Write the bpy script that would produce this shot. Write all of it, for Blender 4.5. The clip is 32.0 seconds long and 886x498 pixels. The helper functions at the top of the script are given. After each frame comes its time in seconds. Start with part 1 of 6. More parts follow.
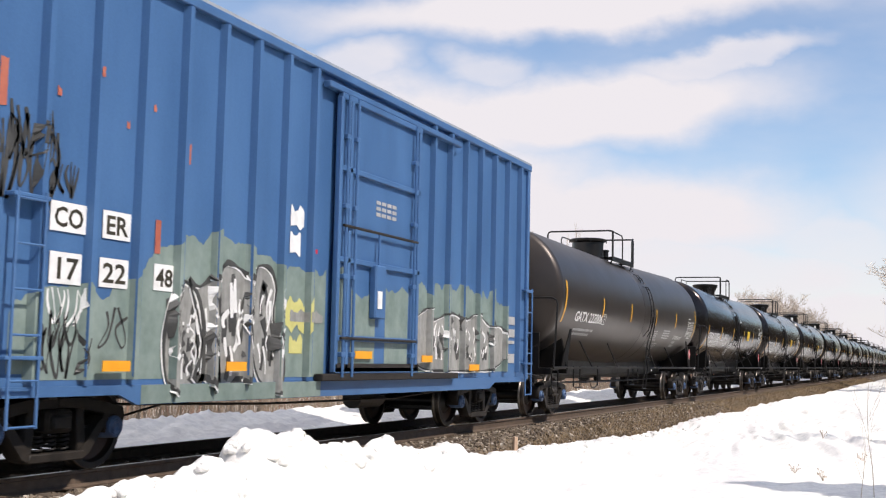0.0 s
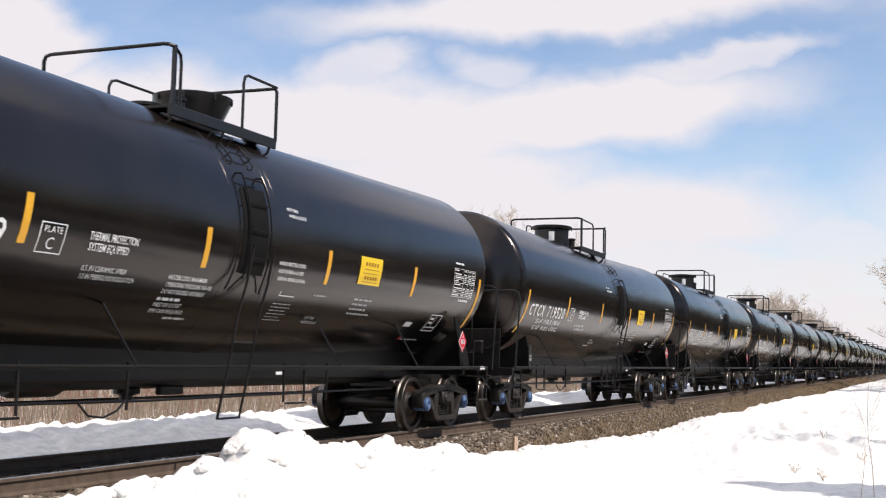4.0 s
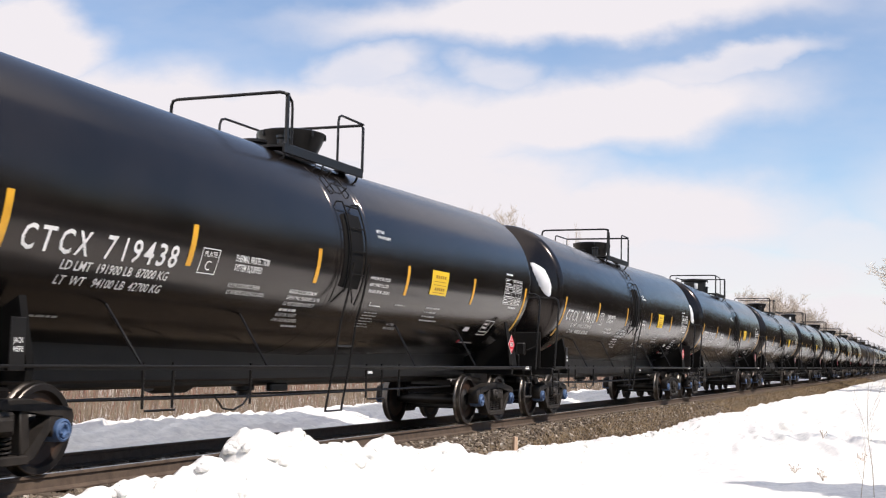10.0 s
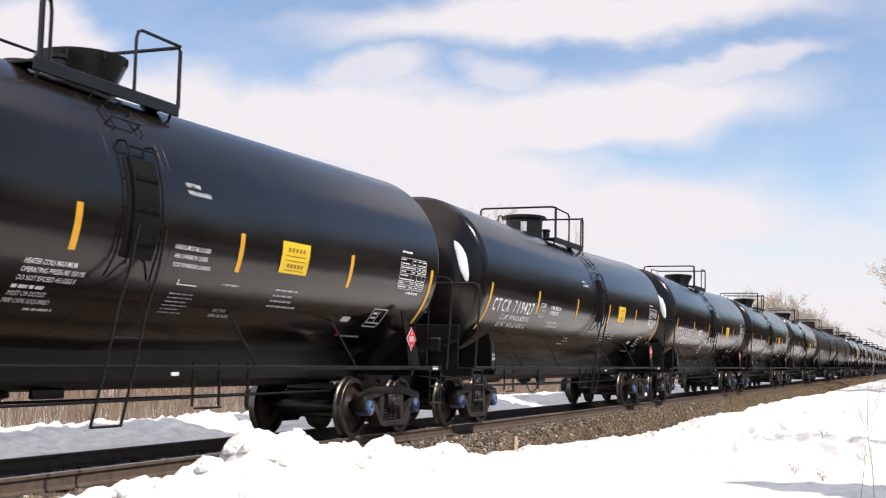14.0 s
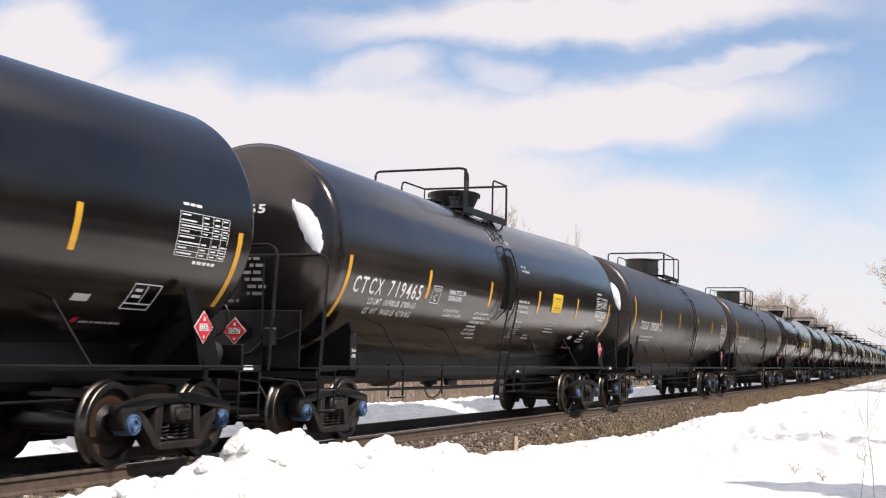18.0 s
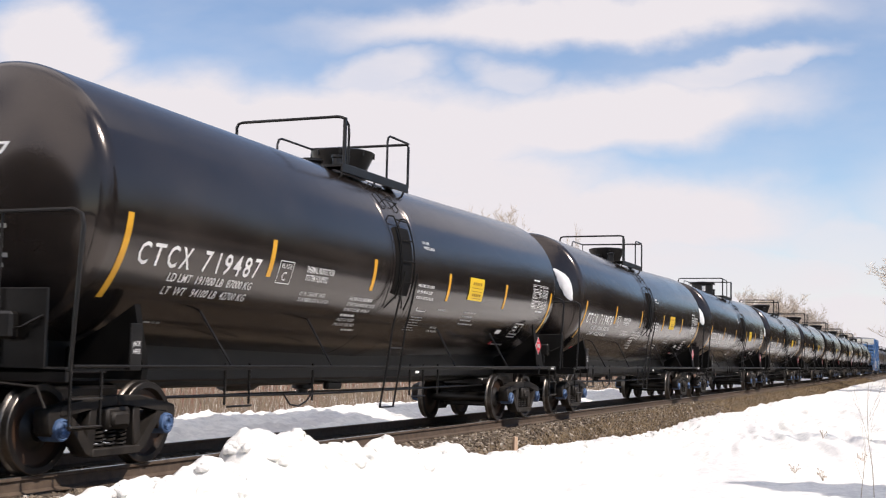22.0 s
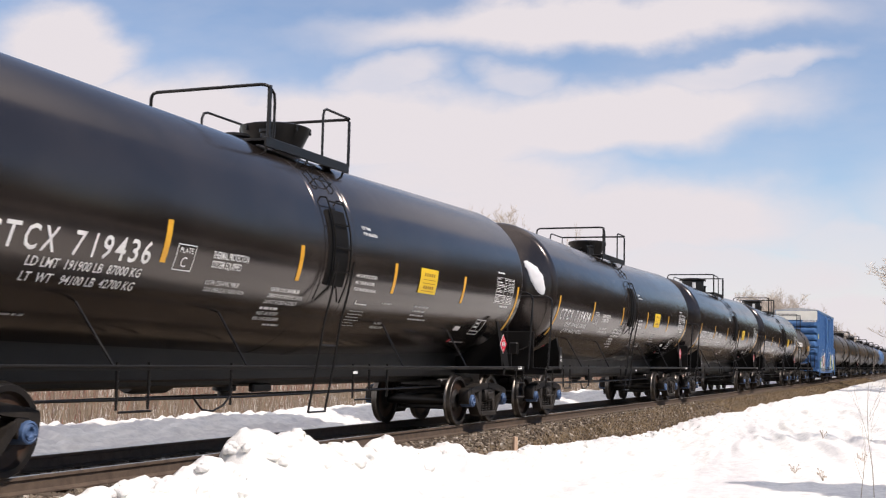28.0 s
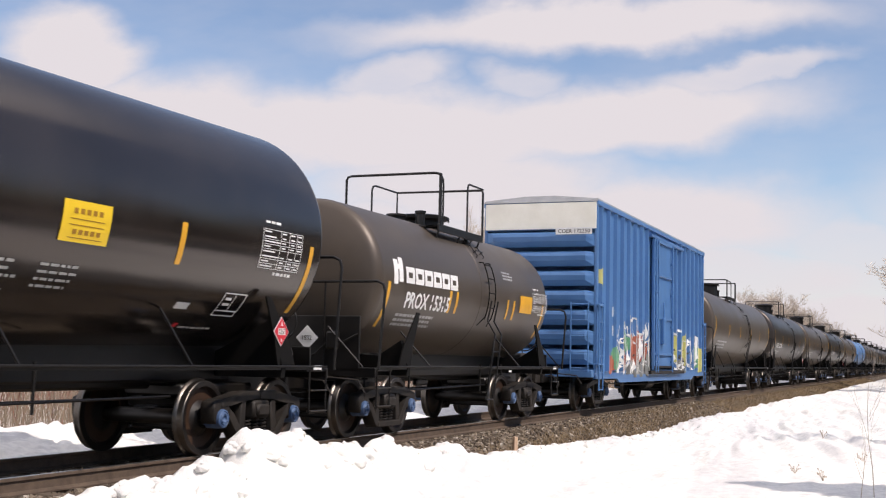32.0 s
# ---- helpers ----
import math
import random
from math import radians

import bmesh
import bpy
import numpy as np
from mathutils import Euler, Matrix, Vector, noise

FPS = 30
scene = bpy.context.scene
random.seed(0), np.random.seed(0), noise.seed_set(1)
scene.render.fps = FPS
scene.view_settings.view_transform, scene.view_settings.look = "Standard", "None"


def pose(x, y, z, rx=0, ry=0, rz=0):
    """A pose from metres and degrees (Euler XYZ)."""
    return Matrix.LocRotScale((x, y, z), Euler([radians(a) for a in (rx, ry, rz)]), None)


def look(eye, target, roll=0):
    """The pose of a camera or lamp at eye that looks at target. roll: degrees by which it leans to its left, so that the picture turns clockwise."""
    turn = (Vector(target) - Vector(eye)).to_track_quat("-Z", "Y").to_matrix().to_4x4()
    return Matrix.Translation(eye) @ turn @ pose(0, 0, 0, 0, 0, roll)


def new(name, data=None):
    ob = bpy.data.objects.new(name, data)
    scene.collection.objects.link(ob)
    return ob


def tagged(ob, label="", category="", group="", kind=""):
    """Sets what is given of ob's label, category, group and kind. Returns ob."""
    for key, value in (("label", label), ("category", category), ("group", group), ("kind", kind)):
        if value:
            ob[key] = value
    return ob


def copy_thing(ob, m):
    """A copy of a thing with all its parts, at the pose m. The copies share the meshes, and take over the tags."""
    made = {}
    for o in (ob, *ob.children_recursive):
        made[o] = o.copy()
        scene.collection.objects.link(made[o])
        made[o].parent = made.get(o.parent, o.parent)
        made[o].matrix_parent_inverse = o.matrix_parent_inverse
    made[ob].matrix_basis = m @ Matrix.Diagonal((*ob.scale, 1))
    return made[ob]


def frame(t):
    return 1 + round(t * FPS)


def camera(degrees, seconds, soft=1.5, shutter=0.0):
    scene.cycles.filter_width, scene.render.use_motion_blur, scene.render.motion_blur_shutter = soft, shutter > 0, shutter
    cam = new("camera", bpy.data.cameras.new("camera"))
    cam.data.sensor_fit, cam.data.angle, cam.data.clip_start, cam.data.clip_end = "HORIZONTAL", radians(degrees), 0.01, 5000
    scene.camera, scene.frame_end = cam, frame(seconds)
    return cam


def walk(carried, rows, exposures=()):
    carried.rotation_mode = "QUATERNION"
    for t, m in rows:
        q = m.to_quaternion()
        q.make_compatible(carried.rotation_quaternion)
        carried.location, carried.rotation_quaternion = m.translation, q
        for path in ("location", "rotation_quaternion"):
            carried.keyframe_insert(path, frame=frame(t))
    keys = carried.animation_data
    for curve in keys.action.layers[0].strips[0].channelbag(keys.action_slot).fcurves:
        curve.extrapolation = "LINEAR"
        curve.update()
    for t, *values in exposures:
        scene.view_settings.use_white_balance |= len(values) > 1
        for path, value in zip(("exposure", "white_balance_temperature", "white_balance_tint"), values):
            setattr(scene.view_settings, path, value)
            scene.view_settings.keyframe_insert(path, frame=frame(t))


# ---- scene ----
# ---------------------------------------------------------------- camera
# The track runs along x, rail tops at z = 0; the camera stands beside it.
EYE = Vector((0.0, -9.277, 1.293))
YAW, PITCH, ROLL = 22.536, 5.235, 1.266
AIM = Vector((math.cos(radians(PITCH)) * math.cos(radians(YAW)),
              math.cos(radians(PITCH)) * math.sin(radians(YAW)), math.sin(radians(PITCH))))
cam = camera(41.13, 32.0, soft=1.15, shutter=0.05)
walk(cam, [(0.0, look(EYE, EYE + AIM, ROLL)), (32.0, look(EYE, EYE + AIM, ROLL))],
     exposures=[(0.0, 0.06, 6700, 14), (14.0, 0.10, 6700, 14), (19.0, 0.06, 6700, 14), (23.0, 0.0, 6750, 15), (27.0, -0.06, 6800, 16), (32.0, -0.12, 6800, 17)])

# ---------------------------------------------------------------- light
SUN = Vector((-0.12, -0.63, 0.765)).normalized()
world = bpy.data.worlds.new("sky")
scene.world = world
world.use_nodes = True
wn = world.node_tree.nodes
wl = world.node_tree.links
sky = wn.new("ShaderNodeTexSky")
sky.sky_type = "NISHITA"
sky.sun_disc = False
sky.sun_elevation = math.asin(SUN.z)
sky.sun_rotation = math.atan2(SUN.x, SUN.y)
sky.altitude = 100
sky.air_density, sky.dust_density, sky.ozone_density = 1.0, 0.2, 2.6
wl.new(sky.outputs[0], wn["Background"].inputs[0])
wn["Background"].inputs[1].default_value = 0.15
sun = new("sun", bpy.data.lights.new("sun", "SUN"))
sun.data.energy, sun.data.angle, sun.data.color = 4.5, radians(0.53), (1.0, 0.94, 0.86)
sun.matrix_basis = look(SUN * 60, (0, 0, 0))

# ---------------------------------------------------------------- materials


def material(name):
    m = bpy.data.materials.new(name)
    m.use_nodes = True
    t = m.node_tree
    return m, t.nodes, t.links, t.nodes["Principled BSDF"]


def noise_node(n, l, scale, detail=4.0, coord=None, rough=0.55, stretch=None):
    tex = n.new("ShaderNodeTexNoise")
    tex.inputs["Scale"].default_value = scale
    tex.inputs["Detail"].default_value = detail
    tex.inputs["Roughness"].default_value = rough
    if coord is None:
        coord = n.new("ShaderNodeTexCoord").outputs["Object"]
    if stretch:
        mp = n.new("ShaderNodeMapping")
        mp.inputs["Scale"].default_value = stretch
        l.new(coord, mp.inputs["Vector"])
        coord = mp.outputs[0]
    l.new(coord, tex.inputs["Vector"])
    return tex


def ramp(n, l, src, stops):
    r = n.new("ShaderNodeValToRGB")
    e = r.color_ramp.elements
    while len(e) < len(stops):
        e.new(0.5)
    for k, (p, c) in zip(e, stops):
        k.position = p
        k.color = (*c, 1) if len(c) == 3 else c
    l.new(src, r.inputs[0])
    return r


def mixed(n, l, fac, a, b):
    m = n.new("ShaderNodeMix")
    m.data_type = "RGBA"
    for sock, v in ((m.inputs[0], fac), (m.inputs[6], a), (m.inputs[7], b)):
        if hasattr(v, "is_linked"):
            l.new(v, sock)
        elif isinstance(v, (int, float)):
            sock.default_value = v
        else:
            sock.default_value = (*v, 1)
    return m.outputs[2]


def bump(n, l, p, src, strength, distance):
    b = n.new("ShaderNodeBump")
    b.inputs["Strength"].default_value = strength
    b.inputs["Distance"].default_value = distance
    l.new(src, b.inputs["Height"])
    l.new(b.outputs[0], p.inputs["Normal"])
    return b


def surface(name, dark, light, rough=(0.5, 0.7), scale=3.0, fine=40.0, metal=0.0, relief=0.15, depth=0.004,
            stretch=None, spec=0.5):
    """Two scales of noise between two base colours, with roughness variation and fine relief."""
    m, n, l, p = material(name)
    big = noise_node(n, l, scale, 5, stretch=stretch)
    small = noise_node(n, l, fine, 3)
    c = ramp(n, l, big.outputs[0], [(0.3, dark), (0.7, light)])
    c2 = mixed(n, l, 0.25, c.outputs[0], ramp(n, l, small.outputs[0], [(0.3, dark), (0.7, light)]).outputs[0])
    l.new(c2, p.inputs["Base Color"])
    mr = n.new("ShaderNodeMapRange")
    mr.inputs["To Min"].default_value, mr.inputs["To Max"].default_value = rough
    l.new(big.outputs[0], mr.inputs[0])
    l.new(mr.outputs[0], p.inputs["Roughness"])
    p.inputs["Metallic"].default_value = metal
    p.inputs["Specular IOR Level"].default_value = spec
    if relief:
        bump(n, l, p, small.outputs[0], relief, depth)
    return m


def tank_paint(name, base, dust, rough, dirt, gloss=0.42):
    """Painted tank jacket: road dust in streaks, slow waviness of the sheet."""
    m, n, l, p = material(name)
    tc = n.new("ShaderNodeTexCoord").outputs["Object"]
    oi = n.new("ShaderNodeObjectInfo")
    add = n.new("ShaderNodeVectorMath")
    add.operation = "MULTIPLY_ADD"
    l.new(oi.outputs["Random"], add.inputs[0])
    add.inputs[1].default_value = (37, 11, 5)
    l.new(tc, add.inputs[2])
    streak = noise_node(n, l, 1.0, 6, coord=add.outputs[0], stretch=(0.8, 0.9, 0.9))
    fine = noise_node(n, l, 60.0, 4, coord=add.outputs[0])
    wave = noise_node(n, l, 0.9, 2, coord=add.outputs[0], stretch=(1.6, 1, 1))
    f = ramp(n, l, streak.outputs[0], [(0.42, (0, 0, 0)), (0.78, (dirt, dirt, dirt))])
    f2 = mixed(n, l, 0.3, f.outputs[0], ramp(n, l, fine.outputs[0], [(0.45, (0, 0, 0)), (0.8, (dirt, dirt, dirt))]).outputs[0])
    l.new(mixed(n, l, f2, base, dust), p.inputs["Base Color"])
    mr = n.new("ShaderNodeMapRange")
    mr.inputs["To Min"].default_value, mr.inputs["To Max"].default_value = rough
    l.new(streak.outputs[0], mr.inputs[0])
    l.new(mr.outputs[0], p.inputs["Roughness"])
    p.inputs["Specular IOR Level"].default_value = gloss
    p.inputs["Specular Tint"].default_value = (1.0, 0.89, 0.83, 1)
    bump(n, l, p, wave.outputs[0], 0.06, 0.03)
    return m


M_BLACK = tank_paint("gloss black tank paint", (0.0062, 0.0052, 0.0047), (0.026, 0.021, 0.018), (0.12, 0.24), 0.55, 0.47)
M_BLACKPALE = tank_paint("paler black tank paint", (0.0125, 0.0102, 0.0094), (0.046, 0.037, 0.031), (0.10, 0.24), 0.6, 0.72)
M_GREY = tank_paint("dull charcoal tank paint", (0.022, 0.0182, 0.0155), (0.043, 0.036, 0.030), (0.30, 0.46), 0.7, 0.5)
M_TAUPE = tank_paint("dusty grey brown tank paint", (0.056, 0.045, 0.035), (0.095, 0.076, 0.058), (0.32, 0.5), 0.8, 0.5)
M_BLUETANK = tank_paint("light blue tank paint", (0.07, 0.19, 0.42), (0.2, 0.25, 0.3), (0.32, 0.5), 0.5)
M_FRAME = surface("black frame paint", (0.004, 0.0037, 0.0035), (0.013, 0.011, 0.0095), (0.28, 0.5), 4, 60, spec=0.4)
M_MATT = surface("flat black paint", (0.003, 0.0028, 0.0026), (0.008, 0.007, 0.006), (0.6, 0.8), 4, 60, spec=0.15)
M_TRUCK = surface("cast steel truck", (0.007, 0.006, 0.005), (0.036, 0.0295, 0.024), (0.5, 0.75), 5, 50, spec=0.3)
M_WHEEL = surface("dark wheel steel", (0.0028, 0.0024, 0.0022), (0.014, 0.0095, 0.007), (0.4, 0.6), 2.2, 60)
n_, l_ = M_WHEEL.node_tree.nodes, M_WHEEL.node_tree.links
geo = n_.new("ShaderNodeSeparateXYZ")
l_.new(n_.new("ShaderNodeTexCoord").outputs["Object"], geo.inputs[0])
comb = n_.new("ShaderNodeCombineXYZ")
l_.new(geo.outputs["X"], comb.inputs[0])
l_.new(geo.outputs["Z"], comb.inputs[2])
span = n_.new("ShaderNodeVectorMath")
span.operation = "LENGTH"
l_.new(comb.outputs[0], span.inputs[0])
plate = ramp(n_, l_, span.outputs["Value"], [(0.20, (0, 0, 0)), (0.25, (0.6, 0.6, 0.6)), (0.36, (0.7, 0.7, 0.7)), (0.39, (0, 0, 0))])
old = n_["Principled BSDF"].inputs["Base Color"].links[0].from_socket
l_.new(mixed(n_, l_, plate.outputs[0], old, (0.075, 0.039, 0.023)), n_["Principled BSDF"].inputs["Base Color"])
M_TREAD = surface("bright worn tread", (0.09, 0.08, 0.07), (0.20, 0.18, 0.16), (0.3, 0.5), 6, 60, metal=1.0, relief=0)
M_TANKGREY = surface("dusty dark grey steel", (0.018, 0.016, 0.015), (0.05, 0.045, 0.04), (0.35, 0.55), 3, 50)
M_CAP = surface("blue bearing cap", (0.03, 0.06, 0.13), (0.09, 0.16, 0.30), (0.35, 0.6), 12, 80)
M_WHITE = surface("white stencil paint", (0.62, 0.62, 0.60), (0.82, 0.82, 0.80), (0.45, 0.6), 6, 60, relief=0)
M_PALE = surface("weathered white stencil", (0.30, 0.30, 0.29), (0.45, 0.45, 0.44), (0.45, 0.6), 6, 60, relief=0)
M_YELLOW = surface("yellow reflective strip", (0.55, 0.27, 0.015), (0.75, 0.40, 0.03), (0.35, 0.5), 4, 60, relief=0)
M_SIGN = surface("yellow sign", (0.72, 0.48, 0.015), (0.82, 0.56, 0.03), (0.4, 0.5), 4, 60, relief=0)
M_ORANGE = surface("orange reflector", (0.75, 0.30, 0.01), (0.85, 0.37, 0.02), (0.35, 0.5), 4, 60, relief=0)
M_INK = surface("dark print", (0.02, 0.018, 0.012), (0.05, 0.04, 0.02), (0.5, 0.6), 4, 60, relief=0)
M_AMBERINK = surface("brown print", (0.25, 0.12, 0.01), (0.35, 0.17, 0.01), (0.5, 0.6), 4, 60, relief=0)
M_RED = surface("red placard", (0.50, 0.008, 0.022), (0.62, 0.014, 0.03), (0.5, 0.6), 4, 60, relief=0)
M_STEEL = surface("polished rail steel", (0.30, 0.29, 0.28), (0.5, 0.48, 0.46), (0.2, 0.4), 8, 80, metal=1.0, relief=0)
M_RAIL = surface("sunlit rusty rail", (0.058, 0.040, 0.028), (0.135, 0.095, 0.066), (0.6, 0.8), 8, 60)
M_TIE = surface("weathered timber tie", (0.06, 0.045, 0.032), (0.17, 0.13, 0.095), (0.7, 0.9), 3, 30, stretch=(6, 1, 6), relief=0.5, depth=0.01)

# ---------------------------------------------------------------- mesh helpers


def box(bm, c, s, m=None):
    x, y, z = (k / 2 for k in s)
    v = [Vector((c[0] + a * x, c[1] + b * y, c[2] + d * z)) for a in (-1, 1) for b in (-1, 1) for d in (-1, 1)]
    if m is not None:
        v = [m @ k for k in v]
    v = [bm.verts.new(k) for k in v]
    for f in ((0, 1, 3, 2), (4, 6, 7, 5), (0, 4, 5, 1), (2, 3, 7, 6), (0, 2, 6, 4), (1, 5, 7, 3)):
        bm.faces.new([v[i] for i in f])
    return bm


def rbox(bm, c, s, r=0.02):
    """A box with its twelve edges chamfered by r."""
    t = bmesh.new()
    box(t, c, s)
    bmesh.ops.bevel(t, geom=t.edges[:], offset=r, segments=1, affect="EDGES", clamp_overlap=True)
    merge(bm, t)
    return bm


def merge(bm, other):
    me = bpy.data.meshes.new("scrap")
    other.to_mesh(me)
    other.free()
    bm.from_mesh(me)
    bpy.data.meshes.remove(me)


def ring_frame(d):
    d = d.normalized()
    a = Vector((0, 0, 1)) if abs(d.z) < 0.9 else Vector((1, 0, 0))
    u = d.cross(a).normalized()
    return u, d.cross(u)


def tube(bm, pts, r, seg=8, caps=True, ends=None):
    """A round bar along a polyline."""
    pts = [Vector(p) for p in pts]
    rings = []
    for i, p in enumerate(pts):
        d = (pts[min(i + 1, len(pts) - 1)] - pts[max(i - 1, 0)])
        u, w = ring_frame(d)
        if rings:
            # keep the ring's phase along the bar
            pu = rings[-1][1]
            u = (pu - d.normalized() * pu.dot(d.normalized())).normalized()
            w = d.normalized().cross(u)
        rr = r if ends is None else ends[i]
        ring = [bm.verts.new(p + (u * math.cos(a) + w * math.sin(a)) * rr)
                for a in (2 * math.pi * k / seg for k in range(seg))]
        rings.append((ring, u))
    for (a, _), (b, _) in zip(rings, rings[1:]):
        for k in range(seg):
            bm.faces.new((a[k], a[(k + 1) % seg], b[(k + 1) % seg], b[k]))
    if caps:
        bm.faces.new(rings[0][0][::-1])
        bm.faces.new(rings[-1][0])
    return bm


def lathe(bm, profile, axis="x", seg=32, centre=(0, 0, 0)):
    """Turn (along, radius) pairs round an axis."""
    c = Vector(centre)
    rings = []
    for s, r in profile:
        ring = []
        if r < 1e-5:
            v = {"x": (s, 0, 0), "y": (0, s, 0), "z": (0, 0, s)}[axis]
            rings.append([bm.verts.new(c + Vector(v))])
            continue
        for k in range(seg):
            a = 2 * math.pi * k / seg
            p, q = r * math.cos(a), r * math.sin(a)
            v = {"x": (s, p, q), "y": (q, s, p), "z": (p, q, s)}[axis]
            ring.append(bm.verts.new(c + Vector(v)))
        rings.append(ring)
    for a, b in zip(rings, rings[1:]):
        if len(a) == 1 and len(b) == 1:
            continue
        for k in range(seg):
            j = (k + 1) % seg
            if len(a) == 1:
                bm.faces.new((a[0], b[j], b[k]))
            elif len(b) == 1:
                bm.faces.new((a[k], a[j], b[0]))
            else:
                bm.faces.new((a[k], a[j], b[j], b[k]))
    return bm


def prism(bm, outline, a, b, axis="y"):
    """Extrude a flat outline (pairs in the other two axes) from a to b."""
    def at(p, s):
        return {"x": (s, p[0], p[1]), "y": (p[0], s, p[1]), "z": (p[0], p[1], s)}[axis]
    lo = [bm.verts.new(at(p, a)) for p in outline]
    hi = [bm.verts.new(at(p, b)) for p in outline]
    n = len(outline)
    for k in range(n):
        bm.faces.new((lo[k], lo[(k + 1) % n], hi[(k + 1) % n], hi[k]))
    bm.faces.new(lo[::-1])
    bm.faces.new(hi)
    return bm


def mesh_of(name, bm, mat, smooth=35):
    bmesh.ops.recalc_face_normals(bm, faces=bm.faces[:])
    me = bpy.data.meshes.new(name)
    bm.to_mesh(me)
    bm.free()
    me.materials.append(mat)
    if smooth:
        me.polygons.foreach_set("use_smooth", [True] * len(me.polygons))
        me.set_sharp_from_angle(angle=radians(smooth))
    return me


# print and sprayed strokes too small to pick apart
JOINED = {"sprayed_paint", "head_stencil", "low_stencil", "small_stencil", "paint_stencil", "weight_stencil", "instruction_stencil", "thermal_stencil", "vent_stencil",
          "data_table", "car_number", "head_number", "test_stencil", "sign_print", "insulation_stencil", "door_stencil", "plate_print", "capacity_stencil"}


def part(name, bm, mat, parent, label="", smooth=35):
    """One mesh object under a thing or a part; bm may be a ready mesh."""
    me = bm if isinstance(bm, bpy.types.Mesh) else mesh_of(name, bm, mat, smooth)
    ob = new(name, me)
    ob.parent = parent
    if name in JOINED:
        tagged(ob, label, kind="stuff")
    elif label:
        tagged(ob, label)
    return ob


def thing(name, label, category, group="", kind="", at=None):
    ob = new(name)
    ob.empty_display_size = 0.3
    if at is not None:
        ob.matrix_basis = at
    return tagged(ob, label, category, group, kind)


def solo(name, bm, mat, label, category, group="", kind="", smooth=35, at=None):
    ob = new(name, bm if isinstance(bm, bpy.types.Mesh) else mesh_of(name, bm, mat, smooth))
    if at is not None:
        ob.matrix_basis = at
    return tagged(ob, label, category, group, kind)


LETTERS = {}


def glyphs(text, height, spacing=1.0, bold=0.0):
    """Flat triangles of a line of the built-in font: vertices, faces and width, scaled to a capital height."""
    key = (text, spacing, bold)
    if key not in LETTERS:
        cu = bpy.data.curves.new("scrap", "FONT")
        cu.body, cu.size, cu.resolution_u, cu.space_character = text, 1.0, 2, spacing
        cu.offset = bold
        ob = bpy.data.objects.new("scrap", cu)
        me = ob.to_mesh()
        v = [tuple(k.co) for k in me.vertices]
        f = [tuple(k.vertices) for k in me.polygons]
        ob.to_mesh_clear()
        bpy.data.objects.remove(ob)
        bpy.data.curves.remove(cu)
        LETTERS[key] = (v, f)
    v, f = LETTERS[key]
    s = height / 0.70
    return [(x * s, y * s) for x, y, _ in v], f

# ---------------------------------------------------------------- tank cars
K_R, K_Z = 1.537, 2.794          # jacket radius and height of its axis
WHEEL_R = 0.47


def sag(u, r):
    """The long black tanks slope down a little from both ends to the outlet in the middle."""
    return 0.0142 * abs(u) - 0.030 if r == K_R else (0.0130 * abs(u) - 0.056 if r > K_R + 0.015 else (0.0045 * abs(u) - 0.052 if r > K_R else 0.0))


def on_tank(u, ang, lift, r=K_R, zc=K_Z):
    """A place on the jacket: along the car, degrees round from the top of a level tank towards the near side."""
    a = radians(ang)
    d = sag(u, r)
    if d:
        w = max(0.0, min(1.0, (80 - ang) / 35))
        a = math.acos(max(-1.0, min(1.0, math.cos(a) - d * (1 - w) / (r + lift))))
    return Vector((u, -(r + lift) * math.sin(a), zc + d + (r + lift) * math.cos(a)))


def tank_quad(bm, u0, u1, a0, a1, lift=0.005, r=K_R, zc=K_Z, cut=4, slant=0.0):
    """A thin patch bent to the jacket."""
    n = max(1, int(abs(a1 - a0) / cut))
    rows = []
    for i in range(n + 1):
        a = a0 + (a1 - a0) * i / n
        d = slant * (i / n)
        rows.append([bm.verts.new(on_tank(u + d, a, lift, r, zc)) for u in (u0, u1)])
    for p, q in zip(rows, rows[1:]):
        bm.faces.new((p[0], p[1], q[1], q[0]))
    return bm


def tank_text(bm, text, u0, ang, height, width=None, lift=0.006, r=K_R, zc=K_Z, spacing=1.0, bold=0.0):
    """Lettering bent to the jacket; ang is the foot of the letters."""
    v, f = glyphs(text, height, spacing, bold)
    w = max(p[0] for p in v)
    k = 1.0 if width is None else width / w
    vs = [bm.verts.new(on_tank(u0 + x * k, ang - math.degrees(y / r), lift, r, zc)) for x, y in v]
    for face in f:
        bm.faces.new([vs[i] for i in face])
    return bm


def tank_figures(car, text, u0, ang, height, cell, bold=0.0, r=K_R, zc=K_Z):
    """Figures set one by one at even steps."""
    for k, c in enumerate(text):
        v, _ = glyphs(c, height, 1.0, bold)
        w = max(p[0] for p in v)
        wide = cell * 0.76 if c != "1" else min(w, cell * 0.40)
        part("figure", tank_text(bmesh.new(), c, u0 + k * cell + (cell - wide) / 2, ang, height, wide, r=r, zc=zc, bold=bold), M_WHITE, car, "white figure of the car number", smooth=0)


def tank_lines(bm, u0, u1, a0, rows, step, high, seed, r=K_R, zc=K_Z, ragged=0.35):
    """Rows of small bars for stencilling too small to read."""
    rnd = random.Random(seed)
    for i in range(rows):
        a = a0 + i * step
        u, end = u0, u1 - (u1 - u0) * ragged * rnd.random()
        while u < end - 0.02:
            w = min(rnd.uniform(0.05, 0.16), end - u)
            tank_quad(bm, u, u + w, a, a + high, 0.005, r, zc)
            u += w + 0.025
    return bm


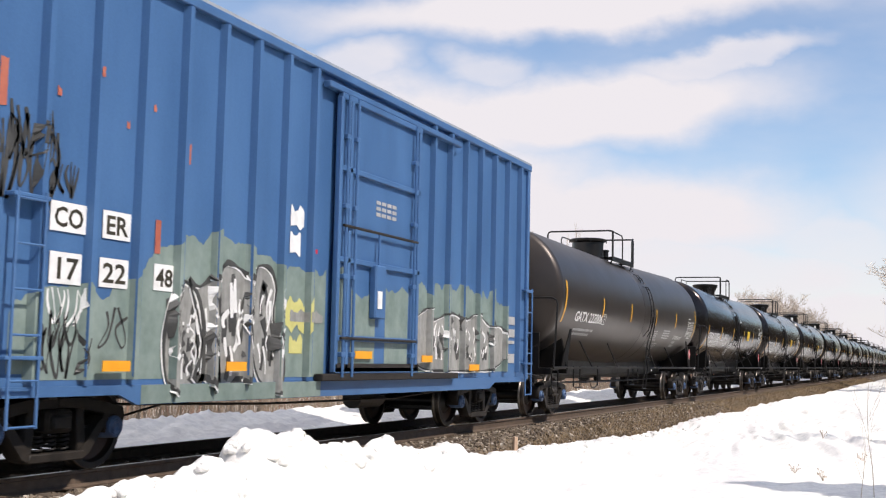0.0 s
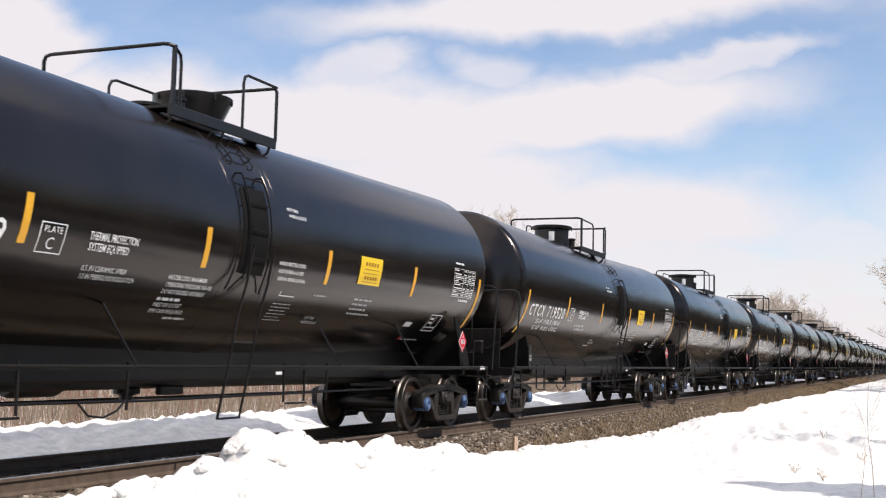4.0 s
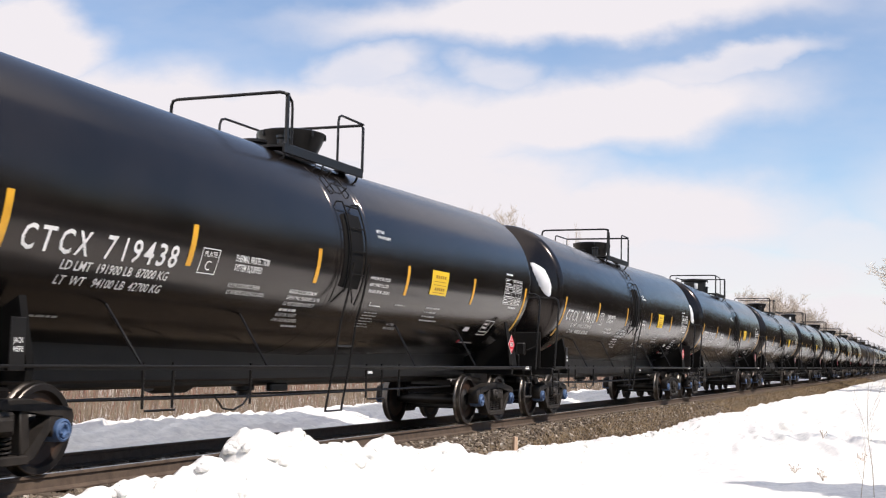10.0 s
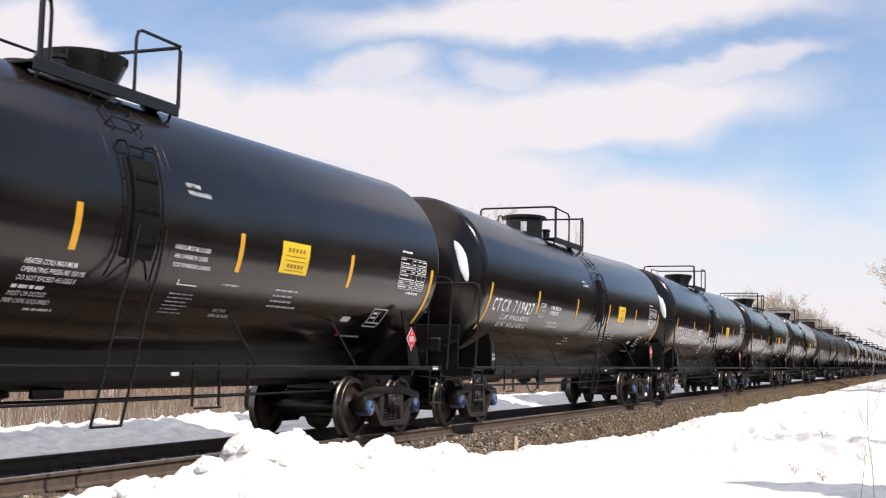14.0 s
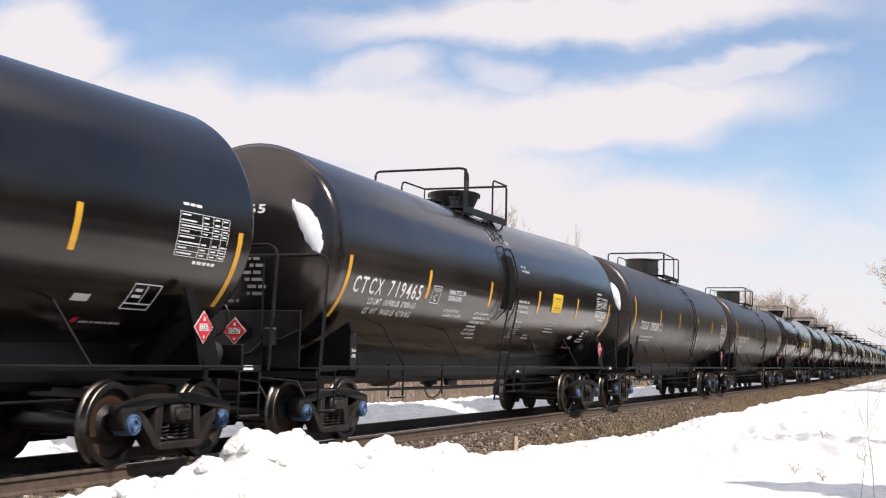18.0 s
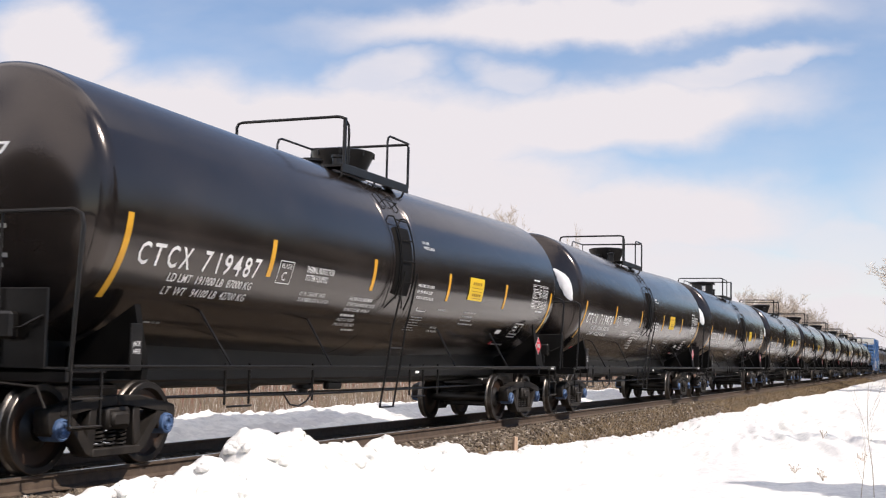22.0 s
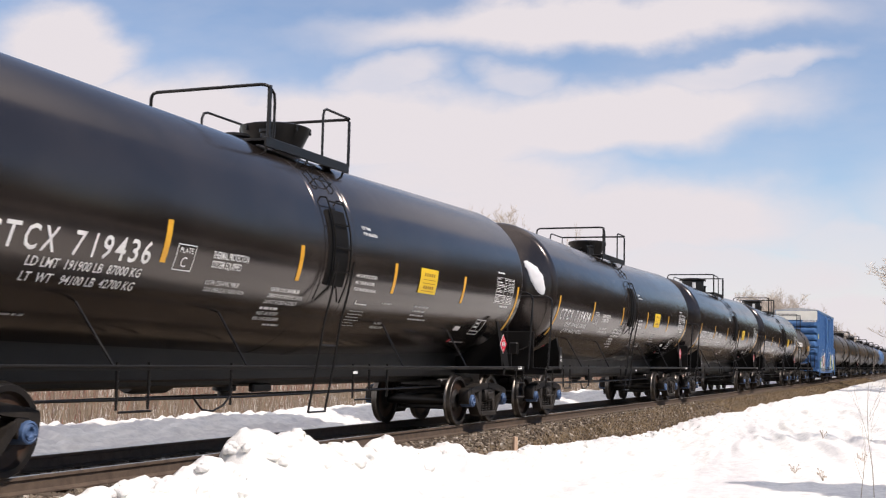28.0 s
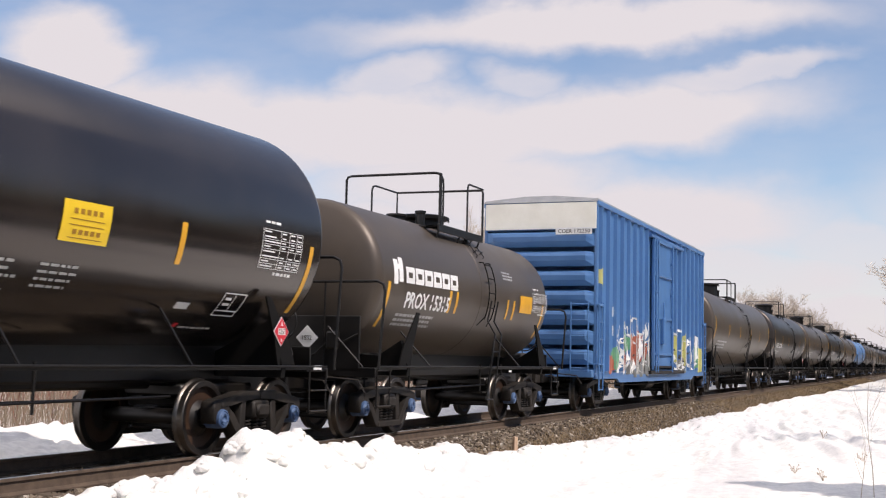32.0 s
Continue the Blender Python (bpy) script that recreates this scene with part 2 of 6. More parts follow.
def head_profile(half, r, rk=0.22, rd=3.2, steps=10):
    """Half profile of a dished head with a tight knuckle: (along, radius) from the cylinder to the pole."""
    th = math.asin((r - rk) / (rd - rk))
    pts = []
    for i in range(steps + 1):
        n = math.pi / 2 + (th - math.pi / 2) * i / steps
        pts.append((half + rk * math.cos(n), r - rk + rk * math.sin(n)))
    x0 = half + rk * math.cos(th) - rd * math.cos(th)
    for i in range(1, steps + 1):
        n = th * (1 - i / steps)
        pts.append((x0 + rd * math.cos(n), rd * math.sin(n)))
    return pts


def tank_shell(half, r, zc, seams=()):
    hp = head_profile(half + 0.035, r)
    prof = [(-x, q) for x, q in reversed(hp)]
    if not any(abs(s) < 0.06 for s in seams):
        seams = (*seams, 0.0) if r == K_R else seams
    marks = sorted(seams)
    for s in marks:
        prof += [(s - 0.05, r), (s - 0.045, r + 0.004), (s + 0.045, r + 0.004), (s + 0.05, r)]
    prof += hp
    bm = bmesh.new()
    lathe(bm, prof, "x", 72, (0, 0, zc))
    for v in bm.verts:
        v.co.z += sag(v.co.x, r)
    return bm


TRUCK_PARTS = {}


def truck_meshes():
    if TRUCK_PARTS:
        return TRUCK_PARTS
    t = TRUCK_PARTS
    w = 0.89
    # side frame: an outer casting with two windows, made of four limbs
    bm = bmesh.new()

    def limb(pts, a, b):
        prism(bm, pts, a, b, "y")
    for s in (-1, 1):
        limb([(s * x, z) for x, z in ((0.0, 0.80), (0.40, 0.80), (0.72, 0.74), (w + 0.02, 0.71), (w + 0.02, 0.60), (0.66, 0.63), (0.36, 0.69), (0.0, 0.69))], -1.10, -0.90)
        limb([(s * x, z) for x, z in ((w + 0.02, 0.72), (w + 0.17, 0.68), (w + 0.19, 0.60), (w + 0.17, 0.44), (w + 0.11, 0.40), (w + 0.10, 0.58), (w - 0.10, 0.58), (w - 0.11, 0.40), (w - 0.16, 0.46), (w - 0.17, 0.62))], -1.09, -0.89)
        limb([(s * x, z) for x, z in ((w - 0.17, 0.60), (w - 0.15, 0.48), (0.50, 0.20), (0.40, 0.16), (0.34, 0.20), (0.40, 0.28), (0.62, 0.52))], -1.10, -0.90)
        limb([(s * x, z) for x, z in ((0.30, 0.69), (0.42, 0.68), (0.47, 0.30), (0.33, 0.24))], -1.08, -0.92)
    limb([(-0.42, 0.16), (0.42, 0.16), (0.40, 0.25), (-0.40, 0.25)], -1.12, -0.88)
    bmesh.ops.bevel(bm, geom=bm.edges[:], offset=0.012, segments=1, affect="EDGES", clamp_overlap=True)
    t["side_frame"] = mesh_of("side_frame", bm, M_TRUCK, 40)
    # bolster with its end between the springs
    bm = bmesh.new()
    rbox(bm, (0, 0, 0.56), (0.40, 2.26, 0.24), 0.03)
    rbox(bm, (0, 0, 0.74), (0.62, 0.62, 0.12), 0.03)
    for s in (-1, 1):
        rbox(bm, (0, s * 1.12, 0.55), (0.30, 0.10, 0.16), 0.03)
        rbox(bm, (0, s * 0.62, 0.72), (0.30, 0.16, 0.10), 0.02)
    t["truck"] = mesh_of("truck", bm, M_TRUCK, 40)
    # one coil spring
    bm = bmesh.new()
    pts = [(0.06 * math.cos(a), 0.06 * math.sin(a), 0.25 + 0.20 * k / 40) for k in range(41) for a in (2 * math.pi * 4.5 * k / 40,)]
    tube(bm, pts, 0.014, 5)
    t["spring"] = mesh_of("spring", bm, M_TRUCK, 60)
    # wheelset: axle and two wheels with flange, rim and dished web
    bm = bmesh.new()
    R = WHEEL_R
    ax = bmesh.new()
    lathe(ax, [(-1.06, 0.0), (-1.06, 0.075), (-0.84, 0.085), (-0.60, 0.10), (0.60, 0.10), (0.84, 0.085), (1.06, 0.075), (1.06, 0.0)], "y", 16)
    t["axle"] = mesh_of("axle", ax, M_FRAME, 40)
    for s in (-1,):
        lathe(bm, [(s * 0.80, 0.0), (s * 0.82, 0.13), (s * 0.80, 0.16), (s * 0.755, 0.22), (s * 0.765, R - 0.10),
                   (s * 0.828, R - 0.075), (s * 0.830, R - 0.012)], "y", 40)
        lathe(bm, [(s * 0.695, R + 0.022), (s * 0.690, R - 0.06), (s * 0.735, R - 0.10),
                   (s * 0.725, 0.22), (s * 0.67, 0.16), (s * 0.66, 0.10)], "y", 40)
        for k in range(5):
            # bolt bosses on the hub, so that the turn shows
            a = 2 * math.pi * k / 5
            rbox(bm, (0.10 * math.sin(a), s * 0.825, 0.10 * math.cos(a)), (0.025, 0.02, 0.025), 0.005)
    t["wheel"] = mesh_of("wheel", bm, M_WHEEL, 40)
    bm = bmesh.new()
    for s in (-1,):
        lathe(bm, [(s * 0.830, R - 0.012), (s * 0.822, R - 0.003), (s * 0.745, R), (s * 0.725, R + 0.024), (s * 0.705, R + 0.028), (s * 0.695, R + 0.020)], "y", 40)
    t["tread"] = mesh_of("tread", bm, M_TREAD, 40)
    # bearing end cap
    bm = bmesh.new()
    lathe(bm, [(-1.115, 0.0), (-1.115, 0.03), (-1.14, 0.045), (-1.14, 0.075), (-1.125, 0.085), (-1.135, 0.095), (-1.125, 0.115), (-1.08, 0.122), (-0.96, 0.125), (-0.90, 0.125), (-0.90, 0.0)], "y", 24)
    for k in range(3):
        a = 2 * math.pi * k / 3
        rbox(bm, (0.06 * math.sin(a), -1.145, 0.06 * math.cos(a)), (0.03, 0.02, 0.03), 0.008)
    t["bearing_cap"] = mesh_of("bearing_cap", bm, M_CAP, 40)
    bm = bmesh.new()
    for s in (-1, 1):
        tube(bm, [(s * 0.36, -1.02, 0.33), (s * 0.36, 1.02, 0.33)], 0.035, 8)
        rbox(bm, (s * 0.39, -0.74, 0.42), (0.07, 0.12, 0.32), 0.02)
        rbox(bm, (s * 0.39, 0.74, 0.42), (0.07, 0.12, 0.32), 0.02)
    # Plain black blocks added to keep the truck's shaded inside dark.
    rbox(bm, (0, 0, 0.42), (1.0, 1.15, 0.30), 0.03)
    rbox(bm, (0, 0, 0.80), (1.7, 0.9, 0.16), 0.03)
    t["brake_beam"] = mesh_of("brake_beam", bm, M_FRAME, 40)
    return t


def add_truck(car, u):
    t = truck_meshes()
    tr = part("truck", t["truck"], None, car, "dark cast steel bolster of a two-axle truck")
    tr.matrix_basis = pose(u, 0, 0)
    for s in (0, 180):
        f = part("side_frame", t["side_frame"], None, tr)
        f.matrix_basis = pose(0, 0, 0, 0, 0, s)
        for k in (-0.19, 0, 0.19):
            sp = part("spring", t["spring"], None, tr)
            sp.matrix_basis = pose(k, -1.0 if s == 0 else 1.0, 0)
    for x in (-0.89, 0.89):
        a2 = part("axle", t["axle"], None, tr)
        a2.matrix_basis = pose(x, 0, WHEEL_R)
        for s in (0, 180):
            wheel = part("wheel", t["wheel"], None, tr, "brown steel wheel")
            wheel.matrix_parent_inverse = pose(x, 0, WHEEL_R) @ Matrix.Scale(-1 if s else 1, 4, Vector((0, 1, 0)))
            tread = part("tread", t["tread"], None, tr, "bright worn wheel tread")
            tread.matrix_parent_inverse = pose(x, 0, WHEEL_R, 0, 0, s)
            c = part("bearing_cap", t["bearing_cap"], None, tr, "blue bearing cap")
            c.matrix_basis = pose(x, 0, WHEEL_R, 0, 0, s)
    part("brake_beam", t["brake_beam"], None, tr)
    return tr


def coupler(bm, u, s):
    """Draft sill end, knuckle and cut lever at an end."""
    rbox(bm, (u - s * 0.45, 0, 0.88), (0.9, 0.36, 0.34), 0.02)
    rbox(bm, (u + s * 0.22, 0, 0.86), (0.60, 0.16, 0.18), 0.03)
    rbox(bm, (u + s * 0.52, 0.03, 0.86), (0.20, 0.26, 0.28), 0.04)
    tube(bm, [(u + s * 0.30, 0.1, 0.98), (u + s * 0.28, -0.5, 0.98), (u + s * 0.10, -1.25, 0.92), (u + s * 0.12, -1.38, 0.72)], 0.014, 6)
    tube(bm, [(u + s * 0.28, 0.12, 0.72), (u + s * 0.36, 0.14, 0.45), (u + s * 0.52, 0.12, 0.36), (u + s * 0.64, 0.1, 0.5)], 0.028, 8)
    return bm


def tank_base(name, label, half, r, zc, paint, ladder_u=0.66, seams=(), plat=(-1.6, 0.87), hatch=-1.06, style=0, strips=None):
    """A tank car without lettering: jacket, underframe, trucks, platform, ladders, end rails."""
    car = thing(name, label, "tank car", "cars of the train")
    reach = half + 0.72
    end = half + 1.31                       # coupler face
    part("tank", tank_shell(half, r, zc, seams), paint, car, "long cylindrical tank with dished heads")
    low = zc - r
    # underframe: stub sills, bottom stiffener, bolster saddles
    bm = bmesh.new()
    rbox(bm, (0, 0, low - 0.10), (2 * half - 0.6, 0.80, 0.50), 0.03)
    rbox(bm, (0, 0, low - 0.36), (2 * half - 3.5, 0.30, 0.16), 0.03)
    for s in (-1, 1):
        rbox(bm, (s * (half - 0.15), 0, 0.93), (2.6, 0.44, 0.36), 0.02)
    part("center_sill", bm, M_FRAME, car, "black steel centre sill under the tank")
    tc = half - 0.66
    for s in (-1, 1):
        bm = bmesh.new()
        prism(bm, [(-1.42, 0.98), (1.42, 0.98), (1.44, 1.12), (1.30, zc - 1.0), (0.9, zc - 1.25), (0.4, low + 0.05), (-0.4, low + 0.05),
                   (-0.9, zc - 1.25), (-1.30, zc - 1.0), (-1.44, 1.12)], s * tc - 0.05, s * tc + 0.05, "x")
        for q in (-1, 1) if s > 0 or paint is not M_BLACK else ():
            prism(bm, [(s * (tc - 0.10), 1.08), (s * (tc + 0.36), 1.08), (s * (tc + 0.20), 1.40), (s * (tc - 0.34), 2.02), (s * (tc - 0.46), 2.02), (s * (tc - 0.22), 1.5)],
                  q * 1.40 - 0.012, q * 1.40 + 0.012, "y")
        part("bolster", bm, M_MATT, car, smooth=30)
        bm = bmesh.new()
        coupler(bm, s * (end - 0.62), s)
        part("coupler", bm, M_TRUCK, car, "dark steel coupler and cut lever")
        # end platform with steps
        bm = bmesh.new()
        rbox(bm, (s * (half + 0.28), 0, 1.08), (0.62, 2.86, 0.05), 0.01)
        rbox(bm, (s * (half + 0.56), 0, 1.03), (0.06, 2.86, 0.14), 0.01)
        part("end_platform", bm, M_FRAME, car)
        for q in (-1, 1):
            bm = bmesh.new()
            x0, x1, yy = s * (half + 0.05), s * (half + 0.52), q * 1.43
            tube(bm, [(x0, yy, 1.08), (x0, yy, 0.53), (x0, yy, 0.50), (x1, yy, 0.50), (x1, yy, 0.53), (x1, yy, 1.08)], 0.016, 6)
            st = part("step", bm, M_FRAME, car, "black steel sill step with worn treads")
            for z in (0.52, 0.80):
                bm = bmesh.new()
                rbox(bm, ((x0 + x1) / 2, yy, z), (abs(x1 - x0), 0.07, 0.02), 0.004)
                part("step_tread", bm, M_TREAD, st, "bright worn step tread")
        # end railing
        bm = bmesh.new()
        x = s * (half + 0.62)
        z = zc - 0.12
        tube(bm, [(x, -1.50, 1.08), (x, -1.58, z - 0.16), (x, -1.55, z - 0.05), (x, -1.45, z), (x, 1.45, z), (x, 1.55, z - 0.05), (x, 1.58, z - 0.16), (x, 1.50, 1.08)], 0.022, 8)
        for y in (-0.55, 0.55):
            tube(bm, [(x, y, 1.08), (x, y, z)], 0.016, 6)
        part("end_rail", bm, M_FRAME, car, "black pipe railing across the tank end")
        # vertical panel and gear below the head
        bm = bmesh.new()
        rbox(bm, (s * (half + 0.57), 0, 1.47 if s < 0 else 1.22), (0.04, 2.3, 0.86 if s < 0 else 0.36), 0.01)
        part("end_panel", bm, M_FRAME, car, "black plate below the tank's head")
        if s < 0:
            for y, z, a, b in ((-0.72, 1.52, 0.20, 0.28), (0.55, 1.40, 0.30, 0.40)):
                bm = bmesh.new()
                rbox(bm, (s * (half + 0.65), y, z), (0.13, a, b), 0.03)
                part("brake_valve", bm, M_FRAME, car, "black brake gear box on the end plate")
            bm = bmesh.new()
            tube(bm, [(s * (half + 0.60), -1.12, 1.62), (s * (half + 0.66), -0.9, 1.50), (s * (half + 0.66), -0.62, 1.48), (s * (half + 0.64), -0.40, 1.30), (s * (half + 0.60), 0.1, 1.2)], 0.016, 6)
            part("air_hose", bm, M_FRAME, car, "black air hose")
    # air reservoir across the trailing end, and small plates on the sill
    bm = bmesh.new()
    lathe(bm, [(-0.98, 0.0), (-0.97, 0.07), (-0.93, 0.13), (-0.87, 0.15), (-0.33, 0.15), (-0.27, 0.13), (-0.23, 0.07), (-0.22, 0.0)], "y", 20, (half + 0.32, 0, 1.28))
    part("air_tank", bm, M_TANKGREY, car, "dark grey air reservoir on the end platform")
    for x, z, wide, high in ((half + 0.22, 1.06, 0.22, 0.06), (0.32 if ladder_u < 0 else 1.4, 0.99, 0.14, 0.04)):
        bm = bmesh.new()
        rbox(bm, (x, -1.455, z + 0.05), (wide, 0.012, high), 0.003)
        part("sill_plate", bm, M_WHITE, car, "small white plate on the sill")
    # brake wheel on the trailing end
    bm = bmesh.new()
    x = half + 0.60
    ring = [(x, -0.62 + 0.27 * math.cos(a), 1.75 + 0.27 * math.sin(a)) for a in (2 * math.pi * k / 20 for k in range(21))]
    tube(bm, ring, 0.015, 6, caps=False)
    for k in range(3):
        a = 2 * math.pi * k / 3
        tube(bm, [(x, -0.62, 1.75), (x, -0.62 + 0.27 * math.cos(a), 1.75 + 0.27 * math.sin(a))], 0.012, 6)
    tube(bm, [(x, -0.62, 1.75), (x - 0.14, -0.62, 1.75)], 0.04, 8)
    part("brake_wheel", bm, M_FRAME, car, "black brake hand wheel")
    # side running angle with its braces
    for q in (-1, 1):
        bm = bmesh.new()
        rbox(bm, (0, q * 1.44, 1.125), (2 * half + 1.0, 0.05, 0.03), 0.008)
        rbox(bm, (0, q * 1.42, 1.10), (2 * half + 1.0, 0.010, 0.04), 0.004)
        part("side_rail", bm, M_FRAME, car, "thin black steel side rail")
        for x in (-5.2, -2.6, 2.1, 4.9):
            bm = bmesh.new()
            a = on_tank(x - 0.28, 131, 0.0, r, zc)
            tube(bm, [(a.x, q * abs(a.y), a.z), (x, q * 1.42, 1.12)], 0.016, 6)
            part("brace", bm, M_FRAME, car)
    # outlet valve, brake gear, hoses under the tank
    bm = bmesh.new()
    lathe(bm, [(low - 0.60, 0.0), (low - 0.60, 0.09), (low - 0.52, 0.09), (low - 0.50, 0.17), (low - 0.44, 0.17), (low - 0.40, 0.12), (low - 0.2, 0.14)], "z", 16, (-0.9, 0, 0))
    rbox(bm, (-0.35, -0.25, low - 0.46), (0.5, 0.10, 0.12), 0.02)
    part("outlet_valve", bm, M_FRAME, car, "bottom outlet valve with cap")
    bm = bmesh.new()
    lathe(bm, [(-2.55, 0.0), (-2.55, 0.16), (-2.45, 0.19), (-1.75, 0.19), (-1.65, 0.16), (-1.65, 0.0)], "x", 16, (0, 0.45, low - 0.35))
    part("air_reservoir", bm, M_FRAME, car)
    bm = bmesh.new()
    tube(bm, [(-half + 1.0, -0.62, 0.74), (-1.4, -0.62, 0.70), (half - 2.0, -0.62, 0.74)], 0.018, 6)
    tube(bm, [(-half + 1.0, 0.55, 0.66), (half - 1.0, 0.55, 0.66)], 0.02, 6)
    for x in (-4.1, -3.5, -1.7, 1.9, 2.5, 3.2):
        tube(bm, [(x, -0.62, low - 0.1), (x, -0.62, 0.60)], 0.02, 6)
    for x in (-3.8, 2.2):
        tube(bm, [(x - 0.3, -0.66, 0.58), (x + 0.3, -0.66, 0.58)], 0.016, 6)
    tube(bm, [(-2.6, -0.64, 0.72), (-2.4, -0.64, 0.56), (-2.15, -0.64, 0.53), (-1.9, -0.64, 0.60), (-1.75, -0.64, 0.72)], 0.014, 6)
    part("brake_rigging", bm, M_FRAME, car, "black brake rods and hangers")
    # side ladder down to the sill, and the climbing rungs over the shoulder
    w = 0.24 if r == K_R else 0.18
    lad = part("ladder", tube(tube(bmesh.new(), [on_tank(ladder_u - w, 96, 0.14, r, zc), on_tank(ladder_u - w, 112, 0.16, r, zc), (ladder_u - w - 0.08, -1.52, 1.75), (ladder_u - w - 0.22, -1.50, 1.12), (ladder_u - w - 0.36, -1.46, 0.50)], 0.018, 6),
                              [on_tank(ladder_u + w, 96, 0.14, r, zc), on_tank(ladder_u + w, 112, 0.16, r, zc), (ladder_u + w - 0.08, -1.52, 1.75), (ladder_u + w - 0.22, -1.50, 1.12), (ladder_u + w - 0.36, -1.46, 0.50)], 0.018, 6),
               M_FRAME, car, "black steel side ladder hanging below the sill")
    for z, d in ((0.51, 0.36), (1.42, 0.15)):
        part("rung", tube(bmesh.new(), [(ladder_u - w - d, -1.47 - 0.03 * (z > 1), z), (ladder_u + w - d, -1.47 - 0.03 * (z > 1), z)], 0.015, 6), M_FRAME, lad)
    bm = bmesh.new()
    for x in (ladder_u - w, ladder_u + w):
        tube(bm, [on_tank(x, a, 0.08, r, zc) for a in range(64, 113, 6)], 0.012, 6)
        tube(bm, [on_tank(x, 110, 0.08, r, zc), on_tank(x + (x - ladder_u) * 0.5, 119, 0.02, r, zc)], 0.012, 6)
        tube(bm, [on_tank(x, 64, 0.08, r, zc), on_tank(x, 62, 0.0, r, zc)], 0.012, 6)
    lad = part("shoulder_ladder", bm, M_MATT, car, "black ladder over the tank's shoulder")
    for a in (66, 78, 90, 102):
        part("rung", tube(bmesh.new(), [on_tank(ladder_u - w, a, 0.08, r, zc), on_tank(ladder_u + w, a, 0.08, r, zc)], 0.012, 6), M_MATT, lad)
    bm = bmesh.new()
    rows = [[bm.verts.new(on_tank(x, a, k, r, zc)) for x, k in ((ladder_u - w - 0.03, 0.0), (ladder_u - w + 0.01, 0.045), (ladder_u + w - 0.01, 0.045), (ladder_u + w + 0.03, 0.0))] for a in range(70, 111, 4)]
    for p, q in zip(rows, rows[1:]):
        for k in range(3):
            bm.faces.new((p[k], p[k + 1], q[k + 1], q[k]))
    for row in (rows[0], rows[-1]):
        bm.faces.new(row)
    if r == K_R:
        part("ladder_pad", bm, M_MATT, car, "flat black plate behind the ladder")
    for a in (38, 52):
        q = [on_tank(ladder_u - w, a, 0, r, zc), on_tank(ladder_u - w, a, 0.07, r, zc), on_tank(ladder_u + w, a, 0.07, r, zc), on_tank(ladder_u + w, a, 0, r, zc)]
        part("handhold", tube(bmesh.new(), q, 0.012, 6), M_FRAME, car)
    for x in (ladder_u - w, ladder_u + w):
        part("grab_bar", tube(bmesh.new(), [on_tank(x, a, k, r, zc) for a, k in ((44, 0.0), (45, 0.04), (56, 0.04), (57, 0.0))], 0.011, 6), M_FRAME, car)
    # top platform
    crown = zc + r
    u0, u1 = plat
    py, deck = 0.95, crown - 0.14
    bm = bmesh.new()
    for q in (-1, 1):
        rbox(bm, ((u0 + u1) / 2, q * (py - 0.12), deck), (u1 - u0, 0.26, 0.04), 0.008)
        rbox(bm, ((u0 + u1) / 2, q * py, deck - 0.03), (u1 - u0, 0.04, 0.14), 0.008)
        for x in (u0 + 0.1, u1 - 0.1, (u0 + u1) / 2):
            tube(bm, [(x, q * py, deck), (x, q * (py - 0.08), crown - 0.36)], 0.02, 6)
    for x in (u0 + 0.12, u1 - 0.12):
        rbox(bm, (x, 0, deck), (0.24, 2 * py, 0.04), 0.008)
    part("top_platform", bm, M_FRAME, car, "black grated platform round the manway")
    ret, back = {0: (1.22, 0.18), 3: (1.75, 0.10)}[style] if style in (0, 3) else (0.22, 0.85)
    hz = deck + (0.98, 0.76)[style in (0, 1, 3)]
    bm = bmesh.new()
    tube(bm, [(u0, py, deck), (u0, py, hz - 0.08), (u0, py - 0.03, hz - 0.02), (u0, py - 0.10, hz), (u0, -py + 0.10, hz), (u0 + 0.01, -py + 0.03, hz - 0.01),
              (u0 + 0.06, -py, hz - 0.02)], 0.024, 8)
    rbox(bm, (u0 + 0.08, -py, (hz + deck) / 2), (0.05, 0.05, hz - deck), 0.006)
    tube(bm, [(u0 + 0.06, -py, hz - 0.02), (u0 + ret - 0.11, -py, hz - 0.04), (u0 + ret - 0.02, -py, hz - 0.10), (u0 + ret, -py, hz - 0.2), (u0 + ret, -py, deck)], 0.020, 8)
    part("front_railing", bm, M_FRAME, car, "black pipe railing")
    bm = bmesh.new()
    tube(bm, [(u1, -py, deck), (u1, -py, hz - 0.06), (u1, -py + 0.03, hz - 0.01), (u1, py, hz), (u1, py, deck)], 0.024, 8)
    tube(bm, [(u1, -py, hz), (u1 - back + 0.10, -py, hz), (u1 - back + 0.03, -py, hz - 0.03), (u1 - back, -py, hz - 0.12), (u1 - back, -py, deck)], 0.020, 8)
    tube(bm, [(u1, py, hz), (u1 - 1.05, py, hz), (u1 - 1.15, py, hz - 0.03), (u1 - 1.2, py, hz - 0.12), (u1 - 1.2, py, deck)], 0.020, 8)
    part("rear_railing", bm, M_FRAME, car, "black pipe railing")
    # manway housing
    bm = bmesh.new()
    mu = hatch
    lift = (0.46, 0.40, 0.20, 0.46)[style]
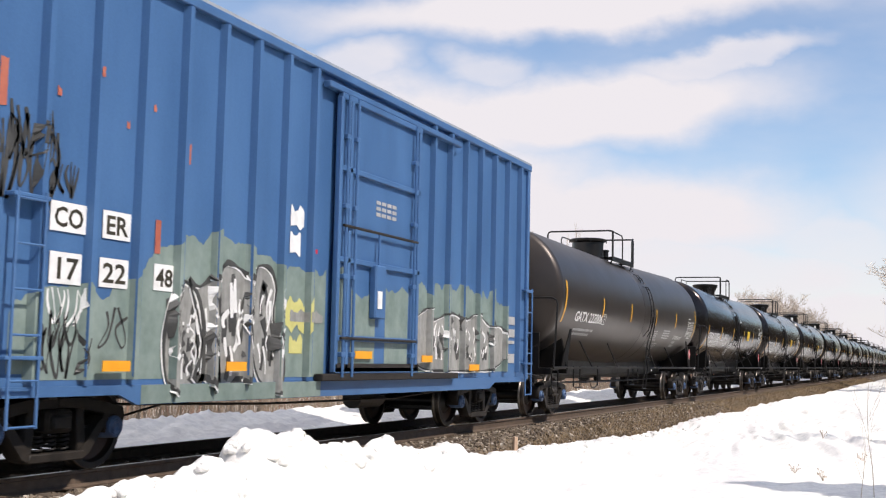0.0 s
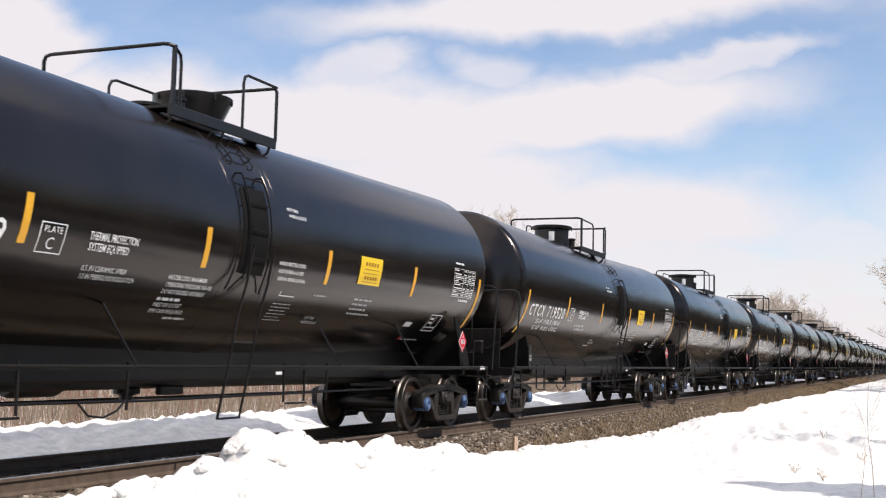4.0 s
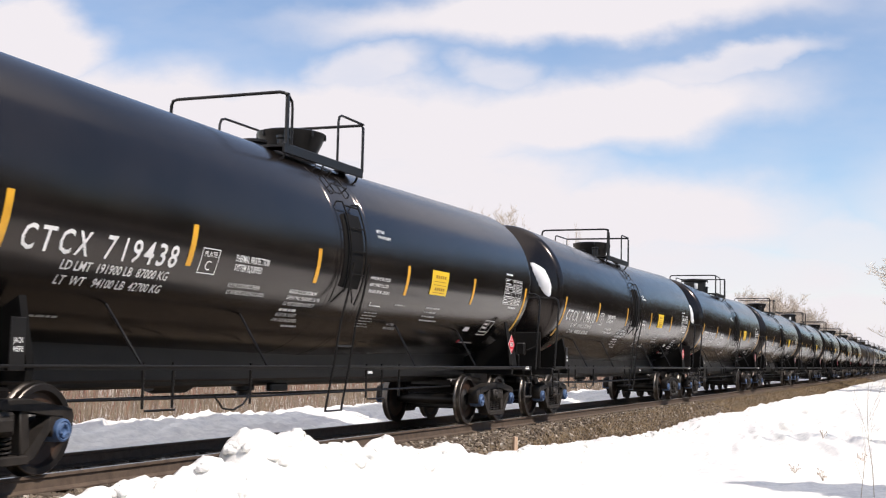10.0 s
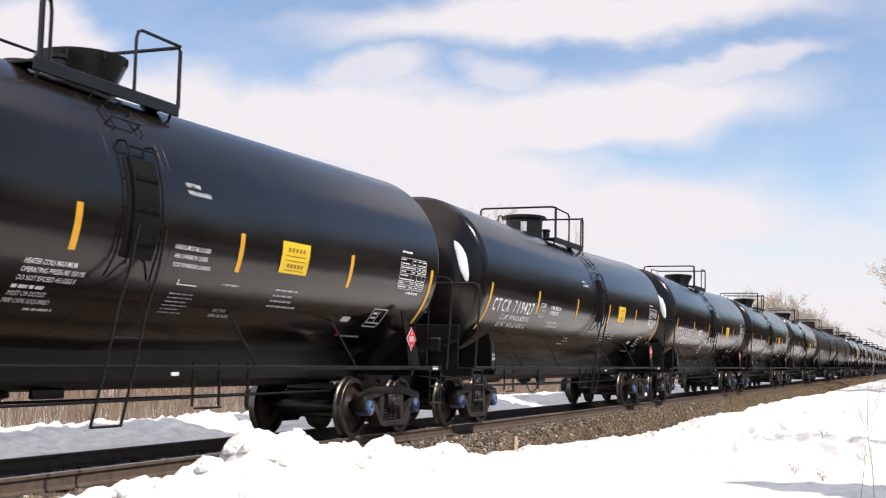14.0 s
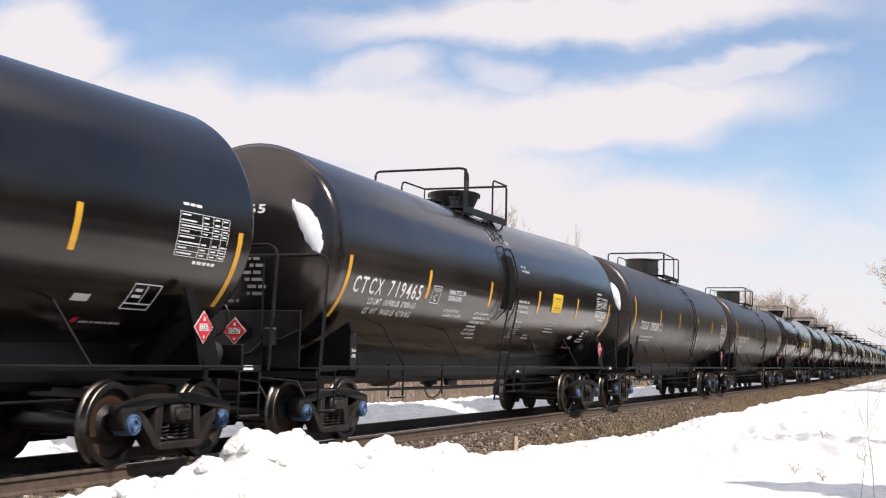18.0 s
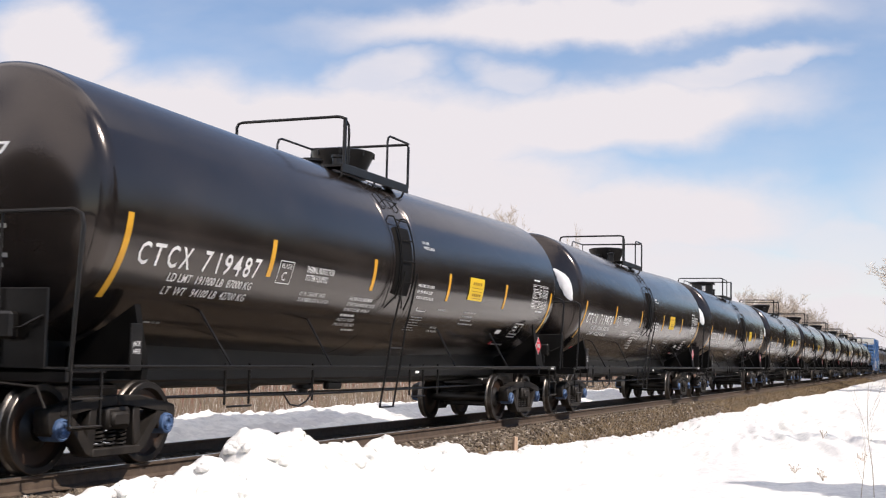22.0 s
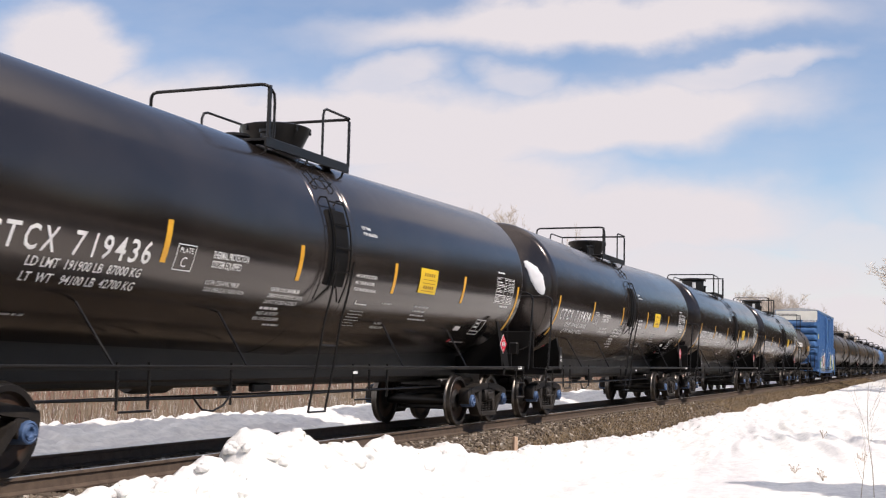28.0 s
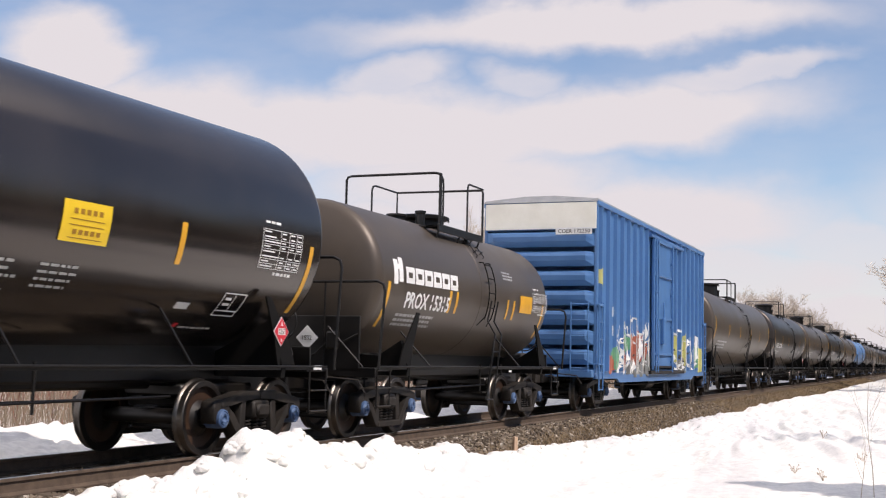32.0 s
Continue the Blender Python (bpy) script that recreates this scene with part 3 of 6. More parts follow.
    if style == 3:
        outline = [(crown - 0.25, 0.56), (crown + lift - 0.04, 0.56), (crown + lift - 0.03, 0.59), (crown + lift, 0.59), (crown + lift + 0.02, 0.55), (crown + lift + 0.05, 0.2), (crown + lift + 0.05, 0.0)]
    elif style == 0:
        outline = [(crown - 0.25, 0.44), (crown + lift - 0.10, 0.45), (crown + lift - 0.06, 0.52), (crown + lift, 0.53), (crown + lift + 0.02, 0.48), (crown + lift + 0.04, 0.3), (crown + lift + 0.05, 0.0)]
    else:
        outline = [(crown - 0.25, 0.40), (crown + 0.10, 0.42), (crown + lift - 0.06, 0.53), (crown + lift, 0.54), (crown + lift + 0.02, 0.48), (crown + lift + 0.05, 0.2), (crown + lift + 0.05, 0.0)]
    lathe(bm, outline, "z", 28, (mu, 0, 0))
    part("manway_housing", bm, paint if style == 3 else M_FRAME, car, "round grey manway housing" if style == 3 else "round black manway housing")
    for k in range(8):
        a = 2 * math.pi * (k + 0.5) / 8
        bm = bmesh.new()
        rbox(bm, (mu + 0.535 * math.cos(a), 0.535 * math.sin(a), crown + lift - 0.05), (0.03, 0.03, 0.10), 0.008)
        part("lid_bolt", bm, M_FRAME, car)
    if style == 0 and paint is M_BLACK:
        # White strip paints the glint on the glossy housing.
        bm = bmesh.new()
        for k in range(3):
            a, b = (radians(188 + 6 * (k + q)) for q in (0, 1))
            bm.faces.new([bm.verts.new((mu + 0.462 * math.cos(c), 0.462 * math.sin(c), crown + h)) for c, h in ((a, 0.06), (b, 0.06), (b, 0.30), (a, 0.30))])
        part("valve_window", bm, M_WHITE, car, "painted white glint on the manway housing", smooth=60)
    for du, dy, rr, hh in ((0.85, 0.15, 0.17, 0.16), (0.78, -0.32, 0.09, 0.22)):
        bm = bmesh.new()
        lathe(bm, [(crown - 0.12, rr), (crown + hh - 0.06, rr), (crown + hh - 0.04, rr * 1.2), (crown + hh, rr * 1.2), (crown + hh + 0.02, 0.0)], "z", 16, (mu + du * (1 if style in (0, 3) else -1), dy, 0))
        part("valve", bm, M_FRAME, car)
    for s in (-1, 1):
        add_truck(car, s * tc)
    # yellow reflective strips
    for x in strips or ((-(half - 0.18), -4.47, -1.5, 1.5, 4.47, half - 0.18) if half < 8 else (-(half - 0.18), -4.60, -1.58, 1.64, 4.62, half - 0.18)):
        bm = bmesh.new()
        edge = abs(x) > half - 0.5
        a0 = (92 if half < 8 else (78 if edge else 87)) if strips is None else 93
        tank_quad(bm, x - 0.05, x + 0.05, a0, (128 if half < 8 else 114) if edge else a0 + 18, 0.005, r, zc)
        part("reflective_strip", bm, M_YELLOW, car, "yellow reflective strip")
    return car


def placard(car, m, digits, field=None):
    bm = bmesh.new()
    box(bm, (0, 0, 0), (0.272, 0.006, 0.272), pose(0, 0, 0, 0, 45, 0))
    p = part("placard", bm, M_WHITE, car, "diamond hazard placard", smooth=0)
    p.matrix_basis = m
    bm = bmesh.new()
    box(bm, (0, -0.006, 0), (0.252, 0.004, 0.252), pose(0, 0, 0, 0, 45, 0))
    part("field", bm, field or M_RED, p, "white field" if field else "red field", smooth=0)
    bm = bmesh.new()
    box(bm, (0, -0.010, 0), (0.185, 0.004, 0.085))
    prism(bm, [(-0.022, 0.075), (0.022, 0.075), (0.0, 0.125)], -0.012, -0.008, "y")
    box(bm, (0, -0.010, -0.112), (0.022, 0.004, 0.035))
    part("number_panel", bm, M_WHITE, p, smooth=0)
    bm = bmesh.new()
    v, f = glyphs(digits, 0.075, 1.0, 0.012)
    w = max(q[0] for q in v)
    vs = [bm.verts.new(((x - w / 2) * 0.85, -0.0145, y - 0.036)) for x, y in v]
    for face in f:
        bm.faces.new([vs[i] for i in face])
    part("placard_number", bm, M_INK, p, smooth=0)


def data_table(car, u, ang, r, zc, seed):
    """White-ruled table of small stencilling."""
    bm = bmesh.new()
    w, da = 1.0, 18.5
    for k in range(9):
        a = ang + da * k / 8
        if k in (1, 5):
            continue
        tank_quad(bm, u, u + w, a - 0.12, a + 0.12, 0.005, r, zc)
    for x in (0, 0.44, 0.66, 0.85, 1.0):
        tank_quad(bm, u + x * w - 0.005, u + x * w + 0.005, ang, ang + da, 0.005, r, zc)
    for k in range(8):
        a = ang + da * (k + 0.3) / 8
        tank_quad(bm, u + 0.03, u + (0.25 + 0.15 * ((k * 7 + seed) % 3)) * w * 0.8, a + 0.1, a + 0.75, 0.006, r, zc)
        if k not in (4,):
            for x in (0.47, 0.69, 0.87):
                tank_quad(bm, u + x * w, u + x * w + 0.10, a + 0.1, a + 0.75, 0.006, r, zc)
    part("data_table", bm, M_WHITE, car, "white ruled data table", smooth=0)
    bm = bmesh.new()
    tank_lines(bm, u + 0.05, u + 0.42, ang - 4, 1, 1, 1.2, seed, r, zc, 0)
    tank_lines(bm, u + 0.4, u + 0.85, ang + da + 1.5, 1, 1, 1.4, seed + 1, r, zc, 0)
    part("small_stencil", bm, M_WHITE, car, smooth=0)


def plate_box(bm, u0, u1, a0, a1, r, zc, th=0.012):
    d = math.degrees(th / r)
    tank_quad(bm, u0, u1, a0, a0 + d, 0.005, r, zc)
    tank_quad(bm, u0, u1, a1 - d, a1, 0.005, r, zc)
    tank_quad(bm, u0, u0 + th, a0, a1, 0.005, r, zc)
    tank_quad(bm, u1 - th, u1, a0, a1, 0.005, r, zc)
    return bm


def head_x(y, z, half=7.6, r=K_R, zc=K_Z, rk=0.22, rd=3.2):
    """Where the leading head's surface stands at a place on it."""
    th = math.asin((r - rk) / (rd - rk))
    rho = min(math.hypot(y, z - zc - sag(half, r)), r - 0.01)
    if rho > rd * math.sin(th):
        return -(half + 0.035 + math.sqrt(max(0.0, rk * rk - (rho - r + rk) ** 2)))
    return -(half + 0.035 + (rk - rd) * math.cos(th) + math.sqrt(rd * rd - rho * rho))


def head_box(bm, y0, y1, z0, z1):
    bm.faces.new([bm.verts.new((head_x(y, z) - 0.006, y, z)) for y, z in ((y0, z0), (y1, z0), (y1, z1), (y0, z1))])


JACK_U = -7.14


def letter_black(car, variant):
    """Everything stencilled on a glossy black car but its number."""
    r, zc = K_R, K_Z
    bm = bmesh.new()
    plate_box(bm, -4.26, -3.90, 101, 112.5, r, zc)
    tank_text(bm, "PLATE", -4.21, 104.7, 0.065, 0.26)
    tank_text(bm, "C", -4.15, 110.8, 0.12)
    part("plate_stencil", bm, M_WHITE, car, "white boxed plate letter", smooth=0)
    bm = bmesh.new()
    tank_text(bm, "THERMAL PROTECTION", -3.55, 105.0, 0.085, 0.78, bold=0.011)
    tank_text(bm, "SYSTEM EQUIPPED", -3.53, 109.2, 0.085, 0.64, bold=0.011)
    tank_text(bm, "0.5 IN CERAMIC FIBER", -3.52, 117.2, 0.06, 0.72)
    tank_text(bm, "3.5 IN FIBERGLASS INSULATION", -3.50, 120.6, 0.06, 0.88)
    part("thermal_stencil", bm, M_WHITE, car, "white stencilled lettering", smooth=0)
    bm = bmesh.new()
    vu = -1.02 if variant == 0 else 0.33
    tank_text(bm, "VENT TANK", vu, 76.3, 0.05, 0.30, bold=0.011)
    tank_text(bm, "WHEN UNLOADING", vu + 0.03, 79.6, 0.05, 0.46, bold=0.011)
    tank_text(bm, "VENT TANK", -1.5 if variant == 0 else 1.42, 131.0, 0.05, 0.30)
    tank_text(bm, "WHEN UNLOADING", -1.52 if variant == 0 else 1.40, 134.0, 0.05, 0.46)
    part("vent_stencil", bm, M_WHITE, car, smooth=0)
    bm = bmesh.new()
    if variant:
        tank_text(bm, "HANDLE MUST BE LOCKED", 0.15, 103.4, 0.05, 0.70, bold=0.011)
        tank_text(bm, "AND CHAINED IN CLOSED", 0.17, 107.2, 0.05, 0.66, bold=0.011)
        tank_text(bm, "POSITION BEFORE LOADING", 0.19, 111.0, 0.05, 0.74, bold=0.011)
        tank_quad(bm, 0.40, 0.80, 118.4, 119.0, 0.006)
        tank_quad(bm, 0.40, 0.425, 116.5, 119.0, 0.006)
        for i, (line, wide) in enumerate((("HEATER COILS MAXIMUM", 0.74), ("OPERATING PRESSURE 150 PSI", 0.90), ("DO NOT EXCEED 450 DEG F", 0.82),
                                          ("", 0.0), ("INLET OR OUTLET", 0.52), ("PIPE CAPS REQUIRED", 0.64))):
            if line:
                tank_text(bm, line, -2.06, 116.8 + 3.4 * i, 0.056, wide, bold=0.011)
        tank_lines(bm, -2.06, -1.6, 125.6, 1, 1, 1.5, 7, ragged=0)
    tank_lines(bm, -1.7, -1.3, 136, 1, 2, 1.2, 9, ragged=0)
    part("instruction_stencil", bm, M_WHITE, car, "white stencilled instructions", smooth=0)
    blocks = ((0.36, 0.86, 123, 6, 2.0, 0.6, 3), (1.29, 1.67, 116, 1, 1, 0.9, 31), (2.56, 3.3, 115.4, 4, 3.0, 1.1, 5)) if variant else ((1.45, 2.12, 116, 6, 3.0, 1.2, 11), (2.35, 3.0, 116, 4, 3.0, 1.1, 12))
    for u0, u1, a0, rows, step, high, seed in blocks:
        part("paint_stencil", tank_lines(bmesh.new(), u0, u1, a0, rows, step, high, seed, ragged=0.3), M_PALE, car, "faded small stencilling", smooth=0)
    bm = bmesh.new()
    rbox(bm, (JACK_U, -1.452, 1.33), (0.20, 0.02, 0.50), 0.006)
    plate = part("jacking_plate", bm, M_FRAME, car, "black plate with white print")
    bm = bmesh.new()
    for row, z in (("JACK", 1.34), ("HERE", 1.26)):
        v, f = glyphs(row, 0.05, 1.0, 0.01)
        w = max(q[0] for q in v)
        vs = [bm.verts.new((JACK_U + (x - w / 2) * 0.13 / w, -1.466, z + y)) for x, y in v]
        for face in f:
            bm.faces.new([vs[i] for i in face])
    part("plate_print", bm, M_WHITE, plate, smooth=0)
    bm = bmesh.new()
    tank_quad(bm, 2.45, 3.18, 91.6, 107, 0.012)
    sg = part("warning_sign", bm, M_SIGN, car, "yellow rectangular sign with dark print", smooth=0)
    bm = bmesh.new()
    tank_lines(bm, 2.62, 3.05, 92.6, 1, 2, 0.6, 1, ragged=0)
    for k in range(5):
        tank_quad(bm, 2.60 + k * 0.095, 2.66 + k * 0.095, 94.4, 96.4, 0.016)
        tank_quad(bm, 2.62 + k * 0.09, 2.68 + k * 0.09, 102.2, 104.0, 0.016)
    for a in (98.2, 100.4, 105.2):
        tank_quad(bm, 2.56, 3.08, a, a + 0.35, 0.016)
    part("sign_print", bm, M_AMBERINK, sg, "rows of dark print", smooth=0)
    data_table(car, 6.15, 87.5, r, zc, 3)
    bm = bmesh.new()
    plate_box(bm, 5.72, 6.22, 120, 133, r, zc, 0.016)
    tank_quad(bm, 5.74, 6.2, 129.5, 130.2, 0.005)
    tank_quad(bm, 5.97, 5.985, 121, 129.5, 0.005)
    tank_lines(bm, 5.78, 5.95, 122.5, 2, 3, 1.4, 5, ragged=0)
    part("test_stencil", bm, M_WHITE, car, "white boxed test stencil", smooth=0)
    bm = bmesh.new()
    tank_quad(bm, 4.85, 5.12, 127, 130.5, 0.008)
    part("small_plate", bm, M_WHITE, car, "small white plate", smooth=0)
    bm = bmesh.new()
    tank_lines(bm, -6.6, -6.0, 139, 1, 1, 1.2, 8, ragged=0)
    tank_lines(bm, 5.3, 6.0, 141, 1, 1, 1.2, 8, ragged=0)
    part("low_stencil", bm, M_PALE, car, smooth=0)
    for u in (-6.75, 5.15):
        bm = bmesh.new()
        tank_quad(bm, u, u + 0.09, 139, 142, 0.006)
        part("red_mark", bm, M_RED, car, "small red mark", smooth=0)
    # stencils on the leading head
    bm = bmesh.new()
    for i in range(7):
        z, y = 2.62 - i * 0.10, 0.30
        rnd = random.Random(i)
        while y > -0.45:
            w = rnd.uniform(0.05, 0.16)
            if rnd.random() < 0.75:
                head_box(bm, y, y - w, z, z + 0.045)
            y -= w + 0.035
    part("head_stencil", bm, M_PALE, car, "faded white lines on the tank end", smooth=0)
    placard(car, pose(6.85, -1.43, 1.58), "1267")
    placard(car, pose(-8.27, -0.14, 1.60, 0, 0, -90), "1267")


def number_black(car, mark, digits, load, tare):
    tank_figures(car, mark, -7.20, 111.5, 0.25, 0.262, bold=0.014)
    tank_figures(car, digits, -5.98, 111.5, 0.25, 0.218, bold=0.014)
    bm = bmesh.new()
    tank_text(bm, "LD LMT  " + load, -6.50, 117.6, 0.105, 1.75, bold=0.012)
    tank_text(bm, "LT  WT   " + tare, -6.48, 123.8, 0.105, 1.72, bold=0.012)
    part("weight_stencil", bm, M_WHITE, car, "white load limit lettering", smooth=0)
    # the number again on the leading head
    bm = bmesh.new()
    v, f = glyphs(digits, 0.125, 1.2, 0.03)
    w = max(q[0] for q in v)
    vs = [bm.verts.new((head_x(y, z) - 0.007, y, z)) for y, z in ((0.42 - a * 0.89 / w, 3.30 + b) for a, b in v)]
    for face in f:
        bm.faces.new([vs[i] for i in face])
    part("head_number", bm, M_WHITE, car, "white number on the tank end", smooth=0)
    bm = bmesh.new()
    v, f = glyphs("29200 US GAL", 0.075, 1.1)
    w = max(q[0] for q in v)
    vs = [bm.verts.new((head_x(y, z) - 0.007, y, z)) for y, z in ((0.55 - a * 0.80 / w, 3.12 + b) for a, b in v)]
    for face in f:
        bm.faces.new([vs[i] for i in face])
    part("capacity_stencil", bm, M_PALE, car, smooth=0)


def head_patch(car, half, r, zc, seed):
    """A bright reflection painted as a raised white patch on the leading head, towards the near side."""
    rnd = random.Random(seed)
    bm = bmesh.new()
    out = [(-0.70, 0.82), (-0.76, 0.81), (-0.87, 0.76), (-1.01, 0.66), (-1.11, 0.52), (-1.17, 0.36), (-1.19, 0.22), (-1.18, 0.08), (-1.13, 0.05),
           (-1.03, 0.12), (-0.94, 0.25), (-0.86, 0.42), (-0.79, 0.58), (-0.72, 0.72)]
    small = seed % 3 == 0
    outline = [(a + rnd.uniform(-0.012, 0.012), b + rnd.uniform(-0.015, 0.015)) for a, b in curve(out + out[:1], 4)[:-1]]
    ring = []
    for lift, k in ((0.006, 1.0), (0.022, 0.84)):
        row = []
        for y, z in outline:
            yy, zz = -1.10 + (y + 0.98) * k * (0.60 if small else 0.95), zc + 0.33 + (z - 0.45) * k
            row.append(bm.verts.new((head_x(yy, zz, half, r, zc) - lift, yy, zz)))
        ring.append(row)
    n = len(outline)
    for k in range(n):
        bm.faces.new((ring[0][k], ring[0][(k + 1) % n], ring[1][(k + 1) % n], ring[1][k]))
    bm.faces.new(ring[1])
    part("snow_patch", bm, M_HEADGLINT, car, "painted bright reflection on the tank end", smooth=60)


# White used for the painted reflection on the tank heads.
M_HEADGLINT = surface("white of the head reflection", (0.72, 0.72, 0.72), (0.88, 0.88, 0.88), (0.5, 0.7), 6, 60)

# ---------------------------------------------------------------- boxcars
M_BLUE = surface("faded blue boxcar paint", (0.036, 0.100, 0.228), (0.060, 0.150, 0.315), (0.42, 0.6), 1.2, 40, stretch=(1.5, 1, 0.4), relief=0.08)
M_BLUE2 = surface("brighter blue boxcar paint", (0.055, 0.150, 0.335), (0.085, 0.205, 0.42), (0.30, 0.45), 1.2, 40, stretch=(1.5, 1, 0.4), relief=0.08)
M_CREAM = surface("cream end panel", (0.74, 0.72, 0.62), (0.86, 0.84, 0.75), (0.5, 0.65), 2, 40)
M_MINT = surface("pale green overpaint", (0.125, 0.175, 0.155), (0.235, 0.295, 0.265), (0.5, 0.65), 3.5, 14, stretch=(1, 1, 0.6), relief=0.05)
M_SPRAYGREY = surface("grey spray paint", (0.15, 0.15, 0.14), (0.36, 0.36, 0.335), (0.45, 0.6), 3, 12, stretch=(2.5, 1, 0.7), relief=0)
M_SPRAYBLACK = surface("black spray paint", (0.025, 0.025, 0.024), (0.07, 0.07, 0.065), (0.45, 0.6), 3, 20, relief=0)
M_SPRAYYELLOW = surface("pale yellow spray paint", (0.45, 0.43, 0.13), (0.6, 0.57, 0.22), (0.5, 0.6), 3, 20, relief=0)
M_SPRAYRED = surface("rust red spray paint", (0.32, 0.08, 0.05), (0.48, 0.16, 0.10), (0.5, 0.6), 3, 20, relief=0)
M_SPRAYGREEN = surface("green spray paint", (0.09, 0.28, 0.14), (0.2, 0.42, 0.26), (0.5, 0.6), 3, 20, relief=0)
B_HALF, B_Y, B_TOP, B_LOW = 7.50, 1.46, 5.38, 0.93


def curve(pts, n=6):
    """Smooth points through a list of pairs."""
    out = []
    p = [pts[0], *pts, pts[-1]]
    for i in range(1, len(p) - 2):
        a, b, c, d = (Vector(k) for k in p[i - 1:i + 3])
        for k in range(n):
            t = k / n
            out.append(tuple(0.5 * ((2 * b) + (c - a) * t + (2 * a - 5 * b + 4 * c - d) * t * t + (3 * b - a - 3 * c + d) * t ** 3)))
    out.append(pts[-1])
    return out


POSTS = [2.33 + 0.76 * k for k in range(7)] + [-1.85 - 0.755 * k for k in range(8)]


def boxcar(name, label, paint, front=0.0):
    """A ribbed boxcar; front lengthens its leading end."""
    car = thing(name, label, "boxcar", "cars of the train")
    H, Y, T, L = B_HALF, B_Y, B_TOP, B_LOW
    F = H + front

    def reach(q):
        return F if q < 0 else H

    bm = bmesh.new()
    box(bm, (-front / 2, 0, (T + L) / 2 - 0.03), (2 * H + front, 2 * Y, T - L - 0.06))
    part("body", bm, paint, car, "blue sheet steel body", smooth=0)
    bm = bmesh.new()
    prism(bm, [(-Y - 0.07, T - 0.06), (-Y - 0.07, T), (-0.4, T + 0.10), (0.4, T + 0.10), (Y + 0.07, T), (Y + 0.07, T - 0.06)], -F - 0.05, H + 0.05, "x")
    roof = part("roof", bm, M_ROOF, car, "pale galvanised roof", smooth=0)
    for k in range(22):
        x = -H + 0.35 + k * (2 * H - 0.7) / 21
        bm = bmesh.new()
        prism(bm, [(-Y - 0.05, T - 0.01), (-0.4, T + 0.13), (0.4, T + 0.13), (Y + 0.05, T - 0.01)], x - 0.03, x + 0.03, "x")
        part("roof_rib", bm, M_ROOF, roof, smooth=0)
    for s in (-1, 1):
        bm = bmesh.new()
        rbox(bm, (-front / 2, s * (Y + 0.04), T - 0.10), (2 * H + front + 0.06, 0.09, 0.12), 0.012)
        part("top_chord", bm, paint, car)
        bm = bmesh.new()
        prism(bm, [(-F, 0.93), (-F, 0.83), (-F + 2.2, 0.83), (-F + 2.5, 0.72), (H - 2.2, 0.72), (H - 1.9, 0.83), (H, 0.83), (H, 0.93)],
              s * (Y + 0.005) - 0.03, s * (Y + 0.005) + 0.03, "y")
        part("side_sill", bm, paint, car, smooth=0)
    # hat-shaped side posts
    for s in (-1, 1):
        for x in POSTS:
            bm = bmesh.new()
            prism(bm, [(x - 0.055, s * Y), (x - 0.035, s * (Y + 0.095)), (x + 0.040, s * (Y + 0.095)), (x + 0.055, s * Y)], 1.02, T - 0.17, "z")
            part("side_post", bm, paint, car, smooth=0)
    for s in (-1, 1):
        for side in (-1, 1):
            bm = bmesh.new()
            rbox(bm, (side * (reach(side) - 0.05), s * (Y + 0.02), (T + L) / 2), (0.14, 0.08, T - L - 0.1), 0.012)
            part("corner_post", bm, paint, car)
    # door with its tracks, bars and panels
    for s in (-1, 1):
        yy = s * (Y + 0.06)
        bm = bmesh.new()
        rbox(bm, (0.2, yy, 3.0), (2.8, 0.06, 3.96), 0.01)
        door = part("door", bm, paint, car, "blue sliding plug door", smooth=0)
        bm = bmesh.new()
        for x in (-1.22, -0.90, 1.55):
            rbox(bm, (x, yy + s * 0.05, 3.0), (0.09, 0.08, 3.9), 0.01)
        for z in (1.08, 4.97):
            rbox(bm, (0.2, yy + s * 0.05, z), (2.85, 0.08, 0.09), 0.01)
        part("door_frame", bm, paint, door)
        for z in (1.53, 2.64, 3.94):
            bm = bmesh.new()
            rbox(bm, (0.2, yy + s * 0.055, z), (2.8, 0.07, 0.08), 0.01)
            part("door_rib", bm, paint, door)
        for x in (-1.05, -0.75, 1.36):
            bm = bmesh.new()
            tube(bm, [(x, yy + s * 0.10, 0.98), (x, yy + s * 0.10, 5.0)], 0.024, 8)
            for z in (1.3, 2.4, 3.4, 4.4):
                rbox(bm, (x, yy + s * 0.08, z), (0.12, 0.08, 0.07), 0.01)
            part("lock_rod", bm, paint, door)
        bm = bmesh.new()
        rbox(bm, (0.05, yy + s * 0.09, 2.24), (0.36, 0.12, 0.80), 0.02)
        tube(bm, [(0.05, yy + s * 0.10, 3.12), (0.05, yy + s * 0.10, 2.6)], 0.022, 6)
        part("door_gear", bm, paint, door, "blue locking gear box")
        bm = bmesh.new()
        rbox(bm, (0.9, s * (Y + 0.08), 0.98), (5.0, 0.14, 0.10), 0.012)
        rbox(bm, (0.2, s * (Y + 0.10), 1.11), (2.9, 0.10, 0.13), 0.012)
        part("door_track", bm, M_TRUCK if s < 0 else paint, car, "grimy steel door track")
        bm = bmesh.new()
        rbox(bm, (0.9, s * (Y + 0.08), 5.06), (5.0, 0.12, 0.09), 0.012)
        part("upper_door_track", bm, paint, car)
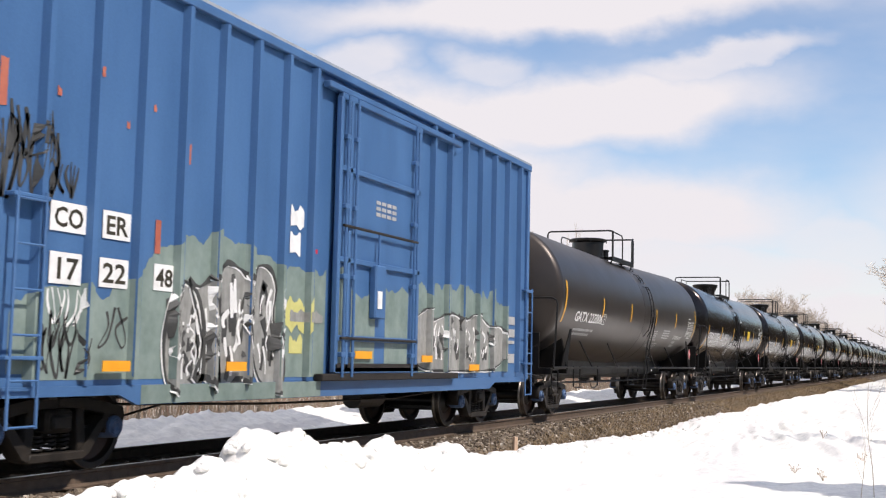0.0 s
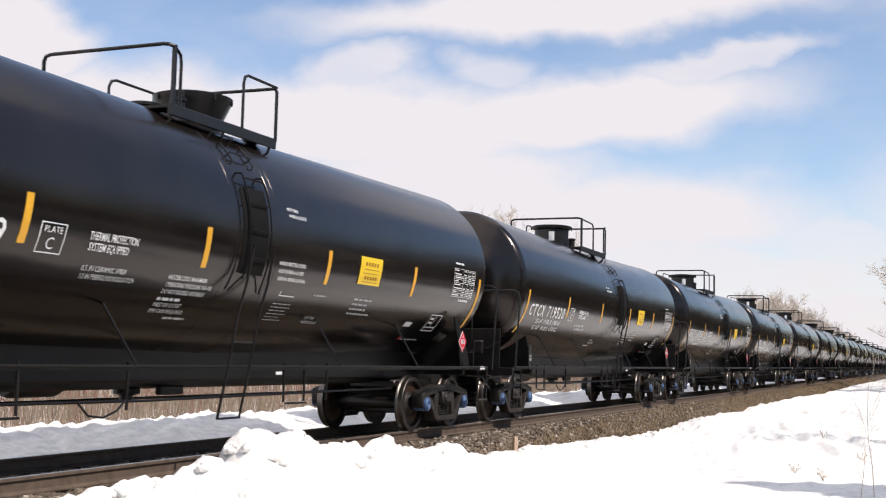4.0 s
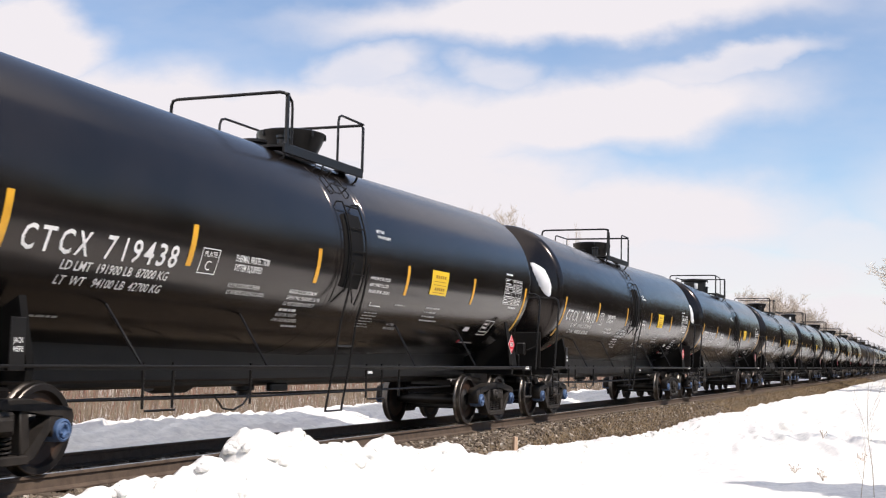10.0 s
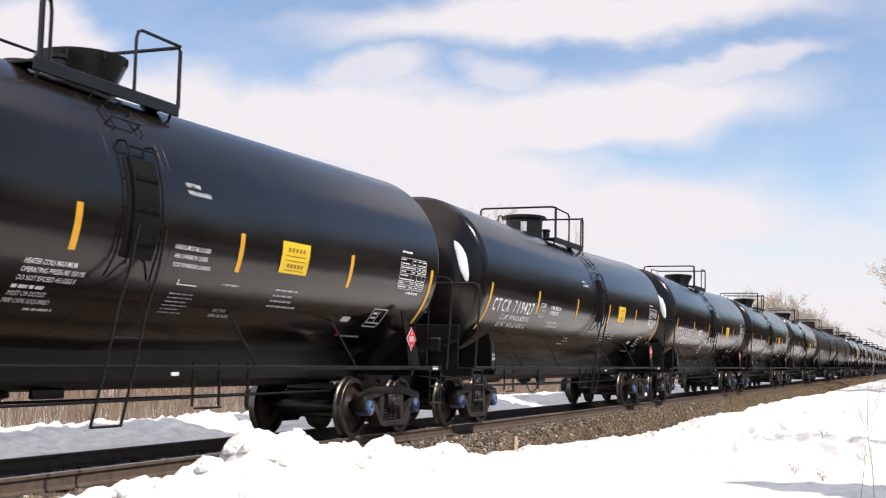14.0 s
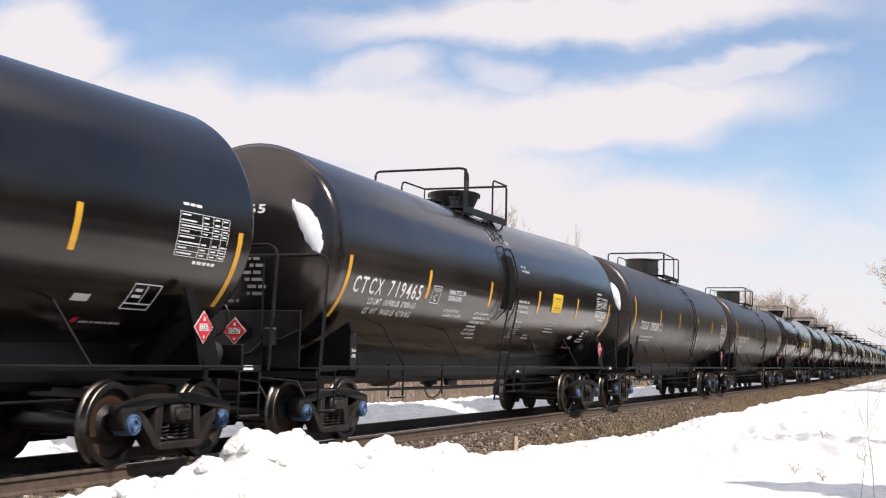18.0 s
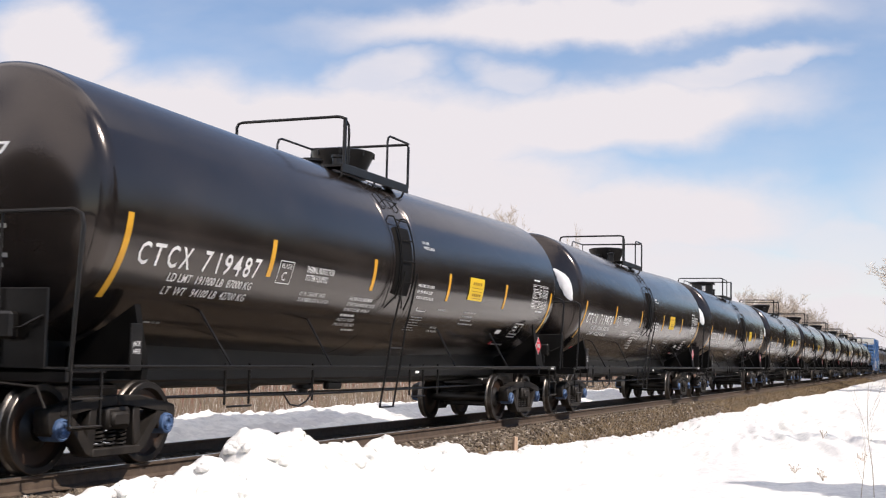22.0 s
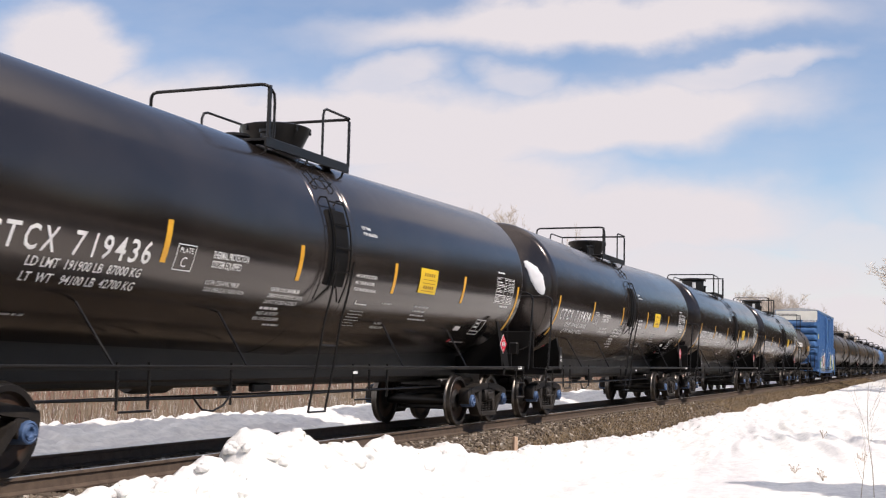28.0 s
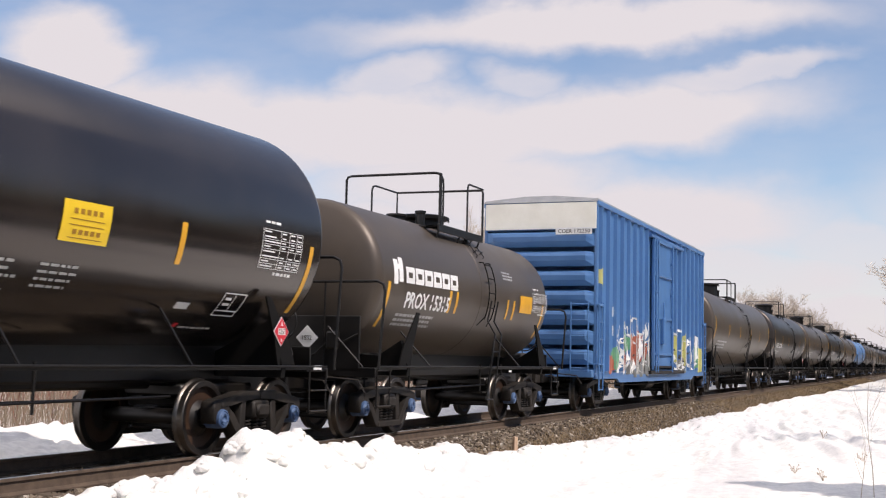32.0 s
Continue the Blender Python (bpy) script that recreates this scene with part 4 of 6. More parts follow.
    # corrugated ends
    for s in (-1, 1):
        bm = bmesh.new()
        prof = []
        z = 1.15
        for k in range(7):
            z0 = 1.08 + k * 0.497
            prof += [(0.0, z0), (0.0, z0 + 0.10), (0.13, z0 + 0.24), (0.15, z0 + 0.36), (0.13, z0 + 0.44), (0.0, z0 + 0.49)]
        prof.append((0.0, 4.60))
        rows = []
        for d, zz in prof:
            rows.append([bm.verts.new((s * (reach(s) + d * f), y, zz)) for y, f in ((-Y, 0.0), (-Y + 0.22, 1.0), (Y - 0.22, 1.0), (Y, 0.0))])
        for a, b in zip(rows, rows[1:]):
            for k in range(3):
                bm.faces.new((a[k], a[k + 1], b[k + 1], b[k]))
        part("end_wall", bm, paint, car, "blue corrugated end wall", smooth=0)
        bm = bmesh.new()
        rbox(bm, (s * (reach(s) + 0.02), 0, 4.96), (0.05, 2 * Y + 0.06, 0.68), 0.01)
        part("end_panel", bm, M_CREAM, car, "cream painted panel along the end's top")
        bm = bmesh.new()
        rbox(bm, (s * (reach(s) + 0.11), 0, 0.96), (0.22, 2 * Y, 0.18), 0.015)
        part("end_sill", bm, paint, car)
        bm = bmesh.new()
        coupler(bm, s * (reach(s) + 0.75), s)
        part("coupler", bm, M_TRUCK, car, "dark steel coupler and cut lever")
    # ladders at the corners: on the sides and on the ends
    for s in (-1, 1):
        for q in (-1, 1):
            bm = bmesh.new()
            x0, x1, y = s * (H + 0.02), s * (H - 0.36), q * (Y + 0.13)
            for x in (x0, x1):
                tube(bm, [(x, y, 0.55), (x, y, 2.75)], 0.018, 6)
            for k in range(6):
                tube(bm, [(x0, y, 0.57 + k * 0.42), (x1, y, 0.57 + k * 0.42)], 0.014, 6)
            for z in (1.2, 2.7):
                rbox(bm, ((x0 + x1) / 2, q * (Y + 0.08), z), (0.5, 0.12, 0.04), 0.008)
            part("side_ladder", bm, paint, car, "blue corner ladder")
            bm = bmesh.new()
            x = s * (reach(s) + 0.24)
            for y in (q * (Y - 0.10), q * (Y - 0.55)):
                tube(bm, [(x, y, 1.0), (x, y, 2.75)], 0.018, 6)
            for k in range(5):
                tube(bm, [(x, q * (Y - 0.10), 1.1 + k * 0.40), (x, q * (Y - 0.55), 1.1 + k * 0.40)], 0.014, 6)
            for z in (1.1, 2.7):
                tube(bm, [(s * H, q * (Y - 0.3), z), (x, q * (Y - 0.3), z)], 0.016, 6)
            part("end_ladder", bm, paint, car, "blue end ladder")
    bm = bmesh.new()
    rbox(bm, (-front / 2, 0, 0.86), (2 * H + front + 0.8, 0.5, 0.3), 0.03)
    for k in range(9):
        rbox(bm, (-H + 0.8 + k * (2 * H - 1.6) / 8, 0, 0.88), (0.12, 2 * Y - 0.1, 0.16), 0.01)
    part("underframe", bm, M_FRAME, car, "black underframe")
    bm = bmesh.new()
    tube(bm, [(-H + 1.6, -1.0, 0.72), (-2.0, -1.0, 0.62), (2.0, -1.0, 0.60), (H - 2.2, -1.0, 0.74)], 0.018, 6)
    tube(bm, [(-H + 1.6, -1.0, 0.45), (-H + 3.4, -1.0, 0.72)], 0.014, 6)
    lathe(bm, [(1.0, 0.0), (1.0, 0.17), (1.9, 0.17), (1.9, 0.0)], "x", 14, (0, -0.75, 0.62))
    part("brake_rigging", bm, M_FRAME, car)
    for s in (-1, 1):
        add_truck(car, s * (reach(s) - 1.75))
    return car


M_ROOF = surface("galvanised roof", (0.35, 0.36, 0.37), (0.55, 0.56, 0.57), (0.35, 0.55), 2, 40, metal=0.4)


def number_panel(car, text, x0, x1, z0, z1):
    bm = bmesh.new()
    box(bm, ((x0 + x1) / 2, -(B_Y + 0.012), (z0 + z1) / 2), (x1 - x0, 0.008, z1 - z0))
    p = part("number_panel", bm, M_WHITE, car, "white number panel", smooth=0)
    bm = bmesh.new()
    h = (z1 - z0) * 0.66
    v, f = glyphs(text, h, 1.0, 0.02)
    w = max(q[0] for q in v)
    k = (x1 - x0) * 0.82 / w
    vs = [bm.verts.new(((x0 + x1) / 2 + (x - w / 2) * k, -(B_Y + 0.019), (z0 + z1) / 2 + y - h / 2)) for x, y in v]
    for face in f:
        bm.faces.new([vs[i] for i in face])
    part("panel_lettering", bm, M_INK, p, "black lettering", smooth=0)


def skin(x, lift=0.006):
    """How far out the near side stands at x: sheet or post."""
    d = min(abs(x - k) for k in POSTS)
    out = 0.0 if d > 0.056 else (0.095 if d < 0.042 else 0.095 * (0.056 - d) / 0.014)
    return -(B_Y + out + lift)


def spray_line(bm, pts, width, lift):
    """A sprayed line that follows sheet and posts."""
    fine = []
    for a, b in zip(pts, pts[1:]):
        n = max(1, int(abs(b[0] - a[0]) / 0.03) + int(abs(b[1] - a[1]) / 0.25))
        fine += [(a[0] + (b[0] - a[0]) * k / n, a[1] + (b[1] - a[1]) * k / n) for k in range(n)]
    fine.append(pts[-1])
    last = None
    for i, (x, z) in enumerate(fine):
        a, b = fine[max(0, i - 1)], fine[min(len(fine) - 1, i + 1)]
        d = Vector((b[0] - a[0], b[1] - a[1]))
        if d.length < 1e-6:
            continue
        d.normalize()
        w = width * (0.75 + 0.35 * math.sin(i * 0.31 + x * 5)) / 2
        row = [bm.verts.new((x + s * d.y * w, skin(x + s * d.y * w, lift), z - s * d.x * w)) for s in (-1, 1)]
        if last:
            bm.faces.new((last[0], last[1], row[1], row[0]))
        last = row


def spray_fill(bm, x0, x1, low, high, lift, step=0.022):
    """A filled area between two height curves, following sheet and posts."""
    n = max(2, int((x1 - x0) / step))
    last = None
    for i in range(n + 1):
        x = x0 + (x1 - x0) * i / n
        lo, hi = low(x), high(x)
        if hi - lo < 0.02:
            last = None
            continue
        row = [bm.verts.new((x, skin(x, lift), lo)), bm.verts.new((x, skin(x, lift), hi))]
        if last:
            bm.faces.new((last[0], row[0], row[1], last[1]))
        last = row


def sprayed(car, mat, label, draw):
    bm = bmesh.new()
    draw(bm)
    part("sprayed_paint", bm, mat, car, label, smooth=0)


def letter_shape(cx, w, lo, hi, seed):
    """Outline of a fat sprayed letter."""
    r = random.Random(seed)
    j = lambda k: r.uniform(-k, k)
    return curve([(cx - w / 2, lo + 0.25 + j(.1)), (cx - w / 2 + j(.05), (lo + hi) / 2), (cx - w / 2 + 0.04, hi - 0.15 + j(.1)), (cx - w / 5, hi + j(.06)), (cx + w / 5, hi - 0.12 + j(.08)),
                  (cx + w / 2, hi - 0.08 + j(.1)), (cx + w / 2 + j(.05), (lo + hi) / 2), (cx + w / 2 - 0.04, lo + 0.3 + j(.1)), (cx + w / 5, lo + 0.12 + j(.06)), (cx, lo + j(.05)), (cx - w / 3, lo + 0.14), (cx - w / 2, lo + 0.25)], 5)


def poly_fill(bm, pts, lift, share=(0.0, 1.0)):
    """Fill of an outline, column by column, or a share of each column's height."""
    def cut(x):
        zs = [a[1] + (b[1] - a[1]) * (x - a[0]) / (b[0] - a[0]) for a, b in zip(pts, pts[1:]) if (a[0] - x) * (b[0] - x) < 0]
        return (min(zs), max(zs)) if len(zs) > 1 else (0.0, 0.0)
    x0, x1 = min(p[0] for p in pts) + 0.01, max(p[0] for p in pts) - 0.01
    spray_fill(bm, x0, x1, lambda x: cut(x)[0] + share[0] * (cut(x)[1] - cut(x)[0]), lambda x: cut(x)[0] + share[1] * (cut(x)[1] - cut(x)[0]), lift)


def wild_style(car, outlines, seed, width, strokes=4):
    """Pointed sprayed letters: grey fill, pale tops, dark shading, black outline with a white rim."""
    shapes = [curve(o, 3) for o in outlines]
    r = random.Random(seed)
    sprayed(car, M_SPRAYGREY, "grey sprayed letter fill", lambda bm: [poly_fill(bm, s, 0.008) for s in shapes])

    def marks(bm, lift, lo, hi, w):
        for s in shapes:
            x0, x1 = min(p[0] for p in s), max(p[0] for p in s)
            z0, z1 = min(p[1] for p in s), max(p[1] for p in s)
            for k in range(strokes):
                x = x0 + (x1 - x0) * (0.15 + 0.7 * (k + r.random()) / strokes)
                z = z0 + (z1 - z0) * r.uniform(lo, hi)
                h = (z1 - z0) * r.uniform(0.12, 0.28)
                spray_line(bm, curve([(x, z), (x + r.uniform(-.07, .07), z + h * 0.5), (x + r.uniform(-.1, .1), z + h)], 5), w * r.uniform(0.7, 1.5), lift)
    sprayed(car, M_SPRAYBLACK, "black sprayed shading", lambda bm: (marks(bm, 0.011, 0.18, 0.55, 0.10), marks(bm, 0.0105, 0.08, 0.7, 0.12)))
    sprayed(car, M_WHITE, "white sprayed highlights", lambda bm: (marks(bm, 0.012, 0.45, 0.65, 0.07), marks(bm, 0.012, 0.12, 0.4, 0.05)))
    sprayed(car, M_WHITE, "white sprayed rim", lambda bm: [spray_line(bm, [(x - 0.03, z - 0.02) for x, z in s], 0.05, 0.013) for s in shapes])
    sprayed(car, M_SPRAYBLACK, "black sprayed outlines", lambda bm: [spray_line(bm, s, width, 0.016) for s in shapes])


def scribble(car, x, z, w, h, n, seed, mat=None, width=0.035):
    r = random.Random(seed)

    def draw(bm):
        for k in range(n):
            cx = x + w * (k + 0.5) / n
            pts = [(cx + r.uniform(-.5, .5) * w / n * 1.5, z + h * q + r.uniform(-.1, .1) * h) for q in (0.9, 0.3, 0.0, 0.45, 0.8)]
            spray_line(bm, curve(pts, 5), width, 0.008)
    sprayed(car, mat or M_SPRAYBLACK, "black sprayed scribble", draw)


def wave(base, amp, seed):
    return lambda x: base + amp * fbm_one(x * 1.7 + seed) + 0.5 * amp * fbm_one(x * 5 + seed)


def fbm_one(x):
    return noise.fractal(Vector((x, 3.3, 1.7)), 1.0, 2.0, 3)


def spray_a(car):
    def edge(x):
        tab = [(-7.5, 1.55), (-7.06, 1.88), (-6.0, 1.90), (-5.4, 2.25), (-4.86, 2.53), (-4.3, 2.62), (-3.77, 2.72), (-3.1, 2.5), (-1.9, 2.43), (-1.3, 2.36)]
        for (a, p), (b, q) in zip(tab, tab[1:]):
            if x <= b:
                return p + (q - p) * (x - a) / (b - a) + 0.13 * fbm_one(x * 3.1) + 0.03 * fbm_one(x * 11)
        return 2.3
    sprayed(car, M_MINT, "pale green overpainted band", lambda bm: spray_fill(bm, -7.42, -1.32, lambda x: 0.99 if x > -7.2 else 1.05, edge, 0.004))
    sprayed(car, M_MINT, "pale green overpainted band", lambda bm: spray_fill(bm, 1.70, 6.2, lambda x: 1.04, lambda x: 2.48 + 0.24 * fbm_one(x * 2.6 + 4) + 0.04 * fbm_one(x * 9) - 0.35 * max(0, x - 5.5), 0.004))
    letters = [[(-4.72, 2.09), (-4.89, 1.94), (-5.02, 1.6), (-5.05, 1.35), (-5.0, 1.05), (-4.84, 0.83), (-4.54, 0.87), (-4.28, 1.0), (-4.30, 1.6), (-4.45, 1.97), (-4.72, 2.09)],
               [(-4.62, 2.12), (-4.40, 2.04), (-4.07, 2.17), (-3.99, 1.64), (-3.93, 0.83), (-4.2, 1.0), (-4.45, 1.0), (-4.3, 1.4), (-4.62, 2.12)],
               [(-4.02, 2.12), (-3.84, 2.37), (-3.36, 2.22), (-3.29, 1.92), (-3.4, 1.66), (-3.18, 1.0), (-3.56, 0.97), (-3.86, 0.80), (-3.96, 1.34), (-4.02, 2.12)],
               [(-3.21, 2.18), (-3.13, 2.38), (-2.83, 2.36), (-2.68, 2.11), (-2.73, 1.73), (-2.43, 1.21), (-2.48, 0.84), (-2.67, 0.80), (-3.03, 0.97), (-3.21, 1.36), (-3.21, 2.18)]]
    wild_style(car, letters, 1, 0.075, 5)
    wild_style(car, [[(1.74, 1.77), (1.88, 1.96), (2.39, 2.12), (2.58, 1.92), (3.32, 2.08), (4.02, 1.97), (4.65, 2.11), (5.33, 1.90), (6.0, 1.9), (6.25, 1.5), (5.95, 1.2), (5.27, 1.07), (4.6, 1.06), (3.78, 1.06),
                      (3.0, 1.06), (2.28, 1.08), (1.77, 1.25), (1.74, 1.77)]], 9, 0.045, 14)
    sprayed(car, M_SPRAYYELLOW, "pale yellow sprayed patch", lambda bm: (spray_fill(bm, -2.45, -1.75, lambda x: 1.62 + 0.1 * fbm_one(x * 6), lambda x: 1.98 + 0.12 * fbm_one(x * 7), 0.010), spray_fill(bm, -2.3, -1.95, lambda x: 1.30, lambda x: 1.5 + 0.1 * fbm_one(x * 8), 0.010)))
    sprayed(car, M_SPRAYGREY, "grey sprayed arrow", lambda bm: spray_fill(bm, -2.3, -1.4, lambda x: 1.72, lambda x: 1.86 + 0.05 * fbm_one(x * 8), 0.013))
    bm = bmesh.new()
    for x0, x1, top in ((-1.18, -0.8, 2.5), (-0.7, 0.1, 2.15), (0.45, 1.3, 2.3)):
        n = 14
        for k in range(n):
            a, b = x0 + (x1 - x0) * k / n, x0 + (x1 - x0) * (k + 1) / n
            za, zb = top + 0.12 * fbm_one(a * 5), top + 0.12 * fbm_one(b * 5)
            bm.faces.new([bm.verts.new((x, -(B_Y + 0.094), z)) for x, z in ((a, 1.14), (b, 1.14), (b, zb), (a, za))])
    part("door_overpaint", bm, M_MINT, car, "pale green and grimy paint on the door", smooth=0)
    bm = bmesh.new()
    for k in range(40):
        a, b = -5.45 + 4.0 * k / 40, -5.45 + 4.0 * (k + 1) / 40
        bm.faces.new([bm.verts.new((x, -(B_Y + 0.041), z)) for x, z in ((a, 0.725), (b, 0.725), (b, 0.93), (a, 0.93))])
    part("sill_overpaint", bm, M_MINT, car, smooth=0)
    bm = bmesh.new()
    for z in (1.53, 3.12):
        tube(bm, [(-1.15, -(B_Y + 0.17), z), (1.45, -(B_Y + 0.17), z)], 0.022, 6)
    part("door_bar", bm, M_TRUCK, car, "grimy dark door bars and handles")
    scribble(car, -7.85, 2.72, 0.98, 0.78, 7, 3, width=0.055)
    scribble(car, -7.75, 3.05, 0.80, 0.55, 5, 43, width=0.045)
    scribble(car, -6.95, 2.80, 0.36, 0.34, 4, 13, width=0.04)
    scribble(car, -7.05, 1.05, 0.66, 0.50, 6, 5)
    scribble(car, -7.0, 1.30, 0.5, 0.40, 4, 15, width=0.03)
    scribble(car, -6.1, 1.30, 0.42, 0.45, 2, 6)
    scribble(car, -6.9, 1.55, 0.5, 0.4, 4, 7, M_WHITE, 0.03)
    sprayed(car, M_WHITE, "peeling white sticker", lambda bm: (spray_fill(bm, -2.36, -2.0, lambda x: 2.98 + 0.05 * fbm_one(x * 9), lambda x: 3.22 + 0.1 * fbm_one(x * 12), 0.010), spray_fill(bm, -2.36, -2.08, lambda x: 2.62 + 0.05 * fbm_one(x * 9), lambda x: 2.88 + 0.06 * fbm_one(x * 12), 0.010)))
    sprayed(car, M_SPRAYRED, "rust streaks", lambda bm: [spray_fill(bm, x, x + w, lambda q, z=z: z + 0.02 * fbm_one(q * 30), lambda q, z=z, h=h: z + h + 0.05 * fbm_one(q * 25), 0.009)
                                                          for x, w, z, h in ((-6.93, 0.06, 3.75, 0.10), (-5.85, 0.05, 3.62, 0.08), (-4.72, 0.05, 3.42, 0.22), (-5.4, 0.05, 3.9, 0.07), (-6.4, 0.05, 4.05, 0.09), (-7.7, 0.10, 3.5, 0.45))])
    sprayed(car, M_SPRAYRED, "rust streak", lambda bm: spray_fill(bm, -5.28, -5.18, lambda x: 2.35, lambda x: 2.72, 0.010))
    bm = bmesh.new()
    for i in range(3):
        for k in range(4):
            box(bm, (0.12 + k * 0.19, -(B_Y + 0.095), 3.60 - i * 0.09), (0.15, 0.004, 0.055))
    part("door_stencil", bm, M_PALE, car, "faded white lettering on the door", smooth=0)
    bm = bmesh.new()
    box(bm, (-1.72, -(B_Y + 0.012), 2.70), (0.22, 0.01, 0.06))
    part("red_tag", bm, M_RED, car, "small red tag", smooth=0)
    bm = bmesh.new()
    box(bm, (0.0, -(B_Y + 0.216), 2.12), (0.15, 0.01, 0.26))
    part("paper_tag", bm, M_WHITE, car, "white paper on the door gear", smooth=0)
    bm = bmesh.new()
    for z, h in ((2.05, 0.16), (1.80, 0.16), (1.62, 0.06), (1.30, 0.18)):
        box(bm, (6.55, -(B_Y + 0.012), z), (0.42, 0.008, h))
    part("data_panel", bm, M_PALE, car, "pale data panels near the corner", smooth=0)


def spray_b(car):
    def many(mat, label, spots, seed):
        r = random.Random(seed)

        def draw(bm):
            for cx, cz, w, h in spots:
                spray_fill(bm, cx - w / 2, cx + w / 2, lambda x, a=cz, b=h, c=cx, d=w: a - b / 2 + 0.9 * b * (abs(x - c) / d) ** 2 + 0.04 * fbm_one(x * 8), lambda x, a=cz, b=h, c=cx, d=w: a + b / 2 - 0.9 * b * (abs(x - c) / d) ** 2 + 0.08 * fbm_one(x * 9 + seed), 0.006 + 0.001 * seed)
        sprayed(car, mat, label, draw)
    many(M_SPRAYGREEN, "green sprayed patches", [(-5.4, 1.35, 0.9, 0.7), (-4.4, 1.8, 0.5, 0.6), (3.2, 1.9, 0.3, 0.6), (5.9, 1.5, 0.6, 0.9), (-2.2, 1.3, 0.5, 0.5)], 1)
    many(M_SPRAYRED, "rust red sprayed patches", [(-3.6, 1.6, 0.8, 0.9), (-2.8, 1.7, 0.7, 0.9), (-4.5, 1.3, 0.5, 0.6), (-5.9, 1.2, 0.5, 0.5), (-1.8, 1.6, 0.6, 0.5)], 2)
    many(M_SPRAYYELLOW, "yellow sprayed patches", [(2.2, 1.7, 0.4, 0.9), (3.9, 1.7, 0.4, 1.1), (4.9, 1.5, 0.3, 0.8), (-4.6, 1.9, 0.4, 0.4), (-7.0, 3.45, 0.45, 0.6), (6.7, 1.4, 0.6, 0.9)], 3)
    many(M_SPRAYGREY, "grey sprayed patches", [(-3.0, 1.1, 2.4, 0.5), (-1.6, 1.2, 0.8, 0.8), (3.6, 1.2, 1.6, 0.5)], 4)
    r = random.Random(8)

    def lines(bm):
        for k in range(26):
            x = -5.2 + k * 0.165
            spray_line(bm, curve([(x + r.uniform(-.1, .1), 0.98), (x + r.uniform(-.25, .25), 1.4), (x + r.uniform(-.2, .2), 1.8), (x + r.uniform(-.15, .15), 2.35 + r.uniform(-.4, .25))], 5), 0.045, 0.014)
        for k in range(14):
            x = 2.0 + k * 0.33
            spray_line(bm, curve([(x, 1.05), (x + r.uniform(-.25, .25), 1.5), (x + r.uniform(-.2, .2), 2.0 + r.uniform(-.3, .2))], 5), 0.05, 0.014)
        for x, z in ((-3.9, 3.2), (-1.75, 2.8), (-1.75, 2.5), (-3.85, 2.9)):
            spray_line(bm, [(x, z), (x + 0.06, z + 0.4)], 0.1, 0.014)
    sprayed(car, M_WHITE, "white sprayed letters", lines)
    sprayed(car, M_WHITE, "white outlines of sprayed letters", lambda bm: [spray_line(bm, letter_shape(cx, w, lo, hi, k), 0.085, 0.017) for k, (cx, w, lo, hi) in enumerate(
        ((-5.2, 0.7, 1.0, 1.9), (-4.5, 0.7, 1.0, 2.3), (-3.75, 0.75, 0.98, 2.5), (-3.0, 0.7, 0.98, 2.2), (-2.3, 0.65, 1.0, 2.3), (-1.65, 0.5, 1.0, 1.9), (2.3, 0.6, 1.05, 2.3), (3.1, 0.7, 1.05, 2.4), (3.9, 0.6, 1.05, 2.0), (4.8, 0.7, 1.05, 2.1), (5.7, 0.7, 1.05, 2.2)))])
    scribble(car, -4.9, 1.1, 3.2, 1.0, 9, 23, width=0.05)
    scribble(car, 2.0, 1.1, 4.4, 0.9, 6, 24, width=0.04)

# ---------------------------------------------------------------- the train
# Places along the train, in metres behind the clock's mark, and how far the mark has come.
UNIT = 0.97
MARK = [(0, 19.96), (1, 5.02), (2, -9.54), (3, -24.34), (6, -68.57), (7, -83.45), (9, -113.01), (10, -128.17), (11, -143.14), (13, -173.27), (17, -234.23), (18, -249.67), (19, -264.98), (20, -280.67),
        (22, -312.15), (23, -327.74), (26, -374.62), (29, -422.26), (31, -454.24), (32, -470.37)]
TRAIN = []
car_black = []
for variant in (0, 1):
    proto = tank_base("tank_car", "glossy black tank car with white lettering and yellow strips", 7.6, K_R, K_Z, M_BLACK, ladder_u=(0.60, -0.49)[variant], seams=((0.1, 1.15), (-0.95, 0.12))[variant], hatch=(-1.06, 0.25)[variant], style=variant)
    letter_black(proto, variant)
    car_black.append(proto)
proto_grey = tank_base("tank_car", "dull charcoal tank car with white lettering and yellow strips", 8.13, K_R + 0.02, K_Z, M_GREY, ladder_u=0.72, seams=(0.1, 1.2), plat=(-1.5, 1.05), hatch=-0.60)
proto_tall = tank_base("tank_car", "dull charcoal tank car with a tall round hatch", 8.13, K_R + 0.01, K_Z, M_GREY, ladder_u=0.72, seams=(0.1, 1.2), plat=(-1.5, 1.05), hatch=-0.55, style=3)
NUMBERS = {2: "719521", 3: "719439", 4: "719520", 5: "719630", 6: "719445", 7: "719643", 8: "719438", 9: "719618", 10: "719475", 11: "719673",
           12: "719427", 13: "719667", 14: "719574", 15: "719465", 18: "719487", 19: "719476", 20: "719614", 21: "719581", 22: "719522",
           23: "719436", 24: "719404", 25: "719543", 26: "719512"}
LEFT_VENT = {4, 5, 6, 7, 10, 12, 20, 25, 26}
# Cars whose leading head carries the painted reflection.
GLINTED = {"719475", "719445", "719643", "719618", "719427", "719667", "719574", "719465", "719476", "719614", "719581", "719522", "719436", "719404"}
used = set()
